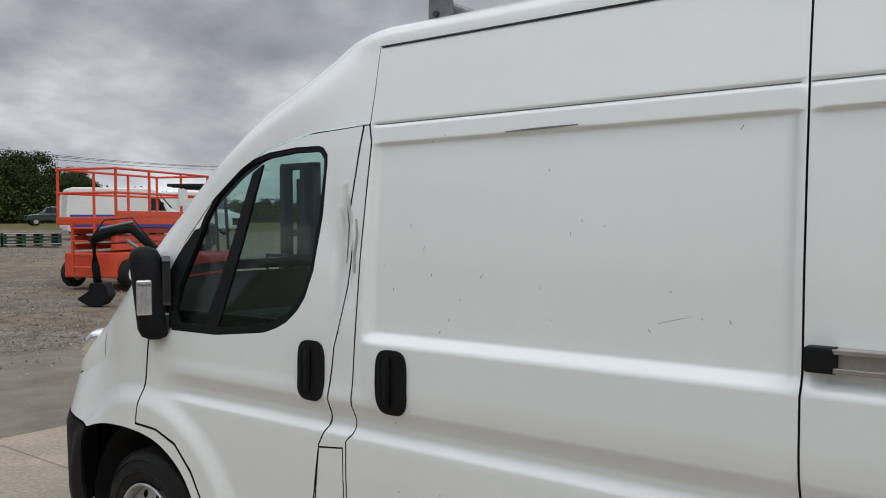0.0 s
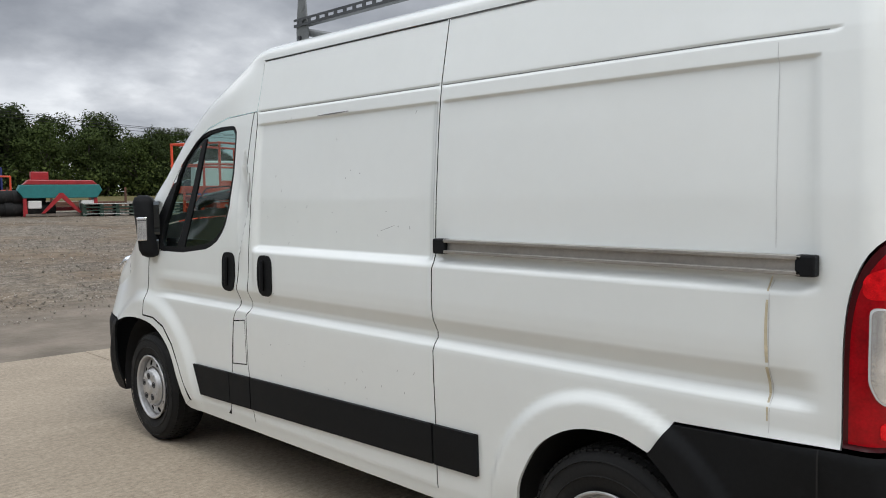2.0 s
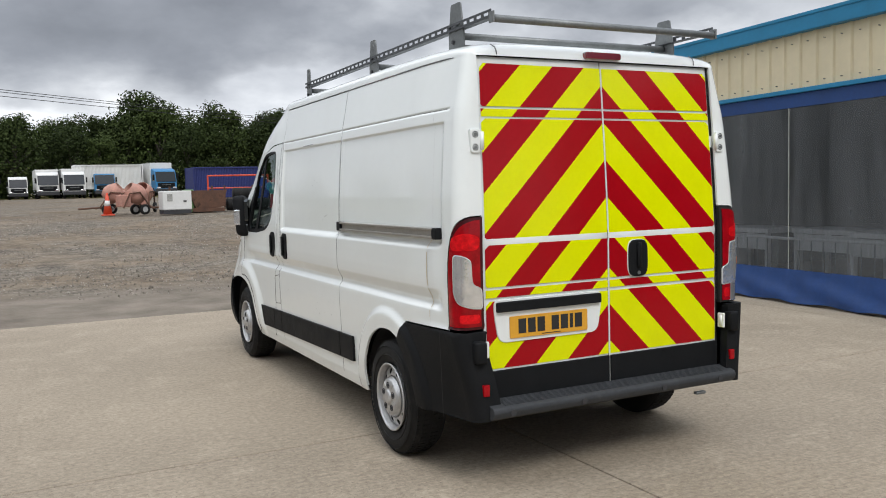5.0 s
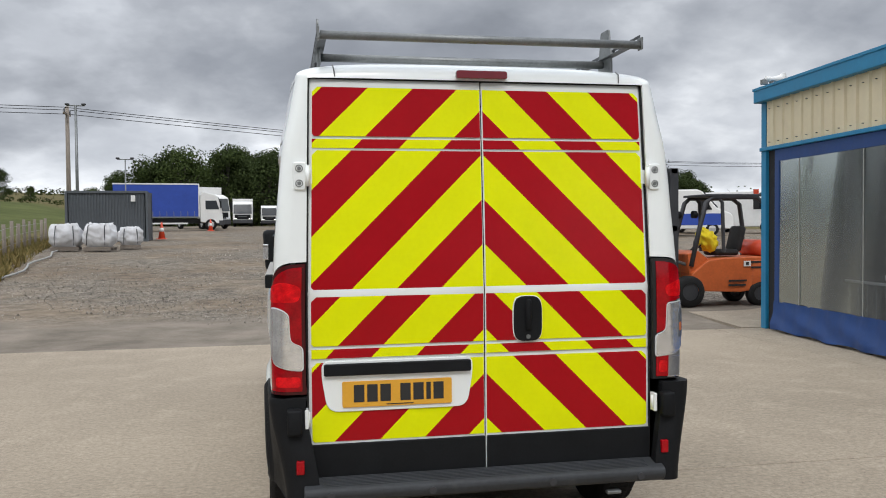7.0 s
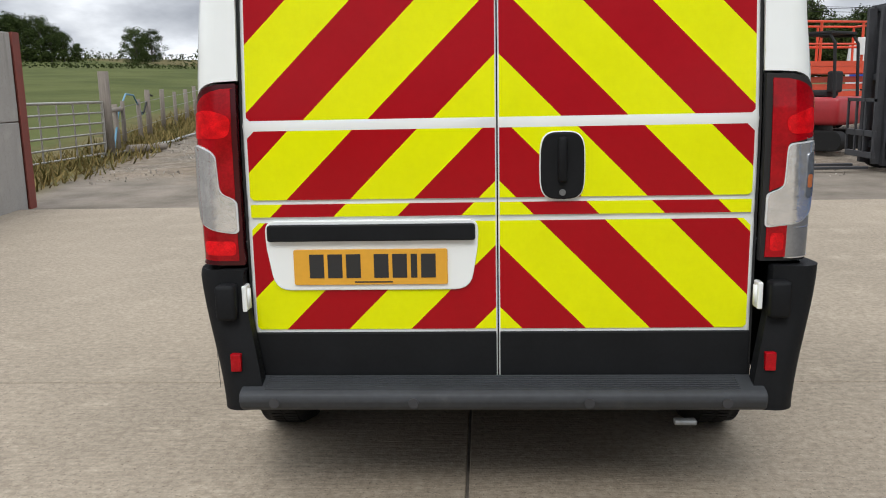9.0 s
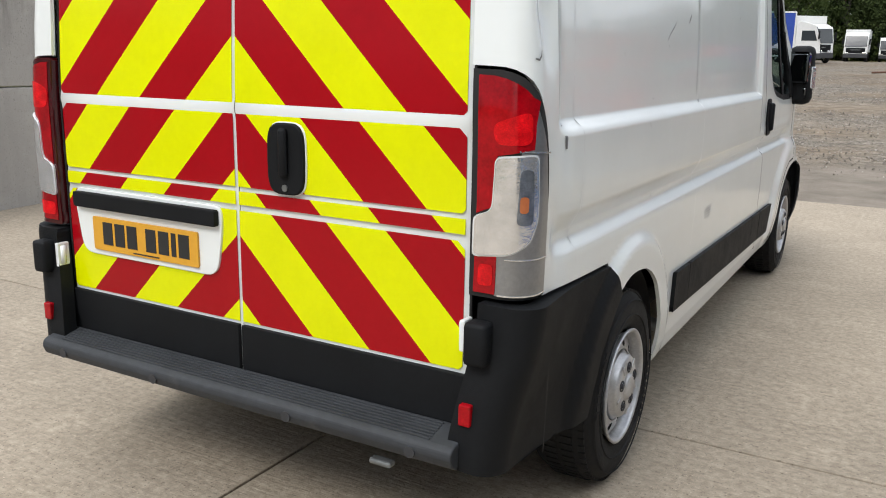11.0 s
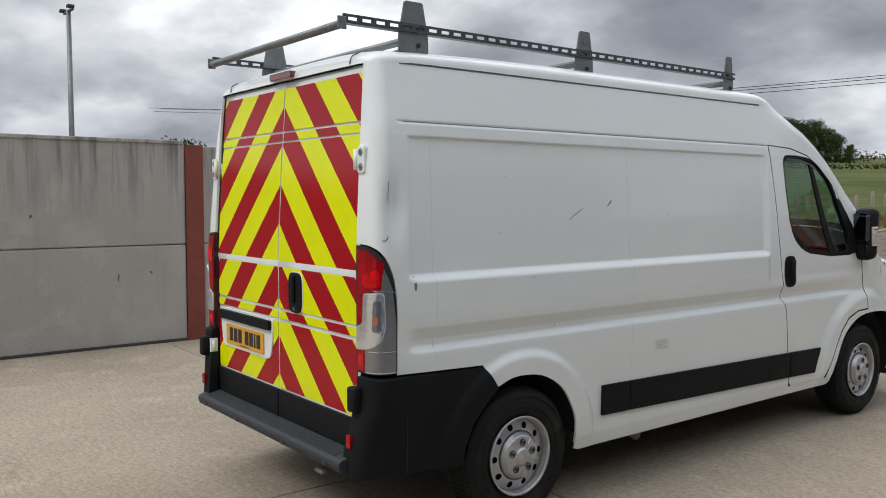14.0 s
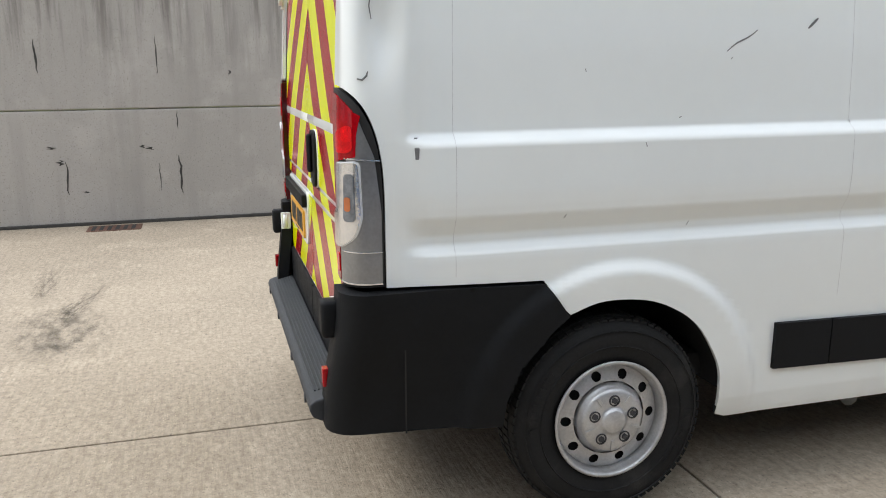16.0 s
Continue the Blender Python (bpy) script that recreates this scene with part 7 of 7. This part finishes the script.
for i, (x, y, rz, l) in enumerate(((5.6, 38.5, 3, 4.0), (8.2, 39.0, -6, 3.5), (11.2, 38.2, 8, 3.5))):
    h = thing("scrap_pile", "low pile of rusty steel sections", "scrap", here(x, y, rz), group="scrap piles")
    rr = random.Random(i)
    for k in range(9):
        z = 0.08 + 0.13 * (k // 3)
        part("steel_section", box((-l / 2 + rr.uniform(-0.3, 0.3), -0.7 + 0.45 * (k % 3), z), (l / 2 + rr.uniform(-0.4, 0.3), -0.5 + 0.45 * (k % 3), z + 0.12), 0.01), RUST, h)
    for k in range(3):
        part("upright", box((-l / 2 + k * l / 2 - 0.04, -0.75, 0), (-l / 2 + k * l / 2 + 0.04, -0.68, 1.1), 0.005), RUST, h)
rf = thing("red_barrier_frame", "open red tubular steel frame", "frame", here(9.8, 50, 0))
for x in (-1.9, 1.9):
    part("post", rod((x, 0, 0), (x, 0, 1.7), 0.05), LIFTRED, rf)
part("bar", rod((-1.9, 0, 1.68), (1.9, 0, 1.68), 0.05), LIFTRED, rf)
part("bar", rod((-1.9, 0, 0.9), (1.9, 0, 0.9), 0.04), LIFTRED, rf)


def build_car():
    c = thing("estate_car", "dark green four-wheel-drive estate car", "car", here(35.8, 76.9, 165))
    m = mat("dark_green_car_paint", (0.025, 0.045, 0.04), 0.25, coat=0.5)
    part("body", prism(rounded([(-2.2, 0.45), (-2.25, 1.0), (-2.1, 1.1), (1.0, 1.08), (2.1, 0.95), (2.2, 0.5)], 0.12), "y", -0.85, 0.85, 0.05), m, c)
    part("cabin", prism(rounded([(-2.1, 1.05), (-1.85, 1.72), (0.15, 1.74), (0.95, 1.08)], 0.1), "y", -0.74, 0.74, 0.05), m, c)
    for y in (-0.75, 0.75):
        for a, b in ((-1.8, -1.0), (-0.9, -0.15), (-0.05, 0.55)):
            part("window", prism([(a, 1.14), (b, 1.14), (b - 0.06, 1.62), (a + 0.06, 1.62)], "y", y - 0.01, y + 0.01), bpy.data.materials["dark_screen"], c)
        for x in (-1.4, 1.4):
            simple_wheel(c, x, y, 0.37, 0.24)


build_car()
tr_ = thing("farm_tractor", "old red tractor parked at the wood edge", "tractor", here(40.0, 75.9, 150))
part("bonnet", box((0.0, -0.35, 0.8), (1.6, 0.35, 1.4), 0.06), LIFTRED, tr_)
part("cab", box((-1.0, -0.6, 1.0), (0.0, 0.6, 2.3), 0.08), bpy.data.materials["dark_red_paint"], tr_)
for y in (-0.7, 0.7):
    simple_wheel(tr_, -0.6, y, 0.75, 0.4, rim=LIFTRED)
    simple_wheel(tr_, 1.2, y, 0.42, 0.25, rim=LIFTRED)


# ---- gate, fence, poles and wires ----
def build_gate():
    g = thing("field_gate", "galvanised five-bar field gate, shut", "gate", here(-7.98, 13.0, 0, 0.02))
    y0, y1 = -2.05, 1.78
    for k in range(6):
        z = 0.13 + 0.21 * k
        part("rail", rod((0, y0, z), (0, y1, z), 0.019 if k < 5 else 0.026), ALU, g)
    for y in (y0, y1):
        part("stile", rod((0, y, 0.10), (0, y, 1.20), 0.024), ALU, g)
    for k in range(1, 6):
        y = y0 + (y1 - y0) * k / 6
        part("upright", box((-0.006, y - 0.025, 0.12), (0.006, y + 0.025, 1.18)), ALU, g)


build_gate()


def build_post(x, y, h, r, tilt=0.0):
    p = thing("fence_post", "weathered grey timber fence post", "post", here(x, y) @ pose(0, 0, 0, tilt, tilt * 0.6, 0), group="field fence posts")
    bm = bmesh.new()
    add_rod(bm, (0, 0, -0.2), (0, 0, h), r, r * 0.94, 12)
    for v in bm.verts:
        v.co.x += 0.006 * noise.noise(v.co * 6)
    part("post", bm, TIMBER, p, smooth=True)
    return p


build_post(-7.98, 14.95, 1.78, 0.115)
fp = random.Random(8)
line_pts = [(-8.25, 16.0, 1.05), (-8.35, 16.6, 1.1), (-8.7, 18.4, 1.05), (-8.95, 19.6, 1.25)]
yy = 21.4
while yy < 39:
    line_pts.append((-8.95 - (yy - 19.6) * 0.155 + fp.uniform(-0.05, 0.05), yy, fp.uniform(1.05, 1.2)))
    yy += fp.uniform(1.5, 2.0)
for x, y, h in line_pts:
    build_post(x, y, h, fp.uniform(0.05, 0.075), fp.uniform(-5, 5))
wire = thing("fence_wire", "thin plain wires of the field fence", "wire")
for z in (0.35, 0.65, 0.95):
    part("strand", tube([(x, y, terrain(x, y) + z) for x, y, h in line_pts], 0.006, 5), GALV, wire)
brace = thing("fence_rail", "short timber rail by the gate post", "rail")
part("rail", rod((-8.0, 15.0, terrain(-8, 15) + 0.95), (-8.35, 16.6, terrain(-8.3, 16.6) + 0.92), 0.05), TIMBER, brace)
BLUEPIPE = mat("pale_blue_pipe", (0.10, 0.25, 0.36), 0.5)
hose = thing("water_pipe", "pale blue plastic water pipe looped over the fence", "pipe")
part("pipe", tube([(-8.05, 15.3, 0.22), (-8.2, 15.8, 0.55), (-8.35, 16.4, 1.05), (-8.5, 17.2, 1.45), (-8.65, 18.0, 1.42), (-8.75, 18.5, 1.15), (-8.8, 18.8, 0.95)], 0.022, 8), BLUEPIPE, hose, smooth=True)
part("pipe", tube([(-8.8, 18.8, 0.95), (-8.9, 19.2, 1.0), (-9.0, 19.8, 1.45), (-9.05, 20.2, 1.4)], 0.025, 8), DARK, hose, smooth=True)
hose2 = thing("ground_pipe", "grey water pipe lying along the gravel", "pipe")
part("pipe", tube([(-8.0 + 0.1 * math.sin(k), 14.6 + 1.05 * k, terrain(-8, 14.6 + 1.05 * k) + 0.05) if k < 3 else (-7.6 - 0.13 * (k - 3) + 0.12 * math.sin(k * 1.3), 14.6 + 1.05 * k, terrain(-8, 14.6 + 1.05 * k) + 0.05) for k in range(15)], 0.03, 8), GREYP, hose2, smooth=True)
log = thing("old_log", "short grey log on the gravel verge", "log", here(-7.55, 15.9, 60))
part("log", rod((-0.5, 0, 0.09), (0.5, 0, 0.09), 0.09, 0.075, 12), TIMBER, log)


def build_pole(name, x, y, h, r, m, label, arm=None, lamp=False):
    p = thing(name, label, "pole", here(x, y))
    part("shaft", rod((0, 0, -0.3), (0, 0, h), r, r * 0.72, 14), m, p, smooth=True)
    if arm:
        part("cross_arm", box((-0.08, -arm / 2, h - 0.55), (0.04, arm / 2, h - 0.43), 0.01), m, p)
        for y0 in (-arm / 2.2, 0, arm / 2.2):
            part("insulator", rod((0, y0, h - 0.43), (0, y0, h - 0.2), 0.05, 0.04, 10), CHARCOAL, p)
    if lamp:
        part("lamp_arm", box((-0.5, -0.05, h - 0.06), (0.5, 0.05, h), 0.01), GALV, p)
        for x0 in (-0.45, 0.45):
            part("flood_lamp", box((x0 - 0.11, -0.16, h), (x0 + 0.11, 0.05, h + 0.09), 0.015), CHARCOAL, p)


build_pole("power_pole", -14.6, 54.5, 8.3, 0.16, TIMBER, "brown timber power line pole", arm=1.6)
build_pole("steel_mast", -12.6, 48.0, 7.6, 0.10, GALV, "slim grey steel lamp mast", lamp=True)
build_pole("flood_pole", -11.0, 54.0, 4.9, 0.05, GALV, "thin steel floodlight pole", lamp=True)
build_pole("steel_mast", -25.0, 5.2, 7.6, 0.10, GALV, "tall grey steel lamp mast behind the wall", lamp=True)
build_pole("slim_pole", -21.2, 1.0, 5.0, 0.035, GALV, "thin bare steel pole behind the wall")
wires = thing("power_lines", "thin black overhead power lines", "cable")
for k, (dz, dy) in enumerate(((9.3, -0.7), (8.95, 0.0), (9.3, 0.7))):
    a, b = Vector((-14.6, 54.5 + dy, dz)), Vector((85, 104 + dy, 10.2 + dz - 9.3))
    part("cable", tube([a.lerp(b, i / 24) - Vector((0, 0, 1.6 * math.sin(math.pi * i / 24))) for i in range(25)], 0.022, 5), DARK, wires)
    c = Vector((-90, 30 + dy, 11.5 + dz - 9.3))
    part("cable", tube([a.lerp(c, i / 20) - Vector((0, 0, 1.2 * math.sin(math.pi * i / 20))) for i in range(21)], 0.022, 5), DARK, wires)


# ---- trees, hedges and verge ----
def leaf_mat(name, dark, light):
    m = bpy.data.materials.new(name)
    m.use_nodes = True
    tr = m.node_tree
    bs = tr.nodes["Principled BSDF"]
    geo = tr.nodes.new("ShaderNodeNewGeometry")
    oi = tr.nodes.new("ShaderNodeObjectInfo")
    col = mixc(tr, dark, light, geo.outputs["Random Per Island"])
    col = mixc(tr, col, ramp(tr, [(0, (0.75, 0.72, 0.7)), (1, (1.2, 1.15, 0.95))], oi.outputs["Random"]).outputs[0], 1.0, "MULTIPLY")
    tr.links.new(col, bs.inputs["Base Color"])
    bs.inputs["Roughness"].default_value = 0.7
    bs.inputs["Specular IOR Level"].default_value = 0.06
    return m


LEAF = leaf_mat("summer_foliage", (0.026, 0.041, 0.015), (0.058, 0.083, 0.030))
LEAF2 = leaf_mat("hedge_foliage", (0.024, 0.038, 0.013), (0.075, 0.100, 0.034))
DRY = leaf_mat("dry_grass", (0.07, 0.07, 0.025), (0.22, 0.17, 0.08))
BARK = mat("tree_bark", (0.07, 0.06, 0.05), 0.9, vary=0.3, scale=4)


def leaf_faces(rr, centre, radius, count, size, verts, faces, flat=1.0):
    for _ in range(count):
        d = Vector((rr.gauss(0, 1), rr.gauss(0, 1), rr.gauss(0, 1))).normalized()
        p = centre + Vector((d.x * radius, d.y * radius, d.z * radius * flat)) * (rr.random() ** 0.35)
        n = (d + Vector((rr.uniform(-1, 1), rr.uniform(-1, 1), rr.uniform(-0.3, 1)))).normalized()
        u = n.orthogonal().normalized()
        u.rotate(Matrix.Rotation(rr.uniform(0, 6.3), 3, n))
        v = n.cross(u)
        s = size * rr.uniform(0.6, 1.3)
        k = len(verts)
        verts += [tuple(p - u * s * 0.5), tuple(p + v * s * 0.32), tuple(p + u * s * 0.55), tuple(p - v * s * 0.3)]
        faces.append((k, k + 1, k + 2, k + 3))


def build_tree(seed, h, spread, clumps=70, leaf=0.37, per=115):
    rr = random.Random(seed)
    t = thing("tree", "broad dark green deciduous tree in full leaf", "tree", group="wood trees")
    bm = bmesh.new()
    add_rod(bm, (0, 0, -0.4), (0, 0, h * 0.5), 0.035 * h, 0.018 * h, 9)
    add_rod(bm, (0, 0, h * 0.48), (rr.uniform(-0.3, 0.3), rr.uniform(-0.3, 0.3), h * 0.85), 0.018 * h, 0.006 * h, 7)
    spots = []
    for k in range(clumps):
        f = rr.uniform(0.05, 1.0)
        a = rr.uniform(0, math.tau)
        w = spread * (0.35 + 0.75 * math.sin(math.pi * min(1, f * 0.85 + 0.12))) * rr.uniform(0.35, 1.0)
        spots.append(Vector((w * math.cos(a), w * math.sin(a), h * f * rr.uniform(0.9, 1.0))))
    for p in spots[::4]:
        add_rod(bm, (0, 0, p.z * 0.55), p, 0.012 * h, 0.004 * h, 6)
    part("trunk", bm, BARK, t)
    verts, faces = [], []
    for p in spots:
        leaf_faces(rr, p, h * rr.uniform(0.09, 0.17), per, leaf, verts, faces, 0.8)
    me = bpy.data.meshes.new("crown")
    me.from_pydata(verts, [], faces)
    me.materials.append(LEAF)
    c = new("crown", me)
    c.parent = t
    return t


protos = [build_tree(k, 11.5, 3.6 + 0.4 * (k % 3)) for k in range(5)]
tree_at = []
tr_r = random.Random(21)
# the wood that closes the yard
CANOPY = [(-26, 0.36), (-18, 0.74), (-12, 0.84), (2, 0.92), (14, 1.0), (30, 1.0), (38, 0.86), (53, 0.80), (58, 0.55), (66, 0.34), (80, 0.26), (130, 0.42)]


def canopy(x):
    for (a, p), (b, q) in zip(CANOPY, CANOPY[1:]):
        if x <= b:
            return p + (q - p) * max(0.0, (x - a) / (b - a))
    return 0.4


x = -25.0
while x < 130:
    k = canopy(x)
    tree_at.append((x + tr_r.uniform(-1.2, 1.2), 112 + tr_r.uniform(-4, 4) - 0.05 * max(0, x - 20), k * tr_r.uniform(0.70, 1.05)))
    tree_at.append((x + tr_r.uniform(-1.5, 1.5) + 1.6, 119 + tr_r.uniform(-3, 4) - 0.05 * max(0, x - 20), k * tr_r.uniform(0.80, 1.20)))
    x += 3.2 * max(0.55, k)
# lone trees in the hedges of the field, and beyond the fence
tree_at += [(-55, 172, 0.52), (-58, 174, 0.40), (-49, 171, 0.26), (-75, 180, 0.7), (-123, 205, 0.95), (-120, 206, 1.0), (-117.5, 207.5, 1.02), (-115, 209, 0.98), (-112, 210, 0.95), (-109.5, 211, 0.85), (-107, 212, 0.6), (-104, 213, 0.42), (-126, 203, 0.9), (-95, 240, 0.8), (-100, 243, 0.6)]
tree_at += [(-19.8, 7.0, 0.27), (-26, -1.5, 0.22), (75, 60, 1.0), (82, 66, 1.1), (69, 68, 0.9)]
for i, (x, y, s) in enumerate(tree_at):
    p = protos[i % 5]
    m = here(x, y, tr_r.uniform(0, 360), -0.1)
    if i < 5:
        p.matrix_world = m @ Matrix.Scale(s, 4)
    else:
        c = copy_thing(p, m)
        c.scale = (s, s, s * tr_r.uniform(0.92, 1.08))


def build_hedge(name, label, pts, h, w, step=0.55, leaf=0.30):
    rr = random.Random(len(pts) * 7 + int(h * 10))
    verts, faces = [], []
    for (ax, ay), (bx, by) in zip(pts, pts[1:]):
        n = int(math.hypot(bx - ax, by - ay) / step)
        for i in range(n):
            x, y = ax + (bx - ax) * i / n, ay + (by - ay) * i / n
            hh = h * rr.uniform(0.75, 1.15)
            leaf_faces(rr, Vector((x + rr.uniform(-w, w), y + rr.uniform(-w, w), terrain(x, y) + hh * 0.5)), hh * 0.62, 26, leaf, verts, faces)
    me = bpy.data.meshes.new(name)
    me.from_pydata(verts, [], faces)
    me.materials.append(LEAF2)
    return tagged(new(name, me), label, "hedge", kind="stuff")


build_hedge("field_hedge", "dark clipped hedge along the top of the field", [(-130, 128), (-70, 146), (-40, 158), (-20, 165)], 1.0, 0.4, 0.8, 0.4)
build_hedge("field_hedge", "dark far hedge on the hill", [(-200, 230), (-110, 255), (-55, 272)], 2.2, 0.5, 1.6, 0.8)
build_hedge("undergrowth", "dense dark bushes at the foot of the wood", [(-26, 109), (20, 108), (60, 104), (125, 100)], 4.2, 1.6, 0.6, 0.45)
build_hedge("undergrowth", "rough bushes at the foot of the hill trees", [(-127, 202), (-100, 214)], 3.4, 1.5, 0.7, 0.6)
build_hedge("bush", "pale rounded willow bush before the wood", [(17.5, 84), (20.5, 84)], 3.2, 0.8, 0.5, 0.35)


def build_verge():
    """Dry grass and weeds along the fence, beside the gate and by the wood."""
    rr = random.Random(5)
    verts, faces = [], []
    for _ in range(5200):
        y = rr.uniform(9.5, 40)
        x = -4.75 - 0.18 * y - 0.35 + rr.gauss(0.0, 0.55) - (0.5 if y < 15 else 0)
        if x > -4.4 - 0.18 * y or (y < 11 and x > -6.8):
            continue
        z = terrain(x, y) - 0.04
        h = rr.uniform(0.06, 0.32)
        a = rr.uniform(0, math.tau)
        w = rr.uniform(0.012, 0.03)
        lx, ly = rr.uniform(-0.2, 0.2), rr.uniform(-0.2, 0.2)
        k = len(verts)
        c, s = math.cos(a) * w, math.sin(a) * w
        verts += [(x - c, y - s, z), (x + c, y + s, z), (x + lx + c * 0.3, y + ly + s * 0.3, z + h), (x + lx - c * 0.3, y + ly - s * 0.3, z + h)]
        faces.append((k, k + 1, k + 2, k + 3))
    me = bpy.data.meshes.new("verge_grass")
    me.from_pydata(verts, [], faces)
    me.materials.append(DRY)
    tagged(new("verge_grass", me), "dry straw-coloured grass along the fence", "grass", kind="stuff")


build_verge()


def build_stones():
    """Loose stones on the yard: small uneven lumps, denser near the gravel's edge."""
    rr = random.Random(11)
    verts, faces = [], []
    base = [Vector(p) for p in ((1, 0, 0), (-1, 0, 0), (0, 1, 0), (0, -1, 0), (0, 0, 1), (0, 0, -0.6))]
    tri = ((0, 2, 4), (2, 1, 4), (1, 3, 4), (3, 0, 4), (2, 0, 5), (1, 2, 5), (3, 1, 5), (0, 3, 5))
    for _ in range(16000):
        y = 10.0 + 26 * rr.random() ** 1.6
        x = rr.uniform(-4.5 - 0.18 * y, 14)
        if y < 14 and x > 5.6:
            continue
        if y < 11.5 and rr.random() < 0.7:
            continue
        if noise.noise((x * 0.35, y * 0.35, 7)) < -0.15:
            continue
        s = rr.uniform(0.008, 0.024) * (1.6 if rr.random() < 0.05 else 1)
        q = Euler((rr.uniform(0, 6), rr.uniform(0, 6), rr.uniform(0, 6))).to_matrix()
        c = Vector((x, y, terrain(x, y) + s * 0.15))
        k = len(verts)
        verts += [tuple(c + q @ (b * s * rr.uniform(0.6, 1.2))) for b in base]
        faces += [(a + k, b + k, d + k) for a, b, d in tri]
    me = bpy.data.meshes.new("loose_stones")
    me.from_pydata(verts, [], faces)
    st = bpy.data.materials.new("yard_stone")
    st.use_nodes = True
    g = st.node_tree.nodes.new("ShaderNodeNewGeometry")
    cr = ramp(st.node_tree, [(0, (0.15, 0.132, 0.11)), (0.6, (0.26, 0.228, 0.19)), (1, (0.44, 0.40, 0.345))], g.outputs["Random Per Island"])
    st.node_tree.links.new(cr.outputs[0], st.node_tree.nodes["Principled BSDF"].inputs["Base Color"])
    st.node_tree.nodes["Principled BSDF"].inputs["Roughness"].default_value = 0.9
    me.materials.append(st)
    tagged(new("loose_stones", me), "scattered grey crushed stones on the yard", "gravel", kind="stuff")


build_stones()

# drain and marks on the concrete
drain = thing("drain_grate", "rusty cast iron gully grate by the wall", "drain", pose(-5.05, -1.24, 0.0))
part("frame", box((-0.14, -0.24, -0.02), (0.14, 0.24, 0.006), 0.002), RUST, drain)
for k in range(6):
    part("slot", box((-0.11, -0.20 + 0.07 * k, 0.004), (0.11, -0.165 + 0.07 * k, 0.008)), DARK, drain)


def build_stain(x, y, rx, ry, rz, seed, strength):
    """An old oil stain soaked into the concrete: a thin film that fades out in patches."""
    m = bpy.data.materials.new("oil_stain")
    m.use_nodes = True
    tr = m.node_tree
    tr.nodes.clear()
    out = tr.nodes.new("ShaderNodeOutputMaterial")
    d = node(tr, "ShaderNodeBsdfDiffuse", Color=(0.07, 0.066, 0.06, 1))
    t = tr.nodes.new("ShaderNodeBsdfTransparent")
    co = tr.nodes.new("ShaderNodeTexCoord")
    g = tr.nodes.new("ShaderNodeTexGradient")
    g.gradient_type = "SPHERICAL"
    tr.links.new(co.outputs["Object"], g.inputs[0])
    n = node(tr, "ShaderNodeTexNoise", Scale=3.0, Detail=7, Roughness=0.65)
    tr.links.new(co.outputs["Object"], n.inputs[0])
    soft = ramp(tr, [(0.42, 0.0), (0.66, strength)], n.outputs[0]).outputs[0]
    fade = ramp(tr, [(0.0, 0.0), (0.45, 1.0)], g.outputs[0]).outputs[0]
    mx = tr.nodes.new("ShaderNodeMixShader")
    tr.links.new(mixc(tr, (0, 0, 0), soft, fade), mx.inputs[0])
    tr.links.new(t.outputs[0], mx.inputs[1])
    tr.links.new(d.outputs[0], mx.inputs[2])
    tr.links.new(mx.outputs[0], out.inputs[0])
    bm = bmesh.new()
    bmesh.ops.create_circle(bm, cap_ends=True, segments=28, radius=1.0)
    ob = part("oil_stain", bm, m)
    ob.matrix_world = pose(x, y, 0.004 + 0.0002 * seed, 0, 0, rz) @ Matrix.Diagonal((rx, ry, 1, 1))
    tagged(ob, "faded dark oil stain soaked into the concrete", "stain")


build_stain(-1.75, -1.24, 0.62, 0.30, 8, 1, 0.5)
build_stain(-2.35, -1.20, 0.50, 0.09, -12, 2, 0.5)
build_stain(-2.9, -1.5, 0.55, 0.10, 5, 3, 0.4)
